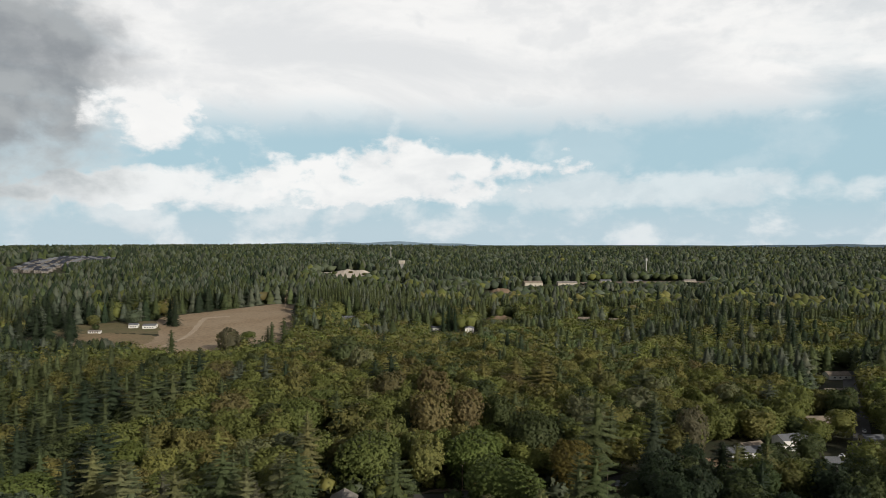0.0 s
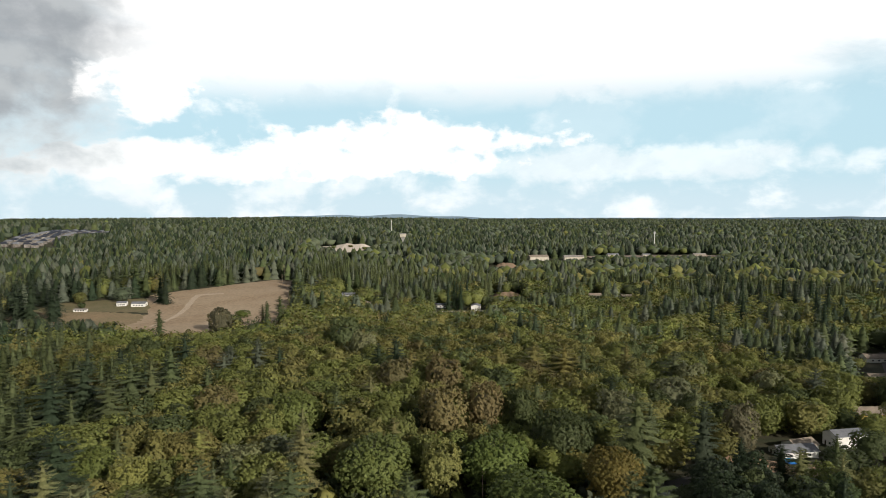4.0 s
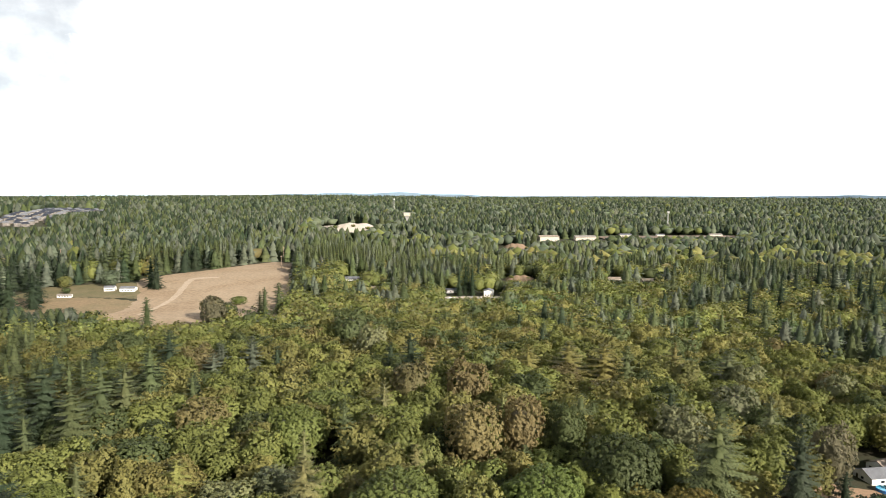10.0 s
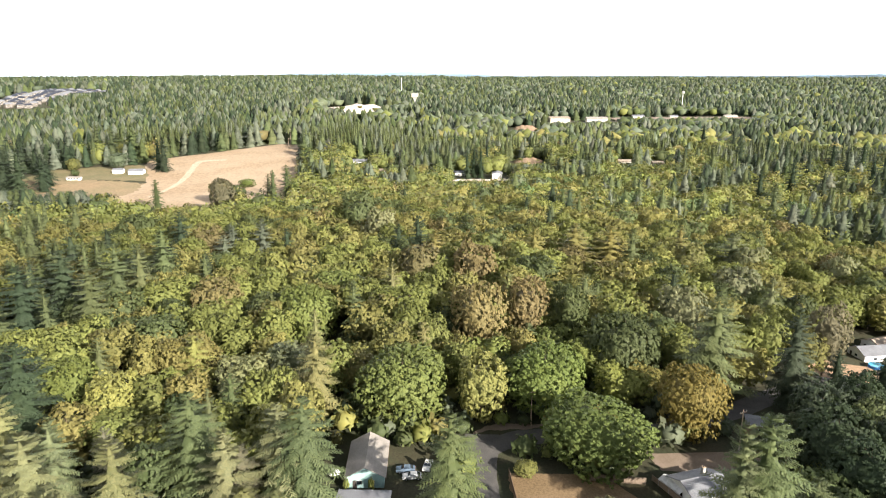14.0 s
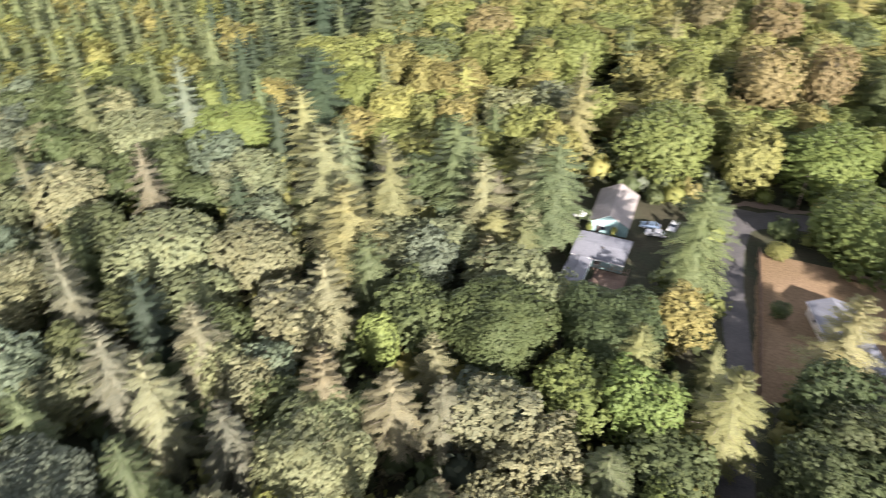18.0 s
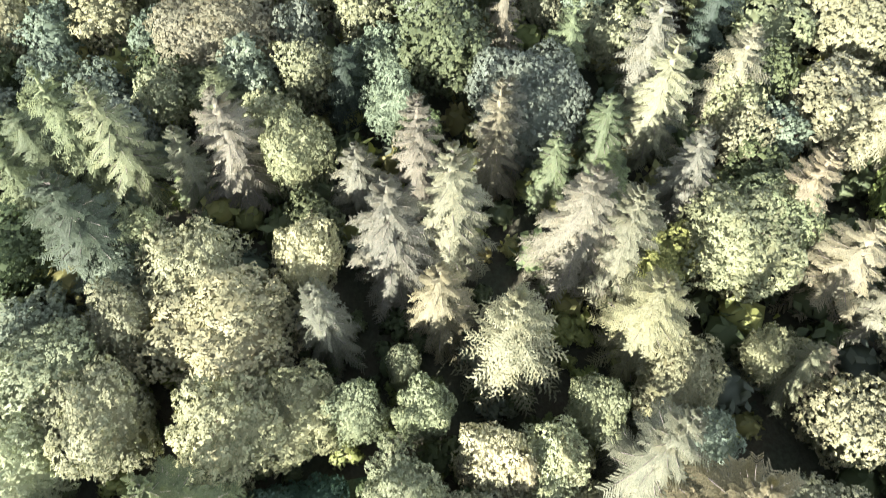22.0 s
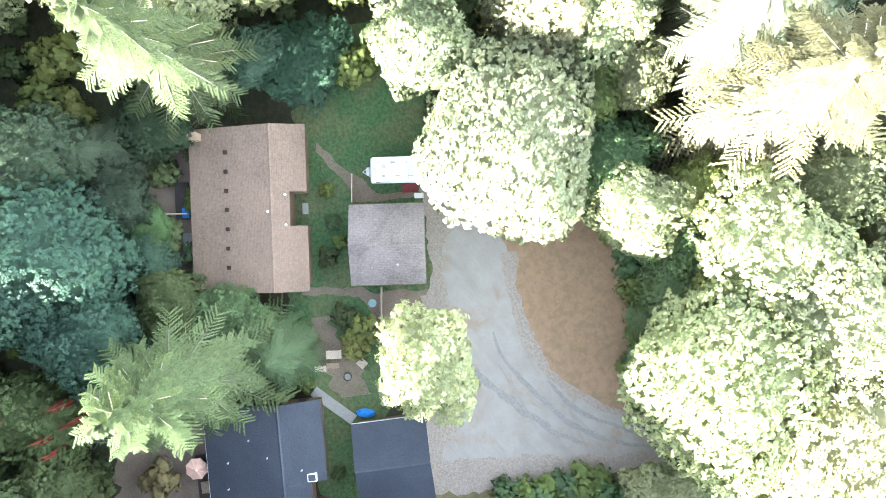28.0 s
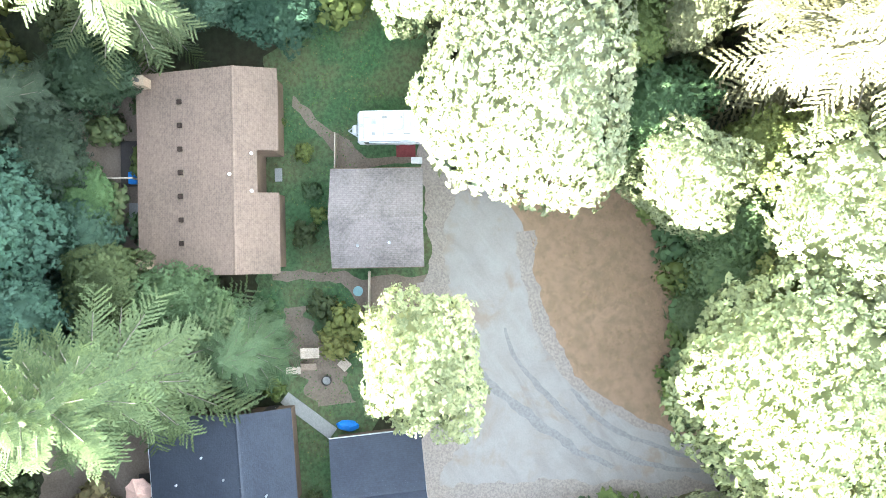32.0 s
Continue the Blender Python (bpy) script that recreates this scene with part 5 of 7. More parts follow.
plant(MID_FIRS, [(284, 838, 30, 7, "dark_fir"), (298, 780, 31, 7, "dark_fir"), (356, 870, 30, 7, "dark_fir"), (247, 628, 33, 7, "dark_fir"), (296, 685, 34, 7.5, "dark_fir"), (296, 646, 33, 7, "dark_fir"), (242, 514, 32, 7, "dark_fir"), (285, 580, 33, 7.5, "dark_fir"), (243, 471, 31, 6.5, "dark_fir"), (320, 611, 35, 7.5, "dark_fir"),
                 (316, 580, 33, 7, "dark_fir"), (346, 611, 34, 7.5, "dark_fir"), (307, 526, 33, 7, "dark_fir"), (330, 551, 34, 7.5, "dark_fir"), (279, 461, 31, 6.5, "dark_fir"), (217, 611, 32, 7, "fir"), (191, 514, 29, 6, "fir"), (205, 481, 30, 6.5, "dark_fir"), (191, 426, 29, 6, "fir")])
plant(MID_LEAFS, [(-308, 606, 15, 8.0, "bluish"), (-345, 600, 11, 6.0, "olive"), (-330, 575, 6, 3.5, "deep")])


# ---- the wood that fills the rest ----
def inside(poly_xy, x, y):
    n, hit = len(poly_xy), np.zeros(len(x), bool)
    for i in range(n):
        (x0, y0), (x1, y1) = poly_xy[i], poly_xy[(i + 1) % n]
        with np.errstate(divide="ignore", invalid="ignore"):
            hit ^= ((y0 > y) != (y1 > y)) & (x < (x1 - x0) * (y - y0) / (y1 - y0 + 1e-12) + x0)
    return hit


# sites that stay open to the air: x, y, radius
SITES = [(-7, -20, 12), (-2, -7, 6), (19, -22, 12), (20, -9, 7), (-8, -5, 5), (-21, 135, 13), (-20, 118, 10), (27, 115, 11), (51, 134, 14), (42, 121, 11), (77, 161, 8), (145, 226, 14), (172, 242, 12), (152, 236, 10), (180, 211, 10), (206, 280, 12), (170, 197, 10),
         (190, 204, 8), (251, 349, 14), (280, 402, 14), (216, 247, 12), (0, 640, 16), (30, 622, 16), (-100, 647, 13), (-72, 619, 10), (166, 722, 13), (198, 710, 13), (160, 1090, 40), (215, 1100, 34), (-300, 590, 16), (-283, 588, 16), (-324, 562, 16), (64, 712, 26), (87, 985, 30),
         (-165, 1070, 50), (360, 1155, 50), (300, 1150, 50), (430, 1160, 50),
         (-310, 585, 30), (12, -45.5, 4), (-345, 515, 28), (-300, 512, 28), (-262, 508, 24), (-190, 452, 24), (-225, 470, 24), (-735, 1150, 50), (-790, 1220, 60), (-820, 1330, 65), (-830, 1430, 65), (-815, 1505, 45), (-340, 575, 22), (-270, 610, 14), (2, 598, 18), (26, 600, 18), (14, 605, 18)]


def open_at(x, y, margin):
    out = np.zeros(len(x), bool)
    for p in OPEN:
        lo, hi = p.min(0) - margin, p.max(0) + margin
        near = np.where((x > lo[0]) & (x < hi[0]) & (y > lo[1]) & (y < hi[1]))[0]
        for dx, dy in ((0, 0), (margin, 0), (-margin, 0), (0, margin), (0, -margin)):
            if len(near):
                out[near] |= inside(p, x[near] + dx, y[near] + dy)
    for sx, sy, sr in SITES:
        out |= (x - sx) ** 2 + (y - sy) ** 2 < (sr + margin * 0.6) ** 2
    return out


def low_limit(x, y):
    """Young growth in front of the far clearings: the height that trees reach there."""
    lim = np.full(len(x), 99.0)
    for sx, sy, sr in SITES[10:]:
        d = math.hypot(sx, sy)
        near_f = 0.74 if d < 480 else 0.5
        ux, uy = sx / d, sy / d
        along, across = x * ux + y * uy, np.abs(x * uy - y * ux)
        f = along / d
        top = 90 + (gz(sx, sy) + 1.5 - 90) * f - ground_z(x, y)
        hit = (across < sr * 0.8) & (f > near_f) & (f < 1.0)
        lim = np.where(hit, np.minimum(lim, np.maximum(top, 2.0)), lim)
    return lim


def scatter(cell, x0, x1, y0, y1, keep):
    nx, ny = int((x1 - x0) / cell), int((y1 - y0) / cell)
    i, j = np.meshgrid(np.arange(nx), np.arange(ny), indexing="ij")
    x = x0 + (i + 0.5 * (j % 2) + 0.1 + 0.75 * rng.random(i.shape)) * cell
    y = y0 + (j + 0.1 + 0.75 * rng.random(i.shape)) * cell
    x, y = x.ravel(), y.ravel()
    ok = keep(x, y)
    return x[ok], y[ok]


def conifer_share(x, y):
    s = 0.07 + 0.0 * x
    s = np.where((x < -25) & (y < 130), 0.40, s)
    s = np.where((x < -85) & (y < 330), 0.10, s)
    s = np.where((x < -190) & (y < 330), 0.6, s)
    s = np.where((x < -92) & (y > 120) & (y < 265), 0.55, s)
    s = np.where((x > 45) & (y < 200), 0.34, s)
    s = np.where((x > 0.40 * y + 30) & (y > 330) & (y < 640), 0.5, s)
    s = np.where((y > 480) & (x > -130), 0.34, s)
    s = np.where(y > 640, 0.5, s)
    s = np.where((x < -40) & (y > 640) & (y < 960), 0.9, s)
    s = np.where(y > 1100, 0.72, s)
    s = np.where((x < -230) & (y > 380), 0.85, s)
    return s


BROAD_MIX = ["green", "green", "olive", "green", "deep", "green", "olive", "green", "lime", "green", "olive", "green", "lime", "rust", "olive", "green", "deep", "green", "lime", "olive"]
WEST_BROAD_MIX = ["sage", "bluish", "sage", "green", "bluish", "sage", "sage", "bluish"]
WEST_FIR_MIX = ["grey_fir", "tan_fir", "blue_fir", "grey_fir", "fir", "tan_fir", "grey_fir", "tan_fir"]
# the far mixes put haze into bluish tints and cloud shade into dark ones
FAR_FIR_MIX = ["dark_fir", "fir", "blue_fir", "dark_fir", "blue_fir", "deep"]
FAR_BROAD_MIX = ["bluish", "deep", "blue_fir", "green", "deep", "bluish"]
FIR_MIX = ["fir", "fir", "dark_fir", "fir", "gold_fir", "fir", "deep", "dark_fir"]


def stands(x, y):
    """Which trees are conifers: they keep together in stands."""
    k = np.array([noise.noise((a * 0.016, b * 0.016, 9.0)) for a, b in zip(x, y)])
    u = np.argsort(np.argsort(k)) / max(1, len(k) - 1)
    v = 0.78 * u + 0.22 * rng.random(len(x))
    return v < conifer_share(x, y) * 0.94 + 0.03


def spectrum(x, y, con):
    """A tint for each tree, changing slowly over the land with single strays; in some areas shade or sun is put into
    the tint.
    """
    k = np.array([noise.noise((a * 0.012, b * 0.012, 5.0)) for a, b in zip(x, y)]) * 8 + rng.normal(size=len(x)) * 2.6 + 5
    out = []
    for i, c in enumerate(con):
        # distant trees and the dim flanks take the mixes tinted for haze and shade
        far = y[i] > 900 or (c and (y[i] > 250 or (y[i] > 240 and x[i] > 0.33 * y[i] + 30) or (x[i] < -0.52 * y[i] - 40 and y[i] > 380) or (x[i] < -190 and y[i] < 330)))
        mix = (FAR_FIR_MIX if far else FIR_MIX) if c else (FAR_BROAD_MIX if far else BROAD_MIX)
        if y[i] < -20 and -34 < x[i] < 24:
            # behind the house, blue shade is put into the tints
            mix = ["teal", "deep", "fresh"] if c else ["teal", "deep", "teal", "fresh", "teal"]
        elif x[i] > -14 and 38 < y[i] < 92 and x[i] < 60:
            mix = ["dark_fir", "gold_fir", "fir"] if c else ["deep", "leafy", "deep", "deep"]
        elif x[i] > -14 and y[i] < 66 and x[i] < 40:
            # sunlit crowns: their brightness is put into pale tints
            mix = ["sage", "pale", "fir"] if c else ["pale", "sage", "fresh", "pale"]
        elif x[i] > 58 and y[i] < 150:
            # darkened tints stand in for the deep shade to the east
            mix = ["dark_fir", "fir", "dark_fir"] if c else ["deep", "dark_fir", "deep"]
        elif x[i] < -90 and 130 < y[i] < 275:
            # darker tints stand in for shade over the western slope
            mix = ["fir", "dark_fir", "fir", "deep"] if c else ["green", "deep", "olive", "deep"]
        elif x[i] < -14 and y[i] < 130 and x[i] > -190:
            mix = WEST_FIR_MIX if c else WEST_BROAD_MIX
            if x[i] < -52 and y[i] < 130:
                # the dim west: shade is put into darker tints
                mix = ["fir", "grey_fir", "dark_fir", "fir"] if c else ["bluish", "deep", "sage", "deep"]
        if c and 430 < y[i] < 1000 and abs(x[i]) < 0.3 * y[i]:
            # lighter, bluer tints put haze into the far middle
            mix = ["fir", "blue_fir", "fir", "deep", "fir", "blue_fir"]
        out.append(mix[int(k[i]) % len(mix)])
    return out


def in_fan(x, y):
    """The side of the land that the flight looks over: ahead, and to the west."""
    ahead = (y > 20) & (np.abs(x - 2) < 0.68 * (y + 95))
    west = (x < 10) & (y > -70 + 0.2 * x) & (x > -330)
    below = (np.hypot(x, y) < 66)
    return ahead | west | below


def far_from_planted(x, y, gap):
    ok = np.ones(len(x), bool)
    for px, py, pr in planted:
        ok &= (x - px) ** 2 + (y - py) ** 2 > (pr * 0.72 + gap) ** 2
    return ok


# the nearest fill, tree by tree
x, y = scatter(9.0, -206, 172, -68, 232, lambda x, y: in_fan(x, y) & (np.hypot(x, y) < 205) & ((y < 62) | (rng.random(len(x)) < 0.74)))
ok = ~open_at(x, y, 3.2) & far_from_planted(x, y, 2.6)
x, y = x[ok], y[ok]
con = rng.random(len(x)) < conifer_share(x, y)
tints = spectrum(x, y, con)
NEAR_COUNT = [0, 0]
for a, b, c, tn in zip(x, y, con, tints):
    near = math.hypot(a, b) < 92
    NEAR_COUNT[0 if near else 1] += 1
    if c:
        # fill on the sunny side is raised to shade the clearing
        h, r = rng.uniform(14, 22) + (8 if a > 20 and b < 20 else 0), rng.uniform(3.8, 5.6)
        kinds = LIMBED_FIRS if math.hypot(a, b) < 75 and a < 10 else FIRS if near else MID_FIRS
    else:
        h, r = rng.uniform(10, 15) + (7 if a > 24 and b < 15 else 0), rng.uniform(4.0, 6.0)
        if b > 62:
            h, r = h * 1.12, r * 1.28
        kinds = HERO_MIX if math.hypot(a, b) < 48 else (MAPLES + ALDERS) if near else MID_LEAFS
    place_tree(kinds[int(rng.integers(len(kinds)))], a, b, h, tn, r)


def mass(name, template, x, y, h, r, tint, label):
    """Many trees of one template as one mesh."""
    v, f, n = template[:3]
    th, tr = template[3:]
    a = rng.random(len(x)) * 2 * np.pi
    c, s = np.cos(a)[:, None], np.sin(a)[:, None]
    sr, sh = (r / tr)[:, None], (h / th)[:, None]
    vx = (v[None, :, 0] * c - v[None, :, 1] * s) * sr + x[:, None]
    vy = (v[None, :, 0] * s + v[None, :, 1] * c) * sr + y[:, None]
    vz = v[None, :, 2] * sh + ground_z(x, y)[:, None]
    nx = n[None, :, 0] * c - n[None, :, 1] * s
    ny = n[None, :, 0] * s + n[None, :, 1] * c
    nz = np.broadcast_to(n[None, :, 2], nx.shape)
    big = np.stack([vx, vy, vz], -1).reshape(-1, 3)
    nn = np.stack([nx, ny, nz], -1).reshape(-1, 3)
    faces = (f[None] + (np.arange(len(x)) * len(v))[:, None, None]).reshape(-1, 3)
    base = np.array([TINTS[t] for t in tint]) * (0.78 + 0.44 * rng.random((len(x), 1))) * (0.95 + 0.10 * rng.random((len(x), 3)))
    col = np.concatenate([base, np.ones((len(x), 1))], 1).repeat(len(v), 0)
    ob = new(name, tri_mesh(name, big, faces, LEAF_MASS, nn, col))
    return tagged(ob, label, "woodland", kind="stuff")


def wood(tag, cell, x0, x1, y0, y1, keep, con_t, leaf_t, con_h, con_r, leaf_h, leaf_r, margin, label, taken=None):
    x, y = scatter(cell, x0, x1, y0, y1, keep)
    ok = ~open_at(x, y, margin) & far_from_planted(x, y, 2.2)
    x, y = x[ok], y[ok]
    if taken is not None:
        rest = ~taken(x, y)
        x, y = x[rest], y[rest]
    con = stands(x, y)
    lim = low_limit(x, y)
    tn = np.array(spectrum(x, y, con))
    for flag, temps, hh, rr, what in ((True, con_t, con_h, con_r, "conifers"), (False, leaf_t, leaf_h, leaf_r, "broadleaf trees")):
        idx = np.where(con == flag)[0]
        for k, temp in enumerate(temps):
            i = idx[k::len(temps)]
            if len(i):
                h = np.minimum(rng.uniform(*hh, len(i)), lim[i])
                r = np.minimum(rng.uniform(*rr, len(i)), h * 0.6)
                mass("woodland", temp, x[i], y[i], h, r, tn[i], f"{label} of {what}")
    return len(x)


def seen(x, y):
    return in_fan(x, y)


C_CON = [(*join([tiers(24, 4.0, 7, 10), feathered(24, 5.6, 9, 5, 0.45, 0.60, 0.05, 2, 1, 0.34, 0.0, 1.0, 0.95)]), 24, 5.6) for i in range(2)]
C_LEAF = [(*clumped(16, 7.0, 46, 4, 0.85, 61 + i, 0.04, ICO2, 0.80, 0.20, 0.9 + 0.3 * i, 0.7, 0.6, 0.95), 16, 7.0) for i in range(3)]


def grove_mesh(side, cell, con_t, leaf_t, share, con_h, con_r, leaf_h, leaf_r, haze_cooled=False):
    """One square of closed wood, its trees jittered, a share of them conifers; the last flag puts distance haze into
    bluer tints.
    """
    n = max(1, round(side / cell))
    i, j = np.meshgrid(np.arange(n), np.arange(n), indexing="ij")
    x = ((i + 0.5 + rng.uniform(-0.42, 0.42, i.shape)) * side / n - side / 2).ravel()
    y = ((j + 0.5 + rng.uniform(-0.42, 0.42, i.shape)) * side / n - side / 2).ravel()
    pieces, cols = [], []
    for a, b in zip(x, y):
        con = rng.random() < share
        t = (con_t if con else leaf_t)[int(rng.integers(len(con_t if con else leaf_t)))]
        h, r = rng.uniform(*(con_h if con else leaf_h)), rng.uniform(*(con_r if con else leaf_r))
        q = rng.random() * math.tau
        c, s = math.cos(q), math.sin(q)
        rot = np.array([[c, s, 0], [-s, c, 0], [0, 0, 1]])
        v = (t[0] @ rot) * np.array([r / t[4], r / t[4], h / t[3]]) + np.array([a, b, -0.5])
        pieces.append((v, t[1], t[2] @ rot))
        mix = (["fir", "blue_fir", "fir", "deep"] if haze_cooled else ["fir", "fir", "dark_fir", "deep"]) if con else ["green", "bluish", "green", "fresh", "olive", "deep"] if haze_cooled else ["green", "olive", "green", "lime", "green", "deep", "olive", "green"]
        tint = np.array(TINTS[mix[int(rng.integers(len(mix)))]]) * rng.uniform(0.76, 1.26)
        if not con and rng.random() < 0.03:
            tint = np.array(TINTS["rust"])
        cols.append(np.tile([*tint, 1.0], (len(v), 1)))
    v, f, nn = join(pieces)
    return tri_mesh("woodland", v, f, LEAF_GROVE, nn, np.vstack(cols))


def groves(side, margin, meshes, keep, x0, x1, y0, y1, label):
    """Squares of wood wherever nothing stands open; gives the test for what they cover."""
    done = set()
    gx, gy = np.meshgrid(np.arange(x0, x1, side) + side / 2, np.arange(y0, y1, side) + side / 2, indexing="ij")
    gx, gy = gx.ravel(), gy.ravel()
    o = np.linspace(-0.5, 0.5, 5) * side
    ox, oy = [q.ravel() for q in np.meshgrid(o, o, indexing="ij")]
    ax, ay = (gx[:, None] + ox).ravel(), (gy[:, None] + oy).ravel()
    bad = ~keep(ax, ay) | open_at(ax, ay, margin) | (low_limit(ax, ay) < 24) | ~far_from_planted(ax, ay, 1.0)
    bad = bad.reshape(len(gx), -1).any(1)
    for a, b in zip(gx[~bad], gy[~bad]):
        s = float(conifer_share(np.array([a]), np.array([b]))[0]) + (0.5 if b < 430 else 0.95) * noise.noise((a * 0.011, b * 0.011, 9.0))
        row = meshes[0 if s < 0.13 else 1 if s < 0.36 else 2 if s < 0.62 else 3]
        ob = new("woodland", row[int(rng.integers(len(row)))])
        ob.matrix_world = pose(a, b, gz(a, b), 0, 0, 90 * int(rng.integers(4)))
        # squares far ahead get brighter tints, standing in for sun and haze there
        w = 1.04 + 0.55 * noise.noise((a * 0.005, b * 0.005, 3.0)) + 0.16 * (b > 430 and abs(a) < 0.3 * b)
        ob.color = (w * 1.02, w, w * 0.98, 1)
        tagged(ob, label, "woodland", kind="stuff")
        done.add((int(math.floor((a - x0) / side)), int(math.floor((b - y0) / side))))

    def covers(x, y):
        return np.array([(int(math.floor((a - x0) / side)), int(math.floor((b - y0) / side))) in done for a, b in zip(x, y)], bool)
    return covers


FINE_CON = [(*feathered(24, 5.8, 14, 6, 0.45, 0.52 + 0.1 * i, 0.05, 4, 2, 0.36, 0.50, 0.9, 0.42), 24, 5.8) for i in range(2)]
FINE_LEAF = [(*clumped(16, 7.2, 520, 7, 0.36, 81 + i, 0.05, ICO2, 0.74, 0.22, 0.9 + 0.3 * i, 0.70, 0.6, 0.95), 16, 7.2) for i in range(4)]
MID_CON = [(*feathered(24, 5.8, 12, 6, 0.45, 0.58 + 0.1 * i, 0.05, 3, 1, 0.34, 0.55, 1.0, 0.75), 24, 5.8) for i in range(2)]
MID_LEAF = [(*clumped(16, 7.2, 150, 5, 0.70, 91 + i, 0.05, ICO2, 0.76, 0.22, 0.9 + 0.3 * i, 0.70, 0.6, 0.95), 16, 7.2) for i in range(3)]
GROVE_B = [[grove_mesh(37, 9.9, FINE_CON, FINE_LEAF, s, (15, 27), (5.6, 9.0), (12.5, 19.5), (5.6, 9.8)) for i in range(k)] for s, k in ((0.0, 2), (0.2, 2), (0.5, 1), (0.92, 1))]
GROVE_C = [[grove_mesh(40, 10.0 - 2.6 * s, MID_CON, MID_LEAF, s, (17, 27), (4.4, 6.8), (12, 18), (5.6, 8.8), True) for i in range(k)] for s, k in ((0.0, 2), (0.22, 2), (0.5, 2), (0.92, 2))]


def clump():
    v, f = ICO1
    w = v * (1 + 0.3 * rng.normal(size=(len(v), 1)))
    return (w * np.array([6, 6, 7.5]) + np.array([0, 0, 8.5]), f, v, 16, 6)


D_CON, D_LEAF = [(*tiers(26, 4.5, 4, 8), 26, 4.5)], [clump(), clump()]
TAKEN_B = groves(37, 3, GROVE_B, lambda x, y: in_fan(x, y) & (np.hypot(x, y) >= 198) & (np.hypot(x, y) < 420), -370, 370, -74, 444, "wood of close broadleaf trees and firs")
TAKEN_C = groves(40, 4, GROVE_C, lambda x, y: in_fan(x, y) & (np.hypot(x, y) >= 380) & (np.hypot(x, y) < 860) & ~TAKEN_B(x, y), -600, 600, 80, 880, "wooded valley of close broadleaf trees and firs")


def hillside():
    """The trees between the squares of wood, one by one; their stems do not show."""
    x, y = scatter(9.8, -335, 335, -70, 400, lambda x, y: seen(x, y) & (np.hypot(x, y) >= 205) & (np.hypot(x, y) < 390))
    ok = ~open_at(x, y, 4) & far_from_planted(x, y, 2.2) & ~TAKEN_B(x, y) & ~TAKEN_C(x, y)
    x, y = x[ok], y[ok]
    con, lim = stands(x, y), low_limit(x, y)
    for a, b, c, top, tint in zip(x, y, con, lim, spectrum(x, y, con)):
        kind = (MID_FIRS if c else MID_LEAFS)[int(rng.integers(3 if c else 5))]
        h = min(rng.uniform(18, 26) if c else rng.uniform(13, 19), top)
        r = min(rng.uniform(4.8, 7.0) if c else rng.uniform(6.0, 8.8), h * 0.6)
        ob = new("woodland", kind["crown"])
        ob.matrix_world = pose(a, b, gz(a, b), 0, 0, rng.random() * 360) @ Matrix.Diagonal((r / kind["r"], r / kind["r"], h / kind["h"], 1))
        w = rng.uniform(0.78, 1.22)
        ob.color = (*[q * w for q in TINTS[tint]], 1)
        tagged(ob, "hillside wood of conifers" if c else "hillside wood of broadleaf trees", "woodland", kind="stuff")


hillside()
wood("c", 10.5, -560, 560, 100, 800, lambda x, y: seen(x, y) & (np.hypot(x, y) >= 390) & (np.hypot(x, y) < 780), C_CON, C_LEAF, (18, 25), (7, 9.5), (13, 18), (6.0, 8.8), 5, "wooded valley", lambda x, y: TAKEN_B(x, y) | TAKEN_C(x, y))
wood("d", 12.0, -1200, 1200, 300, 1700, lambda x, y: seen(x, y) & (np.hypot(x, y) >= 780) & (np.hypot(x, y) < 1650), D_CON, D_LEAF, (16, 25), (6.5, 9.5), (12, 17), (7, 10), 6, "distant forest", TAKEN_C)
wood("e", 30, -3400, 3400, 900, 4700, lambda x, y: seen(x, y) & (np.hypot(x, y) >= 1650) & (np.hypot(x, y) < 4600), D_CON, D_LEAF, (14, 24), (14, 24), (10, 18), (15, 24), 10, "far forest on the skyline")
# unseen wood, added tall on the sunny side to shade the homestead
wood("s", 11.0, -60, 190, -190, 90, lambda x, y: ~seen(x, y) & (np.hypot(x, y) < 200) & (x - y > 40), C_CON, C_LEAF, (26, 34), (5, 6.6), (19, 26), (5.6, 8.6), 4, "unseen sunny-side shade wood")

# undergrowth: bushes one by one round the homestead, a thicket farther off
x, y = scatter(4.6, -46, 40, -52, 46, lambda x, y: np.hypot(x, y + 4) < 50)
ok = ~open_at(x, y, 0.6)
for px, py, pr in planted[25:80]:
    ok &= (x - px) ** 2 + (y - py) ** 2 > 1.5
for a, b in zip(x[ok], y[ok]):
    h = rng.uniform(1.4, 4.2)
    place_tree(BUSHES[int(rng.integers(2))], a, b, h, ["deep", "green", "bluish", "deep", "green", "deep"][int(rng.integers(6))], h * rng.uniform(0.55, 0.85))


SHRUB = (*dome(4, 3.0, 50, 0.62, 71, 0.02, ICO1), 4, 3.0)


def thicket():
    x, y = scatter(5.5, -150, 100, -70, 190, lambda x, y: in_fan(x, y) & (np.hypot(x, y + 4) >= 50) & (np.hypot(x, y) < 190))
    ok = ~open_at(x, y, 1.5)
    x, y = x[ok], y[ok]
    h = rng.uniform(2.0, 6.5, len(x))
    tn = np.array(["deep", "green", "bluish", "olive", "deep"])[rng.integers(0, 5, len(x))]
    mass("undergrowth", SHRUB, x, y, h, h * 0.75, tn, "dark green undergrowth below the trees")


thicket()


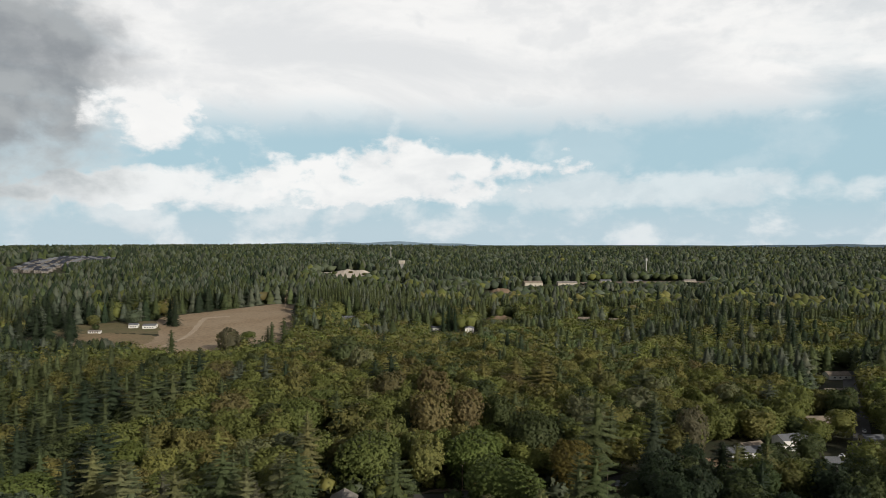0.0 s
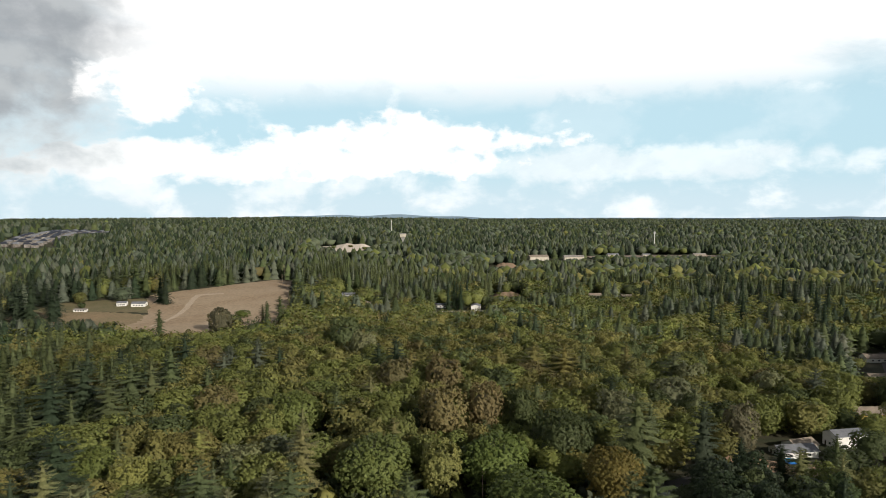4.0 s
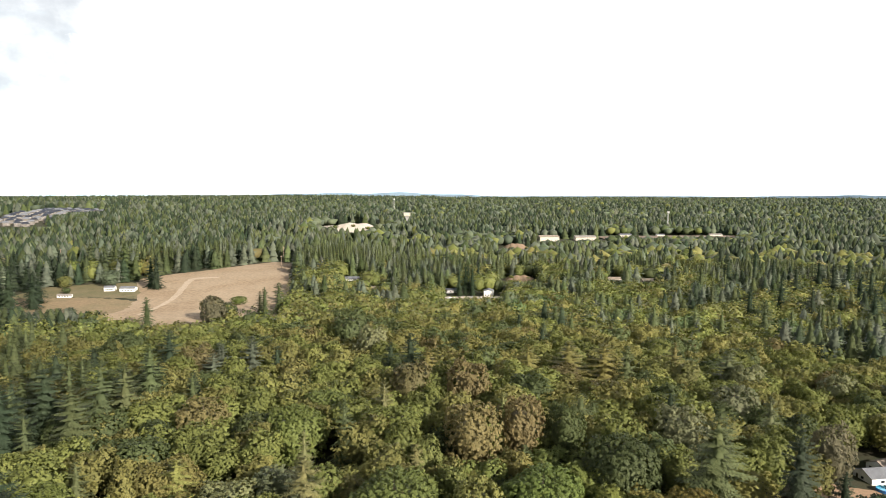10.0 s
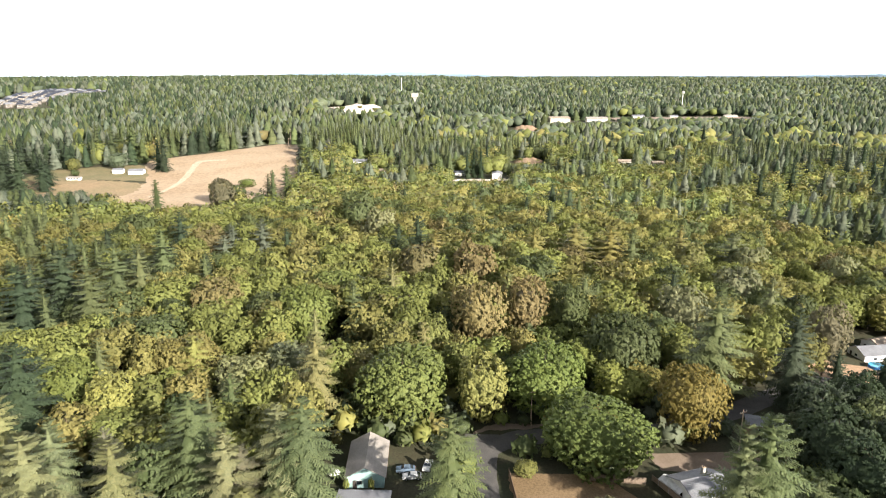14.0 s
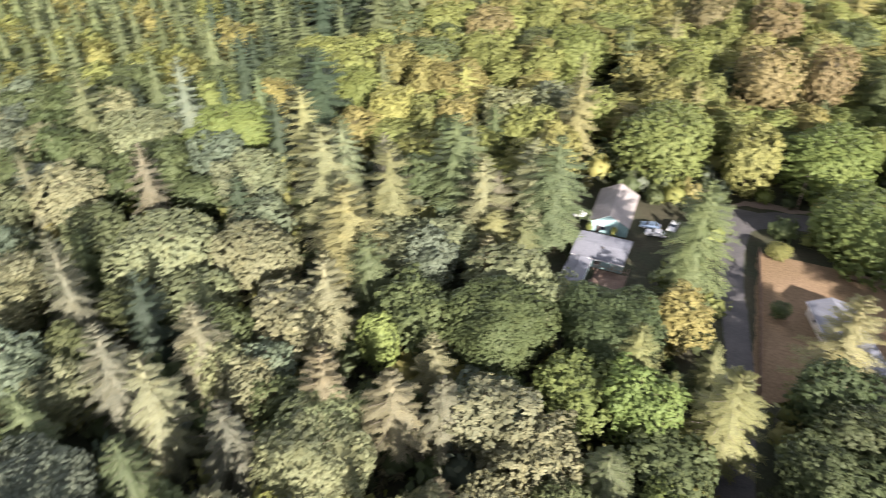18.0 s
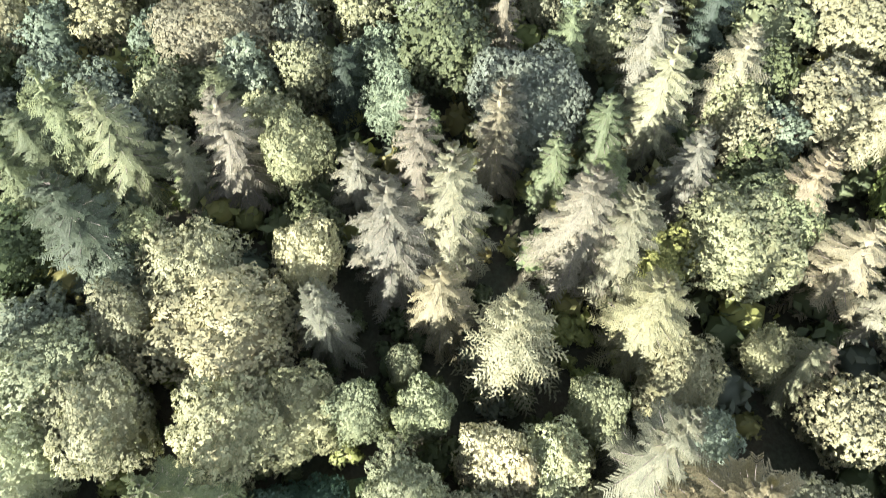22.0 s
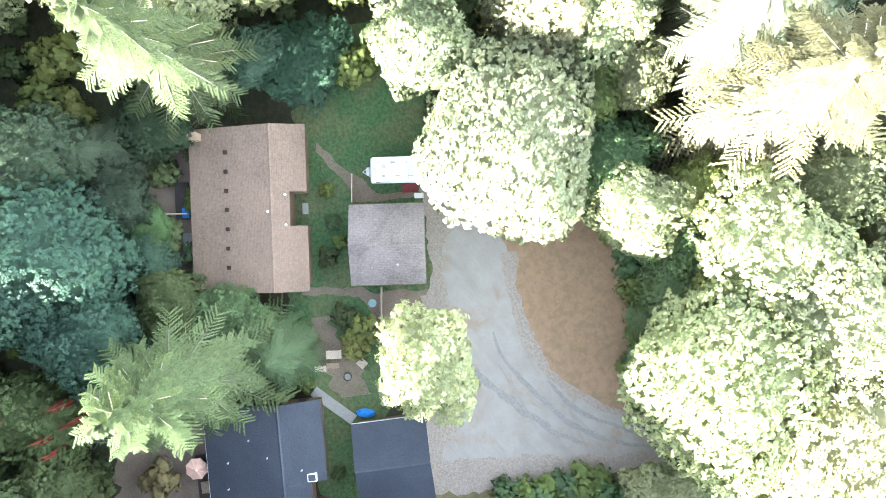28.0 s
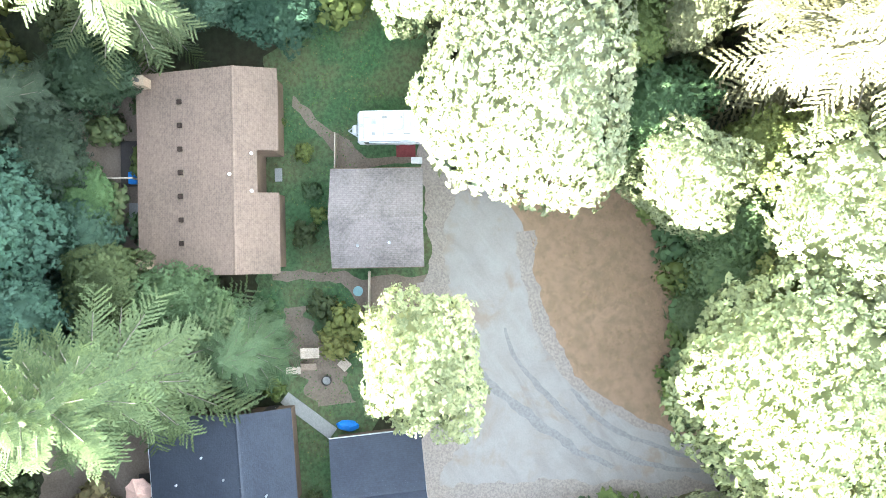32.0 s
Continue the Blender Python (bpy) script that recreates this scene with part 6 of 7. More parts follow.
def tufts(name, count, x0, x1, y0, y1, poly_xy, colours, size, label):
    """Loose grass blades standing on the ground."""
    x, y = rng.uniform(x0, x1, count), rng.uniform(y0, y1, count)
    clump_n = np.array([noise.noise((a * 0.5, b * 0.5, 7.0)) for a, b in zip(x, y)])
    ok = inside(poly_xy, x, y) & (clump_n > rng.uniform(-0.5, 0.3, count))
    x, y = x[ok], y[ok]
    a = rng.random(len(x)) * math.tau
    s = size * rng.uniform(0.5, 1.4, len(x))
    z = ground_z(x, y) + 0.08
    c = np.stack([x, y, z], 1)
    d = np.stack([np.cos(a), np.sin(a), 0 * a], 1)
    up = np.array([0, 0, 1.0])
    v = np.stack([c - d * s[:, None] * 0.35, c + d * s[:, None] * 0.35, c + np.cross(d, up) * s[:, None] * 0.7 + up * s[:, None] * 0.6], 1).reshape(-1, 3)
    f = np.arange(len(v)).reshape(-1, 3)
    e = np.cross(v[1::3] - v[::3], v[2::3] - v[::3])[:, 2] < 0
    f[e] = f[e][:, ::-1]
    col = np.array(colours)[rng.integers(0, len(colours), len(x))]
    col = np.concatenate([col, np.ones((len(x), 1))], 1).repeat(3, 0)
    nn = np.cross(v[f[:, 1]] - v[f[:, 0]], v[f[:, 2]] - v[f[:, 0]])
    nn = unit(unit(nn) * 0.35 + np.array([0, 0, 1.0])).repeat(3, 0)
    tagged(new(name, tri_mesh(name, v, f, LEAF_MASS, nn, col)), label, "grass", kind="stuff")


STRAW = [(0.30, 0.20, 0.13), (0.22, 0.14, 0.09), (0.36, 0.26, 0.17), (0.20, 0.17, 0.09)]
WEEDS = [(0.07, 0.13, 0.04), (0.10, 0.17, 0.05), (0.05, 0.10, 0.035), (0.16, 0.15, 0.07)]
tufts("dry_tufts", 14000, -3, 21, 4, 17.5, [(0, 5.2), (7, 5.8), (13, 8), (18, 14), (19.5, 17), (5, 16.6), (-2, 14)], STRAW, 0.11, "dry brown grass tufts")
tufts("weeds", 8000, -20, 26, -17.5, -3, [(-20, -13.5), (-8, -15), (2, -17), (13, -17), (26, -16), (26, -12), (12, -9.5), (6, -10), (-4.5, -10.4), (-7, -7), (-20, -2.5)], WEEDS, 0.15, "green weeds and grass tufts of the lawn")


# ---- buildings ----
def slope(bm, a, b, c, d, courses, step=0.018, thick=0.10):
    """Roof plane from the eave line a-b to the ridge line d-c, laid in overlapping courses."""
    a, b, c, d = (Vector(p) for p in (a, b, c, d))
    n = (b - a).cross(d - a).normalized()
    if n.z < 0:
        n = -n
    rows = []
    for i in range(courses):
        for k, up in ((i, step), (i + 1, 0.0)):
            rows.append((bm.verts.new(a.lerp(d, k / courses) + n * up), bm.verts.new(b.lerp(c, k / courses) + n * up)))
    for p, q in zip(rows, rows[1:]):
        bm.faces.new((p[0], p[1], q[1], q[0]))
    foot = (bm.verts.new(a - n * thick), bm.verts.new(b - n * thick))
    head = (bm.verts.new(d - n * thick), bm.verts.new(c - n * thick))
    for p, q in ((foot, rows[0]), (rows[-1], head), (head, foot)):
        bm.faces.new((p[0], p[1], q[1], q[0]))
    for k in (0, 1):
        bm.faces.new([foot[k], *[r[k] for r in rows], head[k]])
    return bm


def window(parent, x, y, z, w, h, axis, side):
    """A framed window on a wall face; axis: the wall runs along x or y; side: which way it faces."""
    d = 0.05 * side
    if axis == "x":
        fr = boxed(x - w / 2, x + w / 2, y, y + d, z, z + h)
        gl = boxed(x - w / 2 + 0.08, x + w / 2 - 0.08, y + d * 0.7, y + d * 1.15, z + 0.08, z + h - 0.08)
    else:
        fr = boxed(x, x + d, y - w / 2, y + w / 2, z, z + h)
        gl = boxed(x + d * 0.7, x + d * 1.15, y - w / 2 + 0.08, y + w / 2 - 0.08, z + 0.08, z + h - 0.08)
    o = part("window", fr, TRIM, parent)
    part("pane", gl, GLASS, o)


def gable_house(name, label, x, y, ang, length, w0, w1, eave0, eave1, ridge, wall_mat, roof_mat, courses=30, over=0.45, windows=(2, 1), door=True, notch=None, z=None):
    """Ridge along local x, from -length/2 to length/2; w0, w1: run of the slopes towards -y and +y to their eaves."""
    base = gz(x, y) if z is None else z
    ob = empty(name, pose(x, y, base, 0, 0, ang), label, "house" if "garage" not in name else "garage")
    hx = length / 2 - over
    y0, y1 = -(w0 - over), w1 - over
    s0, s1 = (ridge - eave0) / w0, (ridge - eave1) / w1
    top0, top1 = ridge - s0 * (w0 - over) - 0.12, ridge - s1 * (w1 - over) - 0.12
    th = 0.16
    part("wall", boxed(-hx, hx, y0, y0 + th, -0.3, top0), wall_mat, ob)
    if notch:
        na, nb, nd = notch
        part("wall", boxed(-hx, na, y1 - th, y1, -0.3, top1), wall_mat, ob)
        part("wall", boxed(nb, hx, y1 - th, y1, -0.3, top1), wall_mat, ob)
        part("wall", boxed(na, nb, y1 - nd - th, y1 - nd, -0.3, ridge - s1 * (w1 - over - nd) - 0.15), wall_mat, ob)
        for q in (na - th, nb):
            part("wall", boxed(q, q + th, y1 - nd, y1 - th - 0.003, -0.3, top1), wall_mat, ob)
    else:
        part("wall", boxed(-hx, hx, y1 - th, y1, -0.3, top1), wall_mat, ob)
    for sx in (-1, 1):
        bm = bmesh.new()
        xa, xb = sx * hx, sx * (hx - th)
        prof = [(y0 + th + 0.003, -0.3), (y1 - th - 0.003, -0.3), (y1 - th - 0.003, ridge - s1 * (y1 - th) - 0.14), (0, ridge - 0.14), (y0 + th + 0.003, ridge + s0 * (y0 + th) - 0.14)]
        f1 = [bm.verts.new((xa, p, q)) for p, q in prof]
        f2 = [bm.verts.new((xb, p, q)) for p, q in prof]
        bm.faces.new(f1), bm.faces.new(f2[::-1])
        for i in range(5):
            bm.faces.new((f1[i], f1[(i + 1) % 5], f2[(i + 1) % 5], f2[i]))
        part("gable_wall", bm, wall_mat, ob)
    hl = length / 2
    part("roof_slope", slope(bmesh.new(), (-hl, -w0, eave0), (hl, -w0, eave0), (hl, -0.002, ridge), (-hl, -0.002, ridge), courses), roof_mat, ob)
    n1 = max(4, int(courses * w1 / max(w0, w1)))
    if notch:
        na, nb, nd = notch
        for p, q, far in ((-hl, na - 0.002, 0), (nb + 0.002, hl, 0), (na, nb, nd)):
            e = w1 - far
            part("roof_slope", slope(bmesh.new(), (q, e, ridge - s1 * e), (p, e, ridge - s1 * e), (p, 0.002, ridge), (q, 0.002, ridge), max(3, int(n1 * e / w1))), roof_mat, ob)
    else:
        part("roof_slope", slope(bmesh.new(), (hl, w1, eave1), (-hl, w1, eave1), (-hl, 0.002, ridge), (hl, 0.002, ridge), n1), roof_mat, ob)
    cap = bmesh.new()
    k = max(6, int(length / 0.9))
    prev = None
    for i in range(2 * k):
        q = -hl + length * ((i + 1) // 2) / k
        up = 0.05 if i % 2 == 0 else 0.03
        row = [cap.verts.new((q, y_, ridge + up - abs(y_) * sl - (0.02 if y_ else 0))) for y_, sl in ((-0.17, s0), (0, 0), (0.17, s1))]
        if prev:
            for m_ in (0, 1):
                cap.faces.new((prev[m_], row[m_], row[m_ + 1], prev[m_ + 1]))
        prev = row
    part("ridge_cap", cap, roof_mat, ob)
    for sgn, w, e in ((-1, w0, eave0), (1, w1, eave1)):
        if notch and sgn > 0:
            continue
        part("gutter", boxed(-hl, hl, sgn * w, sgn * (w + 0.06), e - 0.14, e - 0.01), TRIM if roof_mat in (DARK_SHINGLE, SLATE_SHINGLE) else BROWN_WALL, ob)
    for i in range(windows[0]):
        px = -hx + (i + 1) * 2 * hx / (windows[0] + 1)
        window(ob, px, y0, 0.95, 1.4, 1.05, "x", -1)
        if not notch:
            window(ob, px, y1, 0.95, 1.4, 1.05, "x", 1)
    for i in range(windows[1]):
        py = y0 + (i + 1) * (y1 - y0) / (windows[1] + 1)
        for sgn in (-1, 1):
            window(ob, sgn * hx, py, 0.95, 1.3, 1.05, "y", sgn)
    if door:
        d = part("door", boxed(-hx - 0.05, -hx, y1 - 2.2, y1 - 1.3, 0.0, 2.03), DARK_TRIM, ob)
        part("handle", boxed(-hx - 0.09, -hx - 0.05, y1 - 1.45, y1 - 1.39, 0.95, 1.08), GALV, d)
    return ob


def chimney(parent, x, y, z0, z1, mat=BRICK):
    c = part("chimney", boxed(x - 0.35, x + 0.35, y - 0.45, y + 0.45, z0, z1, 0.015), mat, parent)
    part("chimney_cap", boxed(x - 0.39, x + 0.39, y - 0.49, y + 0.49, z1, z1 + 0.09, 0.01), BRICK, c)
    fl = bmesh.new()
    rod(fl, (x, y, z1 + 0.09), (x, y, z1 + 0.36), 0.16, 0.16, 10)
    part("flue", fl, DARK_TRIM, c)


def vent(parent, x, y, z, mat=GALV, r=0.14):
    bm = rod(bmesh.new(), (x, y, z - 0.15), (x, y, z + 0.22), r, r, 8)
    rod(bm, (x, y, z + 0.22), (x, y, z + 0.30), r * 1.5, r * 0.8, 8)
    part("roof_vent", bm, mat, parent)


VENT_BROWN = material("vent_brown", (0.035, 0.024, 0.019), 0.85, spec=0.1)


def box_vent(parent, x, y, z):
    part("roof_vent", boxed(x - 0.19, x + 0.19, y - 0.19, y + 0.19, z - 0.06, z + 0.17, 0.03), VENT_BROWN, parent)


# the brown house: ridge runs north to south
A_H = -5.9
house = gable_house("brown_house", "low house with a long brown shingle roof and two chimneys", -6.3, -17.2, A_H, 16.1, 8.5, 3.2, 2.5, 3.75, 4.9, BROWN_WALL, BROWN_SHINGLE, 58, windows=(4, 1), notch=(-1.6, 1.7, 1.55))
for cx in (-7.2, 7.2):
    chimney(house, cx, -7.6, 1.5, 4.25)
for i in range(7):
    box_vent(house, -5.6 + i * 1.86, -4.6, 3.62)
for px, py in ((-1.3, 1.3), (1.6, 1.3), (0.3, -0.3)):
    vent(house, px, py, 4.9 - 0.36 * py if py > 0 else 4.8, TRIM, 0.1)
step = tagged(part("porch_step", boxed(-0.55, 0.55, -0.3, 0.3, 0, 0.18, 0.02), CONCRETE), "grey concrete step at the porch of the brown house", "step")
step.matrix_world = pose(-6.15, -14.95, 0.03, 0, 0, A_H)

garage = gable_house("grey_garage", "detached garage with a grey-brown shingle roof", -1.45, -6.9, 84.1, 7.4, 3.95, 3.95, 2.6, 2.6, 4.05, BROWN_WALL, GREY_SHINGLE, 26, 0.35, (1, 0), False)
for px, py in ((-1.5, -2.2), (1.0, -2.0)):
    vent(garage, px, py, 3.25, GALV, 0.09)
gd = part("garage_door", boxed(3.35, 3.40, -2.6, 2.6, 0, 2.1), TRIM, garage)
for i in range(4):
    part("door_panel", boxed(3.40, 3.42, -2.5, 2.5, 0.06 + i * 0.51, 0.53 + i * 0.51), TRIM, gd)

dark = gable_house("dark_house", "house with a blue-black shingle roof", 21.0, -19.8, -2.6, 17.0, 7.9, 4.0, 2.55, 3.3, 4.6, BROWN_WALL, DARK_SHINGLE, 54, windows=(4, 1), notch=(-0.6, 2.2, 1.5))
for px, py in ((-5.2, -3.2), (-3.0, -5.6), (-0.4, -5.8), (0.5, -3.4), (-2.0, 1.8), (-3.5, -1.4)):
    vent(dark, px, py, 4.6 - 0.26 * abs(py), GALV, 0.07)
sky_w = part("skylight", boxed(-1.5, -0.7, 2.2, 3.1, 3.62, 3.95), TRIM, dark)
part("pane", boxed(-1.4, -0.8, 2.3, 3.0, 3.955, 3.97), GLASS, sky_w)
dgar = gable_house("dark_garage", "detached garage with a blue-black shingle roof", 20.1, -9.2, 90.0, 7.4, 4.5, 4.4, 2.6, 2.6, 4.0, BROWN_WALL, DARK_SHINGLE, 28, 0.35, (1, 0), False)
part("garage_door", boxed(3.36, 3.41, -2.6, 2.6, 0, 2.1), TRIM, dgar)

# houses along the lane ahead
pale = gable_house("pale_house", "house with a pale weathered shingle roof and a teal gable", -21.3, 141.5, 93, 15.5, 4.6, 4.6, 2.9, 2.9, 5.4, TEAL_WALL, PALE_SHINGLE, 22, 0.5, (3, 2))
annex = gable_house("grey_annex", "low wing with a grey roof and a timber deck", -20.2, 124.8, 0, 11.4, 4.6, 4.6, 2.5, 2.9, 3.3, TEAL_WALL, SLATE_SHINGLE, 18, 0.4, (1, 1), False)
vent(annex, 0.3, -1.0, 3.2, DARK_TRIM, 0.22)
wing = gable_house("grey_annex", "narrow side wing with a grey roof", -23.4, 115.0, 90, 9.6, 2.3, 2.3, 2.5, 2.5, 2.9, TEAL_WALL, SLATE_SHINGLE, 8, 0.3, (1, 0), False)
gable_house("slate_house", "house with a bluish grey shingle roof", 27.4, 114.5, -72, 20.5, 4.2, 4.2, 2.7, 2.7, 4.1, CREAM_WALL, SLATE_SHINGLE, 20, 0.45, (4, 1))
cot = gable_house("grey_cottage", "cottage with a dark grey hipped roof", 51.6, 133.8, 20, 10.5, 5.0, 5.0, 2.8, 2.8, 4.6, WHITE_WALL, SLATE_SHINGLE, 20, 0.45, (2, 1))
chimney(cot, 2.0, 1.8, 3.2, 5.4, CONCRETE)
shed = gable_house("garden_shed", "small grey shed in the fenced yard", 36.0, 109.0, -70, 5.0, 1.8, 1.8, 2.0, 2.0, 2.6, WOOD, SLATE_SHINGLE, 8, 0.25, (0, 0), True)
gable_house("flat_shed", "long low shed with a grey roof", 77.5, 161.0, -18, 11, 2.8, 2.8, 2.9, 2.9, 3.3, BROWN_WALL, SLATE_SHINGLE, 8, 0.3, (2, 0), False)
# houses in the valley to the east
for nm, lb, hx_, hy_, an, ln, w, wh, rm, wm in (
        ("grey_bungalow", "bungalow with a pale grey roof", 145, 230, 10, 17, 4.6, 2.7, SLATE_SHINGLE, WHITE_WALL), ("white_house", "two storey white house with a dark roof", 172, 242, 12, 15, 4.6, 5.2, SLATE_SHINGLE, WHITE_WALL),
        ("green_house", "low house with a mossy grey roof", 151, 237, 20, 12, 4.6, 2.8, TAN_SHINGLE, WHITE_WALL), ("tan_bungalow", "bungalow with a tan roof and cream walls", 170, 196, -12, 15, 4.8, 2.8, TAN_SHINGLE, CREAM_WALL),
        ("dark_bungalow", "bungalow with a wide dark roof", 181, 214, -5, 17, 5.6, 2.8, SLATE_SHINGLE, BROWN_WALL), ("blue_house", "blue-grey two storey house", 190, 203, -25, 10, 4.4, 4.8, SLATE_SHINGLE, BLUE_WALL),
        ("yellow_house", "yellow house with a wide shaded roof", 206, 281, 0, 17, 5.6, 3.0, TAN_SHINGLE, YELLOW_WALL), ("dark_roof_house", "house with a dark roof among firs", 216, 248, -8, 15, 5.2, 2.9, SLATE_SHINGLE, CREAM_WALL),
        ("far_bungalow", "bungalow with a green-grey roof", 251, 349, 5, 15, 5, 2.9, TAN_SHINGLE, CREAM_WALL), ("far_bungalow", "bungalow with a pale brown roof", 281, 403, 0, 16, 5, 2.9, TAN_SHINGLE, WHITE_WALL)):
    gable_house(nm, lb, hx_, hy_, an, ln, w, w, wh, wh, wh + 0.42 * w, wm, rm, 10, 0.4, (3, 1), True)
# homesteads farther out
for nm, lb, hx_, hy_, an, ln, w, wh, rm, wm in (
        ("long_white_house", "long white single storey house", -7, 641, 3, 20, 4.5, 2.8, SLATE_SHINGLE, WHITE_WALL), ("gabled_white_house", "white house with a steep dark gable", 30, 624, 85, 13, 4.6, 4.6, SLATE_SHINGLE, WHITE_WALL),
        ("white_house", "white house with dormers among firs", -100, 647, 4, 19, 5.5, 3.4, SLATE_SHINGLE, WHITE_WALL), ("tan_house", "small tan house at the wood's edge", -72, 619, 20, 11, 4.2, 2.9, TAN_SHINGLE, CREAM_WALL),
        ("brick_house", "low house with a reddish roof", 166, 723, 0, 17, 5, 2.9, TAN_SHINGLE, CREAM_WALL), ("brick_house", "low house with a tan roof", 198, 711, 10, 15, 5, 2.9, TAN_SHINGLE, BROWN_WALL),
        ("white_barn", "white farm barn by the hay field", -300, 590, 10, 9, 4, 3.2, SLATE_SHINGLE, WHITE_WALL), ("farmhouse", "white farmhouse with a pale roof", -283, 588, 5, 13, 4.5, 3.0, SLATE_SHINGLE, WHITE_WALL), ("long_shed", "long low white shed by the field", -324, 562, 3, 12, 2.5, 2.2, PALE_SHINGLE, WHITE_WALL),
        ("commercial_hall", "large white hall with a pale roof", 147, 1100, 8, 32, 10, 7, TAN_SHINGLE, CREAM_WALL), ("commercial_hall", "long low white hall", 208, 1115, 4, 34, 8, 5, PALE_SHINGLE, CREAM_WALL),
        ("site_hall", "low white commercial building", 345, 1172, 0, 14, 5, 3.4, SLATE_SHINGLE, CREAM_WALL), ("site_hall", "low white commercial building", 440, 1178, 3, 22, 5, 3.4, PALE_SHINGLE, CREAM_WALL), ("site_hall", "low pale commercial building", 285, 1165, 2, 20, 6, 4, SLATE_SHINGLE, CREAM_WALL)):
    gable_house(nm, lb, hx_, hy_, an, ln, w, w, wh, wh, wh + 0.35 * min(w, 7), wm, rm, 6, 0.4, (4, 1), True)


# ---- things round the homestead ----
def cyl(r, z0, z1, sides=16, x=0, y=0, r1=None):
    return rod(bmesh.new(), (x, y, z0), (x, y, z1), r, r if r1 is None else r1, sides)


WORN_ROOF = material("worn_roof", (0.34, 0.34, 0.34), 0.8, vary=0.4)


def trailer():
    t = empty("travel_trailer", pose(-8.55, -4.5, 0.03, 0, 0, 83.8), "white travel trailer with roof vents parked on the dirt path", "trailer")
    bm = bmesh.new()
    prof = [(-3.2, 0.75), (-3.2, 1.9), (-2.9, 2.75), (-2.5, 2.92), (2.9, 2.92), (3.2, 2.7), (3.2, 0.75), (2.6, 0.55), (-2.6, 0.55)]
    a = [bm.verts.new((x, -1.2, z)) for x, z in prof]
    b = [bm.verts.new((x, 1.2, z)) for x, z in prof]
    bm.faces.new(a), bm.faces.new(b[::-1])
    for i in range(len(prof)):
        j = (i + 1) % len(prof)
        bm.faces.new((a[i], a[j], b[j], b[i]))
    bmesh.ops.bevel(bm, geom=bm.edges[:], offset=0.05, segments=2, affect="EDGES")
    part("body", bm, RV_SKIN, t)
    part("air_conditioner", boxed(-0.4, 0.5, -0.38, 0.38, 2.92, 3.2, 0.06), TRIM, t)
    for x, y in ((-1.8, 0.3), (1.6, -0.2), (2.3, 0.5)):
        v = part("roof_vent", boxed(x - 0.22, x + 0.22, y - 0.22, y + 0.22, 2.92, 3.03, 0.02), TRIM, t)
        part("lid", boxed(x - 0.19, x + 0.19, y - 0.19, y + 0.19, 3.03, 3.06, 0.01), GALV, v)
    for i in range(13):
        x, y = -2.7 + i * 0.45, 0.75 * math.sin(i * 2.1)
        w, d = 0.16 + 0.12 * math.sin(i * 1.7), 0.07 + 0.05 * math.cos(i * 2.9)
        part("roof_patch", boxed(x - w, x + w, y - d, y + d, 2.922, 2.94), WORN_ROOF if i % 3 else GALV, t, "grey sealant patch")
    for i in range(4):
        part("roof_seam", boxed(-2.6 + i * 1.6, -2.57 + i * 1.6, -1.05, 1.05, 2.921, 2.932), WORN_ROOF, t)
    part("awning", rod(bmesh.new(), (-2.2, -1.28, 2.6), (2.6, -1.28, 2.6), 0.08, 0.08, 8), GALV, t, "rolled awning")
    for x, w in ((-2.2, 0.9), (-0.4, 1.2), (1.9, 0.8)):
        for s in (-1, 1):
            o = part("window", boxed(x - w / 2, x + w / 2, s * 1.2, s * 1.22, 1.5, 2.15), DARK_TRIM, t)
            part("pane", boxed(x - w / 2 + 0.06, x + w / 2 - 0.06, s * 1.22, s * 1.23, 1.56, 2.09), GLASS, o)
    part("door", boxed(0.55, 1.15, -1.235, -1.2, 0.7, 2.3), TRIM, t)
    for x in (-0.1, 0.75):
        for s in (-1, 1):
            w = part("wheel", rod(bmesh.new(), (x, s * 0.95, 0.34), (x, s * 1.17, 0.34), 0.34, 0.34, 16), RUBBER, t)
            part("rim", rod(bmesh.new(), (x, s * 1.17, 0.34), (x, s * 1.185, 0.34), 0.2, 0.2, 12), GALV, w)
    hb = bmesh.new()
    rod(hb, (-3.2, -0.6, 0.6), (-4.15, 0, 0.55), 0.05, 0.05)
    rod(hb, (-3.2, 0.6, 0.6), (-4.15, 0, 0.55), 0.05, 0.05)
    rod(hb, (-4.1, 0, 0.03), (-4.1, 0, 0.7), 0.04, 0.04)
    part("hitch", hb, GALV, t)
    part("gas_cover", boxed(-3.75, -3.3, -0.4, 0.4, 0.62, 1.15, 0.1), TRIM, t, "white gas bottle cover")


def table(name, x, y, ang, l, w, h, mat, label, benches=False):
    t = empty(name, pose(x, y, 0.03, 0, 0, ang), label, "table" if "table" in name else "bench")
    n = max(3, int(w / 0.16))
    for i in range(n):
        y0 = -w / 2 + i * w / n
        part("plank", boxed(-l / 2, l / 2, y0, y0 + w / n - 0.012, h - 0.045, h, 0.006), mat, t)
    for sx in (-1, 1):
        for sy in (-1, 1):
            part("leg", boxed(sx * (l / 2 - 0.15) - 0.04, sx * (l / 2 - 0.15) + 0.04, sy * (w / 2 - 0.1) - 0.04, sy * (w / 2 - 0.1) + 0.04, 0, h - 0.045), mat, t)
    return t


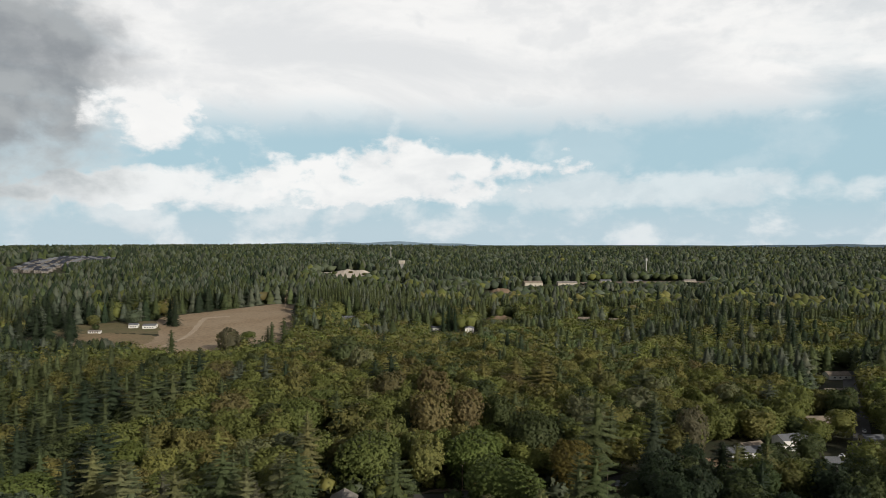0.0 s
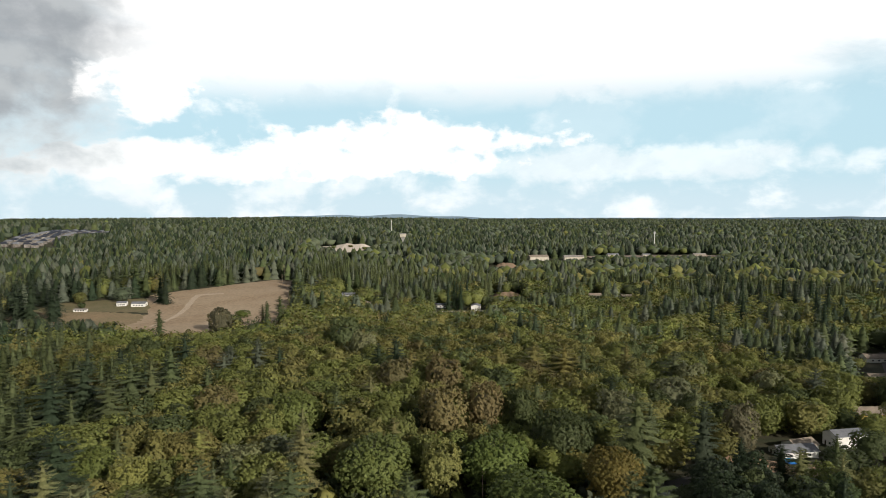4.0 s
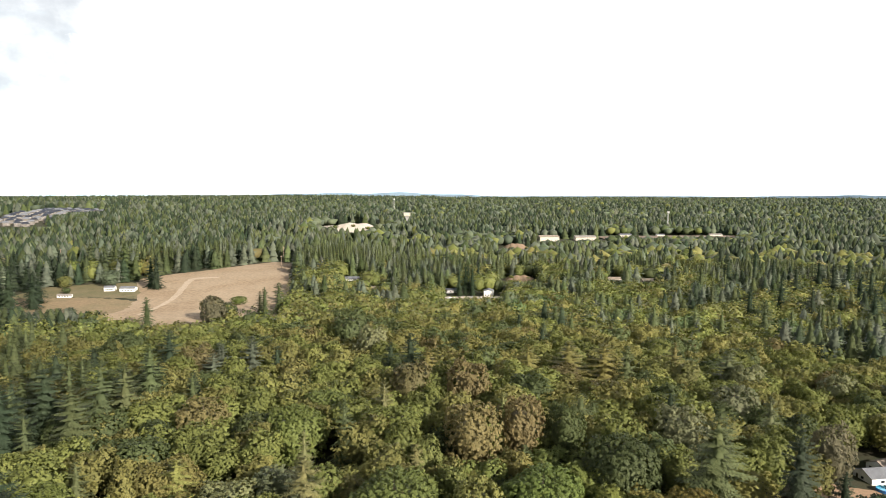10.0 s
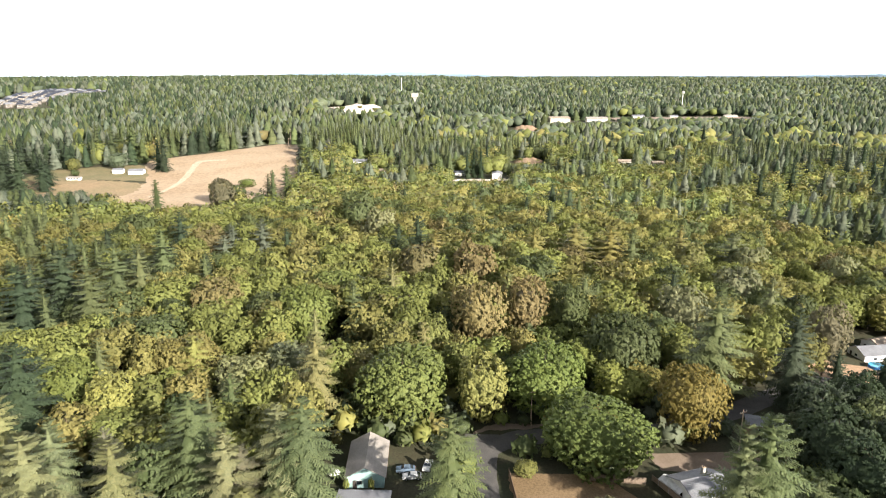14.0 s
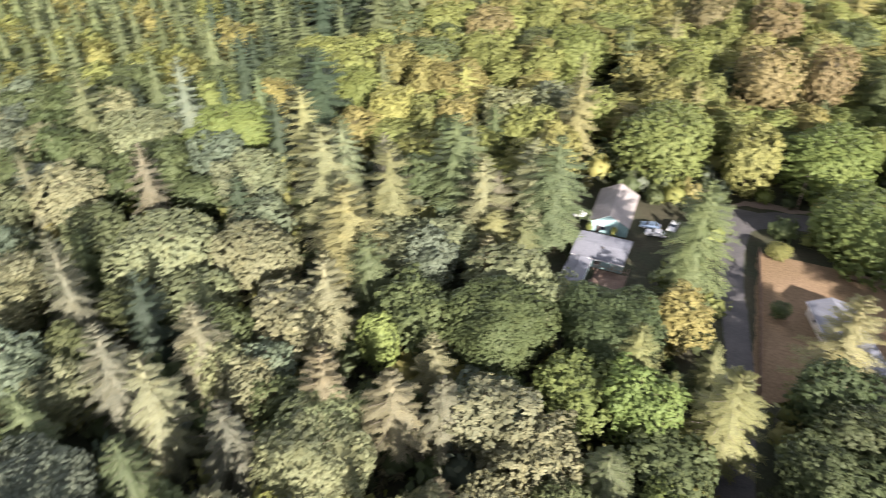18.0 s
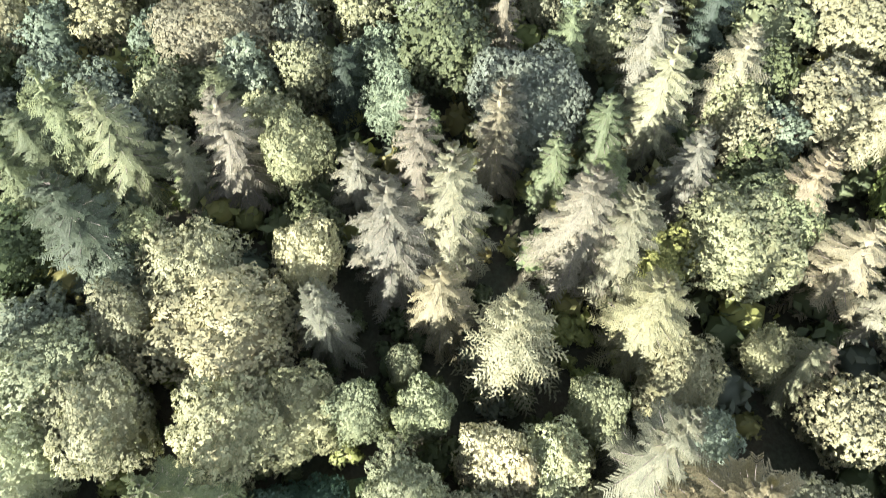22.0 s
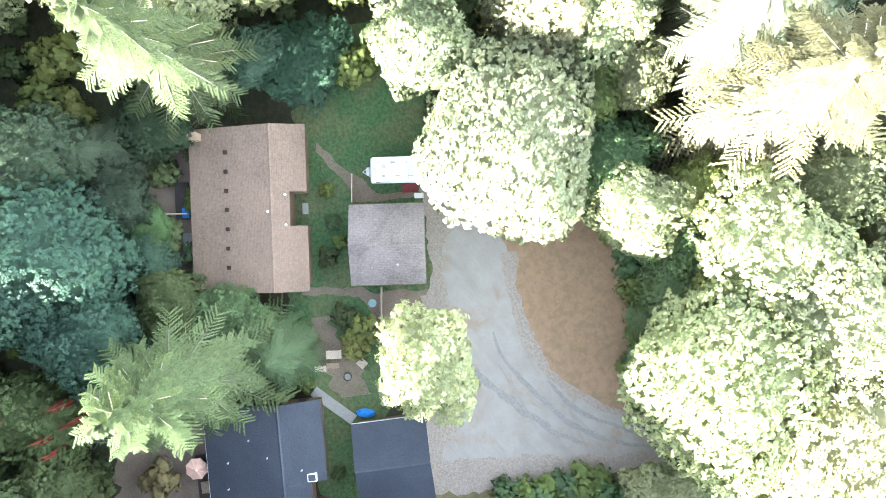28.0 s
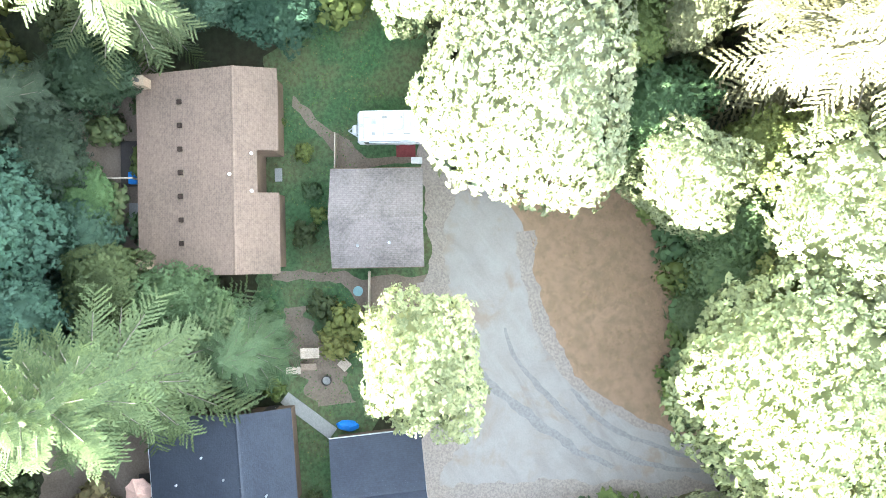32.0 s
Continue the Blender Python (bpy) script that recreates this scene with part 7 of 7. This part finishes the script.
def rail_fence(x0, y0, x1, y1, h, mat, label, boards=True, cap=0.10, name="fence"):
    d = math.hypot(x1 - x0, y1 - y0)
    f = empty(name, pose(x0, y0, gz(x0, y0), 0, 0, math.degrees(math.atan2(y1 - y0, x1 - x0))), label, "fence")
    n = max(1, round(d / 2.2))
    for i in range(n + 1):
        part("post", boxed(i * d / n - 0.05, i * d / n + 0.05, -0.05, 0.05, -0.3, h + 0.08, 0.01), mat, f)
    for z in (0.25, h - 0.15):
        part("rail", boxed(0.05, d - 0.05, -0.03, 0.02, z, z + 0.09), mat, f)
    part("cap_rail", boxed(0, d, -cap / 2, cap / 2, h + 0.08, h + 0.12), mat, f)
    if boards:
        m = int(d / 0.6)
        for i in range(m):
            part("board", boxed(i * d / m + 0.01, (i + 1) * d / m - 0.01, 0.022, 0.045, 0.08, h), mat, f)


def umbrella(x, y, r, h, mat, label):
    u = empty("patio_umbrella", pose(x, y, gz(x, y) + 0.03, 0, 0, 20), label, "umbrella")
    part("pole", cyl(0.025, 0, h, 8), WOOD, u)
    part("base", cyl(0.28, 0, 0.09, 12), CONCRETE, u)
    can = bmesh.new()
    k = 8
    tip = (0, 0, h)
    ring = [(r * math.cos(i * math.tau / k), r * math.sin(i * math.tau / k), h - 0.42) for i in range(k)]
    for i in range(k):
        p, q = ring[i], ring[(i + 1) % k]
        mid = ((p[0] + q[0]) * 0.48, (p[1] + q[1]) * 0.48, h - 0.43)
        poly(can, [tip, p, mid]), poly(can, [tip, mid, q])
        poly(can, [p, (p[0], p[1], p[2] - 0.12), (mid[0], mid[1], mid[2] - 0.12), mid])
        poly(can, [mid, (mid[0], mid[1], mid[2] - 0.12), (q[0], q[1], q[2] - 0.12), q])
    bmesh.ops.remove_doubles(can, verts=can.verts, dist=0.001)
    c = part("canopy", can, mat, u)
    sol = c.modifiers.new("thick", "SOLIDIFY")
    sol.thickness = 0.01
    for i in range(k):
        p = ring[i]
        part("rib", rod(bmesh.new(), (0, 0, h - 0.06), (p[0] * 0.97, p[1] * 0.97, p[2] - 0.04), 0.012, 0.01, 5), WOOD, u)


def thing(name, bm, mat, m, label, category):
    ob = part(name, bm, mat, None)
    ob.matrix_world = m
    return tagged(ob, label, category)


trailer()
rail_fence(-8.9, -9.7, -6.1, -10.05, 1.1, PALE_WOOD, "short pale board fence beside the garage", True, 0.07)
rail_fence(2.8, -8.3, 6.9, -8.8, 1.1, PALE_WOOD, "short pale board fence on the lawn", True, 0.07)
table("picnic_table", 8.9, -14.0, 85, 1.55, 0.85, 0.74, PALE_WOOD, "pale wooden picnic table on the lawn")
table("bench", 10.05, -14.3, 85, 1.3, 0.55, 0.46, WOOD, "grey wooden bench beside the picnic table")
table("bench", 10.2, -15.6, 85, 1.2, 0.6, 0.46, PALE_WOOD, "pale wooden bench under the conifer")
table("side_table", 10.2, -11.3, 40, 0.9, 0.85, 0.5, PALE_WOOD, "small square pale wooden table")
fire = empty("fire_pit", pose(11.4, -13.0, 0.03), "round rusty metal fire pit", "fire pit")
ring_bm = bmesh.new()
for i in range(14):
    a0, a1 = i * math.tau / 14, (i + 1) * math.tau / 14
    for r0, r1, z0, z1 in ((0.42, 0.42, 0, 0.35), (0.36, 0.36, 0, 0.35), (0.36, 0.42, 0.35, 0.35)):
        poly(ring_bm, [(r0 * math.cos(a0), r0 * math.sin(a0), z0), (r0 * math.cos(a1), r0 * math.sin(a1), z0), (r1 * math.cos(a1), r1 * math.sin(a1), z1), (r1 * math.cos(a0), r1 * math.sin(a0), z1)])
part("ring", ring_bm, DARK_TRIM, fire)
part("ash", cyl(0.36, 0.02, 0.12, 14), CONCRETE, fire)
thing("walkway", boxed(-2.55, 2.55, -0.55, 0.55, 0, 0.16, 0.02), CONCRETE, pose(14.15, -14.85, 0.03, 0, 0, 46.6), "pale concrete walkway slab between house and garage", "walkway")
tarp = bmesh.new()
bmesh.ops.create_icosphere(tarp, subdivisions=3, radius=1)
for v in tarp.verts:
    k = 1 + 0.18 * noise.noise(v.co * 3.0)
    v.co = Vector((v.co.x * 0.95 * k, v.co.y * 0.45 * k, max(-0.02, v.co.z * 0.6 * k)))
thing("blue_tarp", tarp, BLUE_TARP, pose(15.35, -11.7, 0.04, 0, 0, 80), "crumpled bright blue tarp over a heap", "tarp")
thing("lid", cyl(0.42, 0, 0.12, 16), TEAL_WALL, pose(4.3, -9.5, 0.03), "round teal plastic lid lying on the lawn", "lid")
thing("utility_box", boxed(-0.45, 0.45, -0.25, 0.25, 0, 0.7, 0.03), TRIM, pose(-5.9, -3.3, 0.03, 0, 0, 84), "white metal utility box by the garage", "box")
thing("door_mat", boxed(-0.8, 0.8, -0.6, 0.6, 0, 0.04, 0.01), RED_MAT, pose(-6.95, -4.1, 0.06, 0, 0, 84), "dull red mat outside the trailer", "mat")
thing("deck_pad", boxed(-1.9, 1.9, -0.7, 0.7, 0, 0.25, 0.02), DARK_TRIM, pose(-8.6, -27.3, 0.03, 0, 0, A_H), "dark low deck behind the brown house", "deck")
thing("slab", boxed(-1.3, 1.3, -0.5, 0.5, 0, 0.1, 0.02), CONCRETE, pose(-4.0, -27.4, 0.03, 0, 0, A_H), "grey concrete slab behind the brown house", "slab")
clothes = empty("clothes_pole", pose(-7.35, -28.4, 0.03, 0, 0, 83.5), "pale timber clothes pole reaching out from the house", "pole")
part("beam", rod(bmesh.new(), (-2.2, 0, 1.9), (2.1, 0, 1.9), 0.06, 0.06, 8), PALE_WOOD, clothes)
part("post", boxed(-2.2, -2.08, -0.06, 0.06, 0, 1.95), PALE_WOOD, clothes)
part("post", boxed(1.9, 2.02, -0.06, 0.06, 0, 1.95), PALE_WOOD, clothes)
part("cross_arm", boxed(-2.2, -2.1, -0.25, 0.25, 1.95, 2.02), PALE_WOOD, clothes)
thing("storage_box", boxed(-0.5, 0.5, -0.35, 0.35, 0, 0.6, 0.04), BLUE_TARP, pose(-7.3, -26.9, 0.28, 0, 0, A_H), "blue plastic storage box on the deck", "box")
umbrella(18.3, -29.0, 1.15, 2.3, PEACH, "peach canvas patio umbrella, open, beside the dark roofed house")
thing("patio", boxed(-3.2, 3.2, -1.0, 1.0, 0, 0.12, 0.02), DARK_TRIM, pose(20.6, -28.8, 0.03, 0, 0, -2), "dark timber patio along the house wall", "patio")
thing("paddling_pool", cyl(0.8, 0, 0.35, 20), WATER, pose(23.5, -29.2, 0.16), "small blue paddling pool on the patio", "pool")
table("patio_table", 20.6, -28.8, 0, 1.2, 0.8, 0.72, WOOD, "small dark wooden patio table").location.z = 0.15


# ---- cars ----
def car(paint, x, y, ang, label):
    c = empty("car", pose(x, y, gz(x, y) + 0.08, 0, 0, ang), label, "car")
    bm = bmesh.new()
    prof = [(-2.2, 0.35), (-2.25, 0.75), (-2.1, 0.95), (-1.0, 1.02), (-0.35, 1.42), (1.05, 1.45), (1.75, 1.02), (2.2, 0.92), (2.25, 0.45), (2.1, 0.32)]
    a = [bm.verts.new((p, -0.88 + (0.12 if q > 1.1 else 0), q)) for p, q in prof]
    b = [bm.verts.new((p, 0.88 - (0.12 if q > 1.1 else 0), q)) for p, q in prof]
    bm.faces.new(a), bm.faces.new(b[::-1])
    for i in range(len(prof)):
        j = (i + 1) % len(prof)
        bm.faces.new((a[i], a[j], b[j], b[i]))
    bmesh.ops.bevel(bm, geom=bm.edges[:], offset=0.05, segments=2, affect="EDGES")
    part("body", bm, paint, c, smooth_faces=False)
    for p in ([(-0.95, -0.7, 1.06), (-0.95, 0.7, 1.06), (-0.38, 0.66, 1.42), (-0.38, -0.66, 1.42)], [(1.72, -0.7, 1.07), (1.72, 0.7, 1.07), (1.10, 0.66, 1.44), (1.10, -0.66, 1.44)]):
        g = bmesh.new()
        n = Vector((-0.02 if p[0][0] < 0 else 0.02, 0, 0.02))
        lo = [g.verts.new(Vector(q)) for q in p]
        hi = [g.verts.new(Vector(q) + n) for q in p]
        g.faces.new(lo), g.faces.new(hi)
        for i in range(4):
            g.faces.new((lo[i], lo[(i + 1) % 4], hi[(i + 1) % 4], hi[i]))
        part("windscreen", g, GLASS, c)
    for s in (-1, 1):
        part("side_window", boxed(-0.5, 1.1, s * 0.775, s * 0.80, 1.08, 1.36), GLASS, c)
        part("headlight", boxed(-2.28, -2.2, s * 0.5, s * 0.8, 0.68, 0.82, 0.02), TRIM, c)
        part("tail_light", boxed(2.2, 2.28, s * 0.5, s * 0.8, 0.72, 0.86, 0.02), RED_MAT, c)
        for q in (-1.35, 1.35):
            w = part("wheel", rod(bmesh.new(), (q, s * 0.72, 0.32), (q, s * 0.92, 0.32), 0.32, 0.32, 14), RUBBER, c)
            part("rim", rod(bmesh.new(), (q, s * 0.92, 0.32), (q, s * 0.93, 0.32), 0.19, 0.19, 10), GALV, w)
    return c


car(CAR_PAINTS[1], -12.6, 140.9, 4, "dark blue-grey car parked beside the pale house")
car(CAR_PAINTS[0], -10.9, 138.2, 6, "silver car parked beside the pale house")
car(CAR_PAINTS[2], -7.6, 142.6, 80, "white car parked at the edge of the yard")
white_car = car(CAR_PAINTS[2], 4, 598, 10, "pale car standing in the homestead yard")
for i, (px, py) in enumerate(((-6, 600), (-1, 604), (10, 601), (15, 606), (21, 600))):
    copy_thing(white_car, pose(px, py, gz(px, py) + 0.9, 0, 0, 20 + 40 * i))
copy_thing(white_car, pose(188, 228, gz(188, 228) + 0.5, 0, 0, 40))
copy_thing(white_car, pose(221, 268, gz(221, 268) + 0.5, 0, 0, 60))

# ---- yards along the lane ----
rail_fence(10.9, 140.5, 12.6, 120, 1.7, BROWN_WALL, "dark board fence along the lane")
rail_fence(12.6, 119.5, 14.0, 96, 1.7, BROWN_WALL, "dark board fence along the lane")
rail_fence(28.5, 138.5, 41.0, 137.2, 1.7, BARE_EARTH, "reddish board fence behind the parched yard")
rail_fence(42.8, 139, 49.0, 125.5, 1.4, WOOD, "weathered board fence beside the cottage")
canopy = empty("canopy_tent", pose(46.4, 134.6, 0.05, 0, 0, -62), "white canopy tent beside the cottage", "canopy")
cb = bmesh.new()
for s in (-1, 1):
    poly(cb, [(-3.2, s * 1.6, 2.0), (3.2, s * 1.6, 2.0), (3.2, 0, 2.75), (-3.2, 0, 2.75)])
    poly(cb, [(-3.2, s * 1.6, 2.0), (3.2, s * 1.6, 2.0), (3.2, s * 1.62, 1.75), (-3.2, s * 1.62, 1.75)])
roof_c = part("canopy", cb, RV_SKIN, canopy)
roof_c.modifiers.new("thick", "SOLIDIFY").thickness = 0.02
for sx in (-3.1, 0, 3.1):
    for sy in (-1.55, 1.55):
        part("leg", cyl(0.03, 0, 2.0, 6, sx, sy), GALV, canopy)
deck = empty("timber_deck", pose(-16.6, 116.2, 0.03), "brown timber deck with a pergola beside the low wing", "deck")
for i in range(14):
    part("plank", boxed(-3.3, 3.3, -3.4 + i * 0.48, -3.4 + i * 0.48 + 0.46, 0.55, 0.6), BROWN_WALL, deck)
for sx in (-3.2, 0, 3.2):
    for sy in (-3.2, 3.2):
        part("post", boxed(sx - 0.07, sx + 0.07, sy - 0.07, sy + 0.07, 0, 2.5), WOOD, deck)
for i in range(9):
    part("rafter", boxed(-3.5 + i * 0.86, -3.42 + i * 0.86, 0.0, 3.5, 2.5, 2.64), BROWN_WALL, deck)
for sy in (-3.2, 3.2):
    part("rail", boxed(-3.2, 3.2, sy - 0.04, sy + 0.04, 1.45, 1.52), WOOD, deck)
umbrella(-28.4, 137.2, 1.6, 2.5, RV_SKIN, "white patio umbrella, open, beside the pale house")
pool = empty("garden_pool", pose(138.8, 219.5, gz(138.8, 219.5) + 0.3), "blue above-ground pool in the bungalow's yard", "pool")
part("wall", cyl(2.4, 0, 1.1, 28), BLUE_TARP, pool)
part("water", cyl(2.3, 1.1, 1.13, 28), WATER, pool)
for i in range(2):
    place_tree(BUSHES[i], -25.0 + 5.5 * i, 133.2, 3.2, "lime", 0.8)

# ---- farther marks: masts, poles, the estate on the hill ----
mast = empty("phone_mast", pose(383, 1255, gz(383, 1255)), "white phone mast with antenna panels on its head", "mast")
part("mast_pole", cyl(0.9, 0, 41, 10, r1=0.6), TRIM, mast)
for i in range(3):
    a = i * math.tau / 3
    part("antenna_panel", box(bmesh.new(), -0.4, 0.4, -0.25, 0.25, 36.5, 40.5, 0, pose(2.2 * math.cos(a), 2.2 * math.sin(a), 0, 0, 0, math.degrees(a))), TRIM, mast)
    part("bracket", rod(bmesh.new(), (0, 0, 38.5), (2.1 * math.cos(a), 2.1 * math.sin(a), 38.5), 0.15, 0.15), GALV, mast)
far_mast = empty("phone_mast", pose(-165, 1850, gz(-165, 1850)), "thin pale mast standing over the far forest", "mast")
part("mast_pole", cyl(1.0, 0, 48, 8, r1=0.5), TRIM, far_mast)
part("antenna_panel", cyl(1.6, 42, 46, 8), TRIM, far_mast)
block = empty("water_tank", pose(-92, 1304, gz(-92, 1304)), "pale square water tank on a concrete stem above the trees", "tank")
part("stem", boxed(-3.5, 3.5, -3.5, 3.5, 0, 26), CONCRETE, block)
part("tank", boxed(-6, 6, -5, 5, 26, 32.5, 0.4), CREAM_WALL, block)
part("roof", boxed(-6.3, 6.3, -5.3, 5.3, 32.5, 33.1), CONCRETE, block)


def pole(x, y, h, label="weathered wooden utility pole with a cross arm"):
    p = empty("utility_pole", pose(x, y, gz(x, y), 0, 0, 30), label, "pole")
    part("shaft", cyl(0.2, -0.3, h, 8, r1=0.13), WOOD, p)
    part("cross_arm", boxed(-1.2, 1.2, -0.07, 0.07, h - 0.9, h - 0.72), WOOD, p)
    for i in (-1.05, -0.4, 0.4, 1.05):
        part("insulator", cyl(0.06, h - 0.72, h - 0.5, 6, i, 0), GALV, p)


for px, py, ph in ((-186, 741, 19), (-178, 700, 14), (-296, 655, 16), (67, 152, 11), (18, 163, 10), (-400, 690, 22)):
    pole(px, py, ph)


def estate_house(wall_m, roof_m, label):
    e = empty("estate_house", pose(0, 0, 0), label, "house", "houses of the hillside estate")
    part("wall", boxed(-6, 6, -4.5, 4.5, -1, 5.6), wall_m, e)
    bm = bmesh.new()
    pts = [(-6.6, -5.1, 5.6), (6.6, -5.1, 5.6), (6.6, 5.1, 5.6), (-6.6, 5.1, 5.6)]
    r0, r1 = (-3.4, 0, 8.6), (3.4, 0, 8.6)
    poly(bm, [pts[0], pts[1], r1, r0]), poly(bm, [pts[2], pts[3], r0, r1]), poly(bm, [pts[1], pts[2], r1]), poly(bm, [pts[3], pts[0], r0]), poly(bm, pts[::-1])
    bmesh.ops.remove_doubles(bm, verts=bm.verts, dist=0.01)
    part("roof", bm, roof_m, e)
    for i in range(4):
        for z in (0.9, 3.6):
            o = part("window", boxed(-4.9 + i * 2.7, -3.6 + i * 2.7, -4.56, -4.5, z, z + 1.3), TRIM, e)
            part("pane", boxed(-4.8 + i * 2.7, -3.7 + i * 2.7, -4.58, -4.56, z + 0.1, z + 1.2), GLASS, o)
    return e


# cloud shadow over the estate is put into dark wall and roof colours
SHADED_ESTATE_WALL = material("shaded_estate_siding", (0.17, 0.150, 0.132), 0.8, vary=0.3)
models = [estate_house(SHADED_ESTATE_WALL, DARK_SHINGLE, "two storey brown house with a dark hipped roof, darkened for cloud shade"), estate_house(SHADED_ESTATE_WALL, SLATE_SHINGLE, "two storey grey house with a dark hipped roof, darkened for cloud shade"), estate_house(SHADED_ESTATE_WALL, DARK_SHINGLE, "two storey brown house with a hipped roof darkened for cloud shade")]
spots = [(px + rng.uniform(-2, 2), py + rng.uniform(-3, 3)) for row, py in enumerate(range(1160, 1520, 28)) for px in range(-880 + (row % 2) * 8, -720, 19) if abs(px + 740 + (py - 1160) * 0.24) < 62 + (py - 1160) * 0.02]
for i, (px, py) in enumerate(spots):
    m = pose(px, py, gz(px, py), 0, 0, 20 + (i * 37) % 50)
    if i < 3:
        models[i].matrix_world = m
    else:
        copy_thing(models[i % 3], m)


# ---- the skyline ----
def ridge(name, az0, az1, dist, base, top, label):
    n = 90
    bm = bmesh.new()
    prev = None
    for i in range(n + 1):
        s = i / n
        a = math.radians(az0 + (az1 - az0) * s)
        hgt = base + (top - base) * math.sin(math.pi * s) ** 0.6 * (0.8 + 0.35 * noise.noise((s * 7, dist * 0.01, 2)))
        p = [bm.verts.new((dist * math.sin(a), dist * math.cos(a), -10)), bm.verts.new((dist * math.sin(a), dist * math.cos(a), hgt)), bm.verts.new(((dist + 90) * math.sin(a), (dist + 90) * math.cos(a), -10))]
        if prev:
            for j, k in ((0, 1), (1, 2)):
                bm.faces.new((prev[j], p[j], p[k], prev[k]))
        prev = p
    ob = part(name, bm, HAZY_HILLS, None)
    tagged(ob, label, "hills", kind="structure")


# ridges whose colour already holds the haze
ridge("backdrop", -19, 4, 4780, 20, 62, "low hills on the horizon, coloured blue for haze")
ridge("backdrop", 20, 44, 4750, 15, 52, "low hills on the horizon, coloured blue for haze")
ridge("backdrop", -60, 60, 4800, 20, 34, "long rise on the horizon, coloured blue for haze")
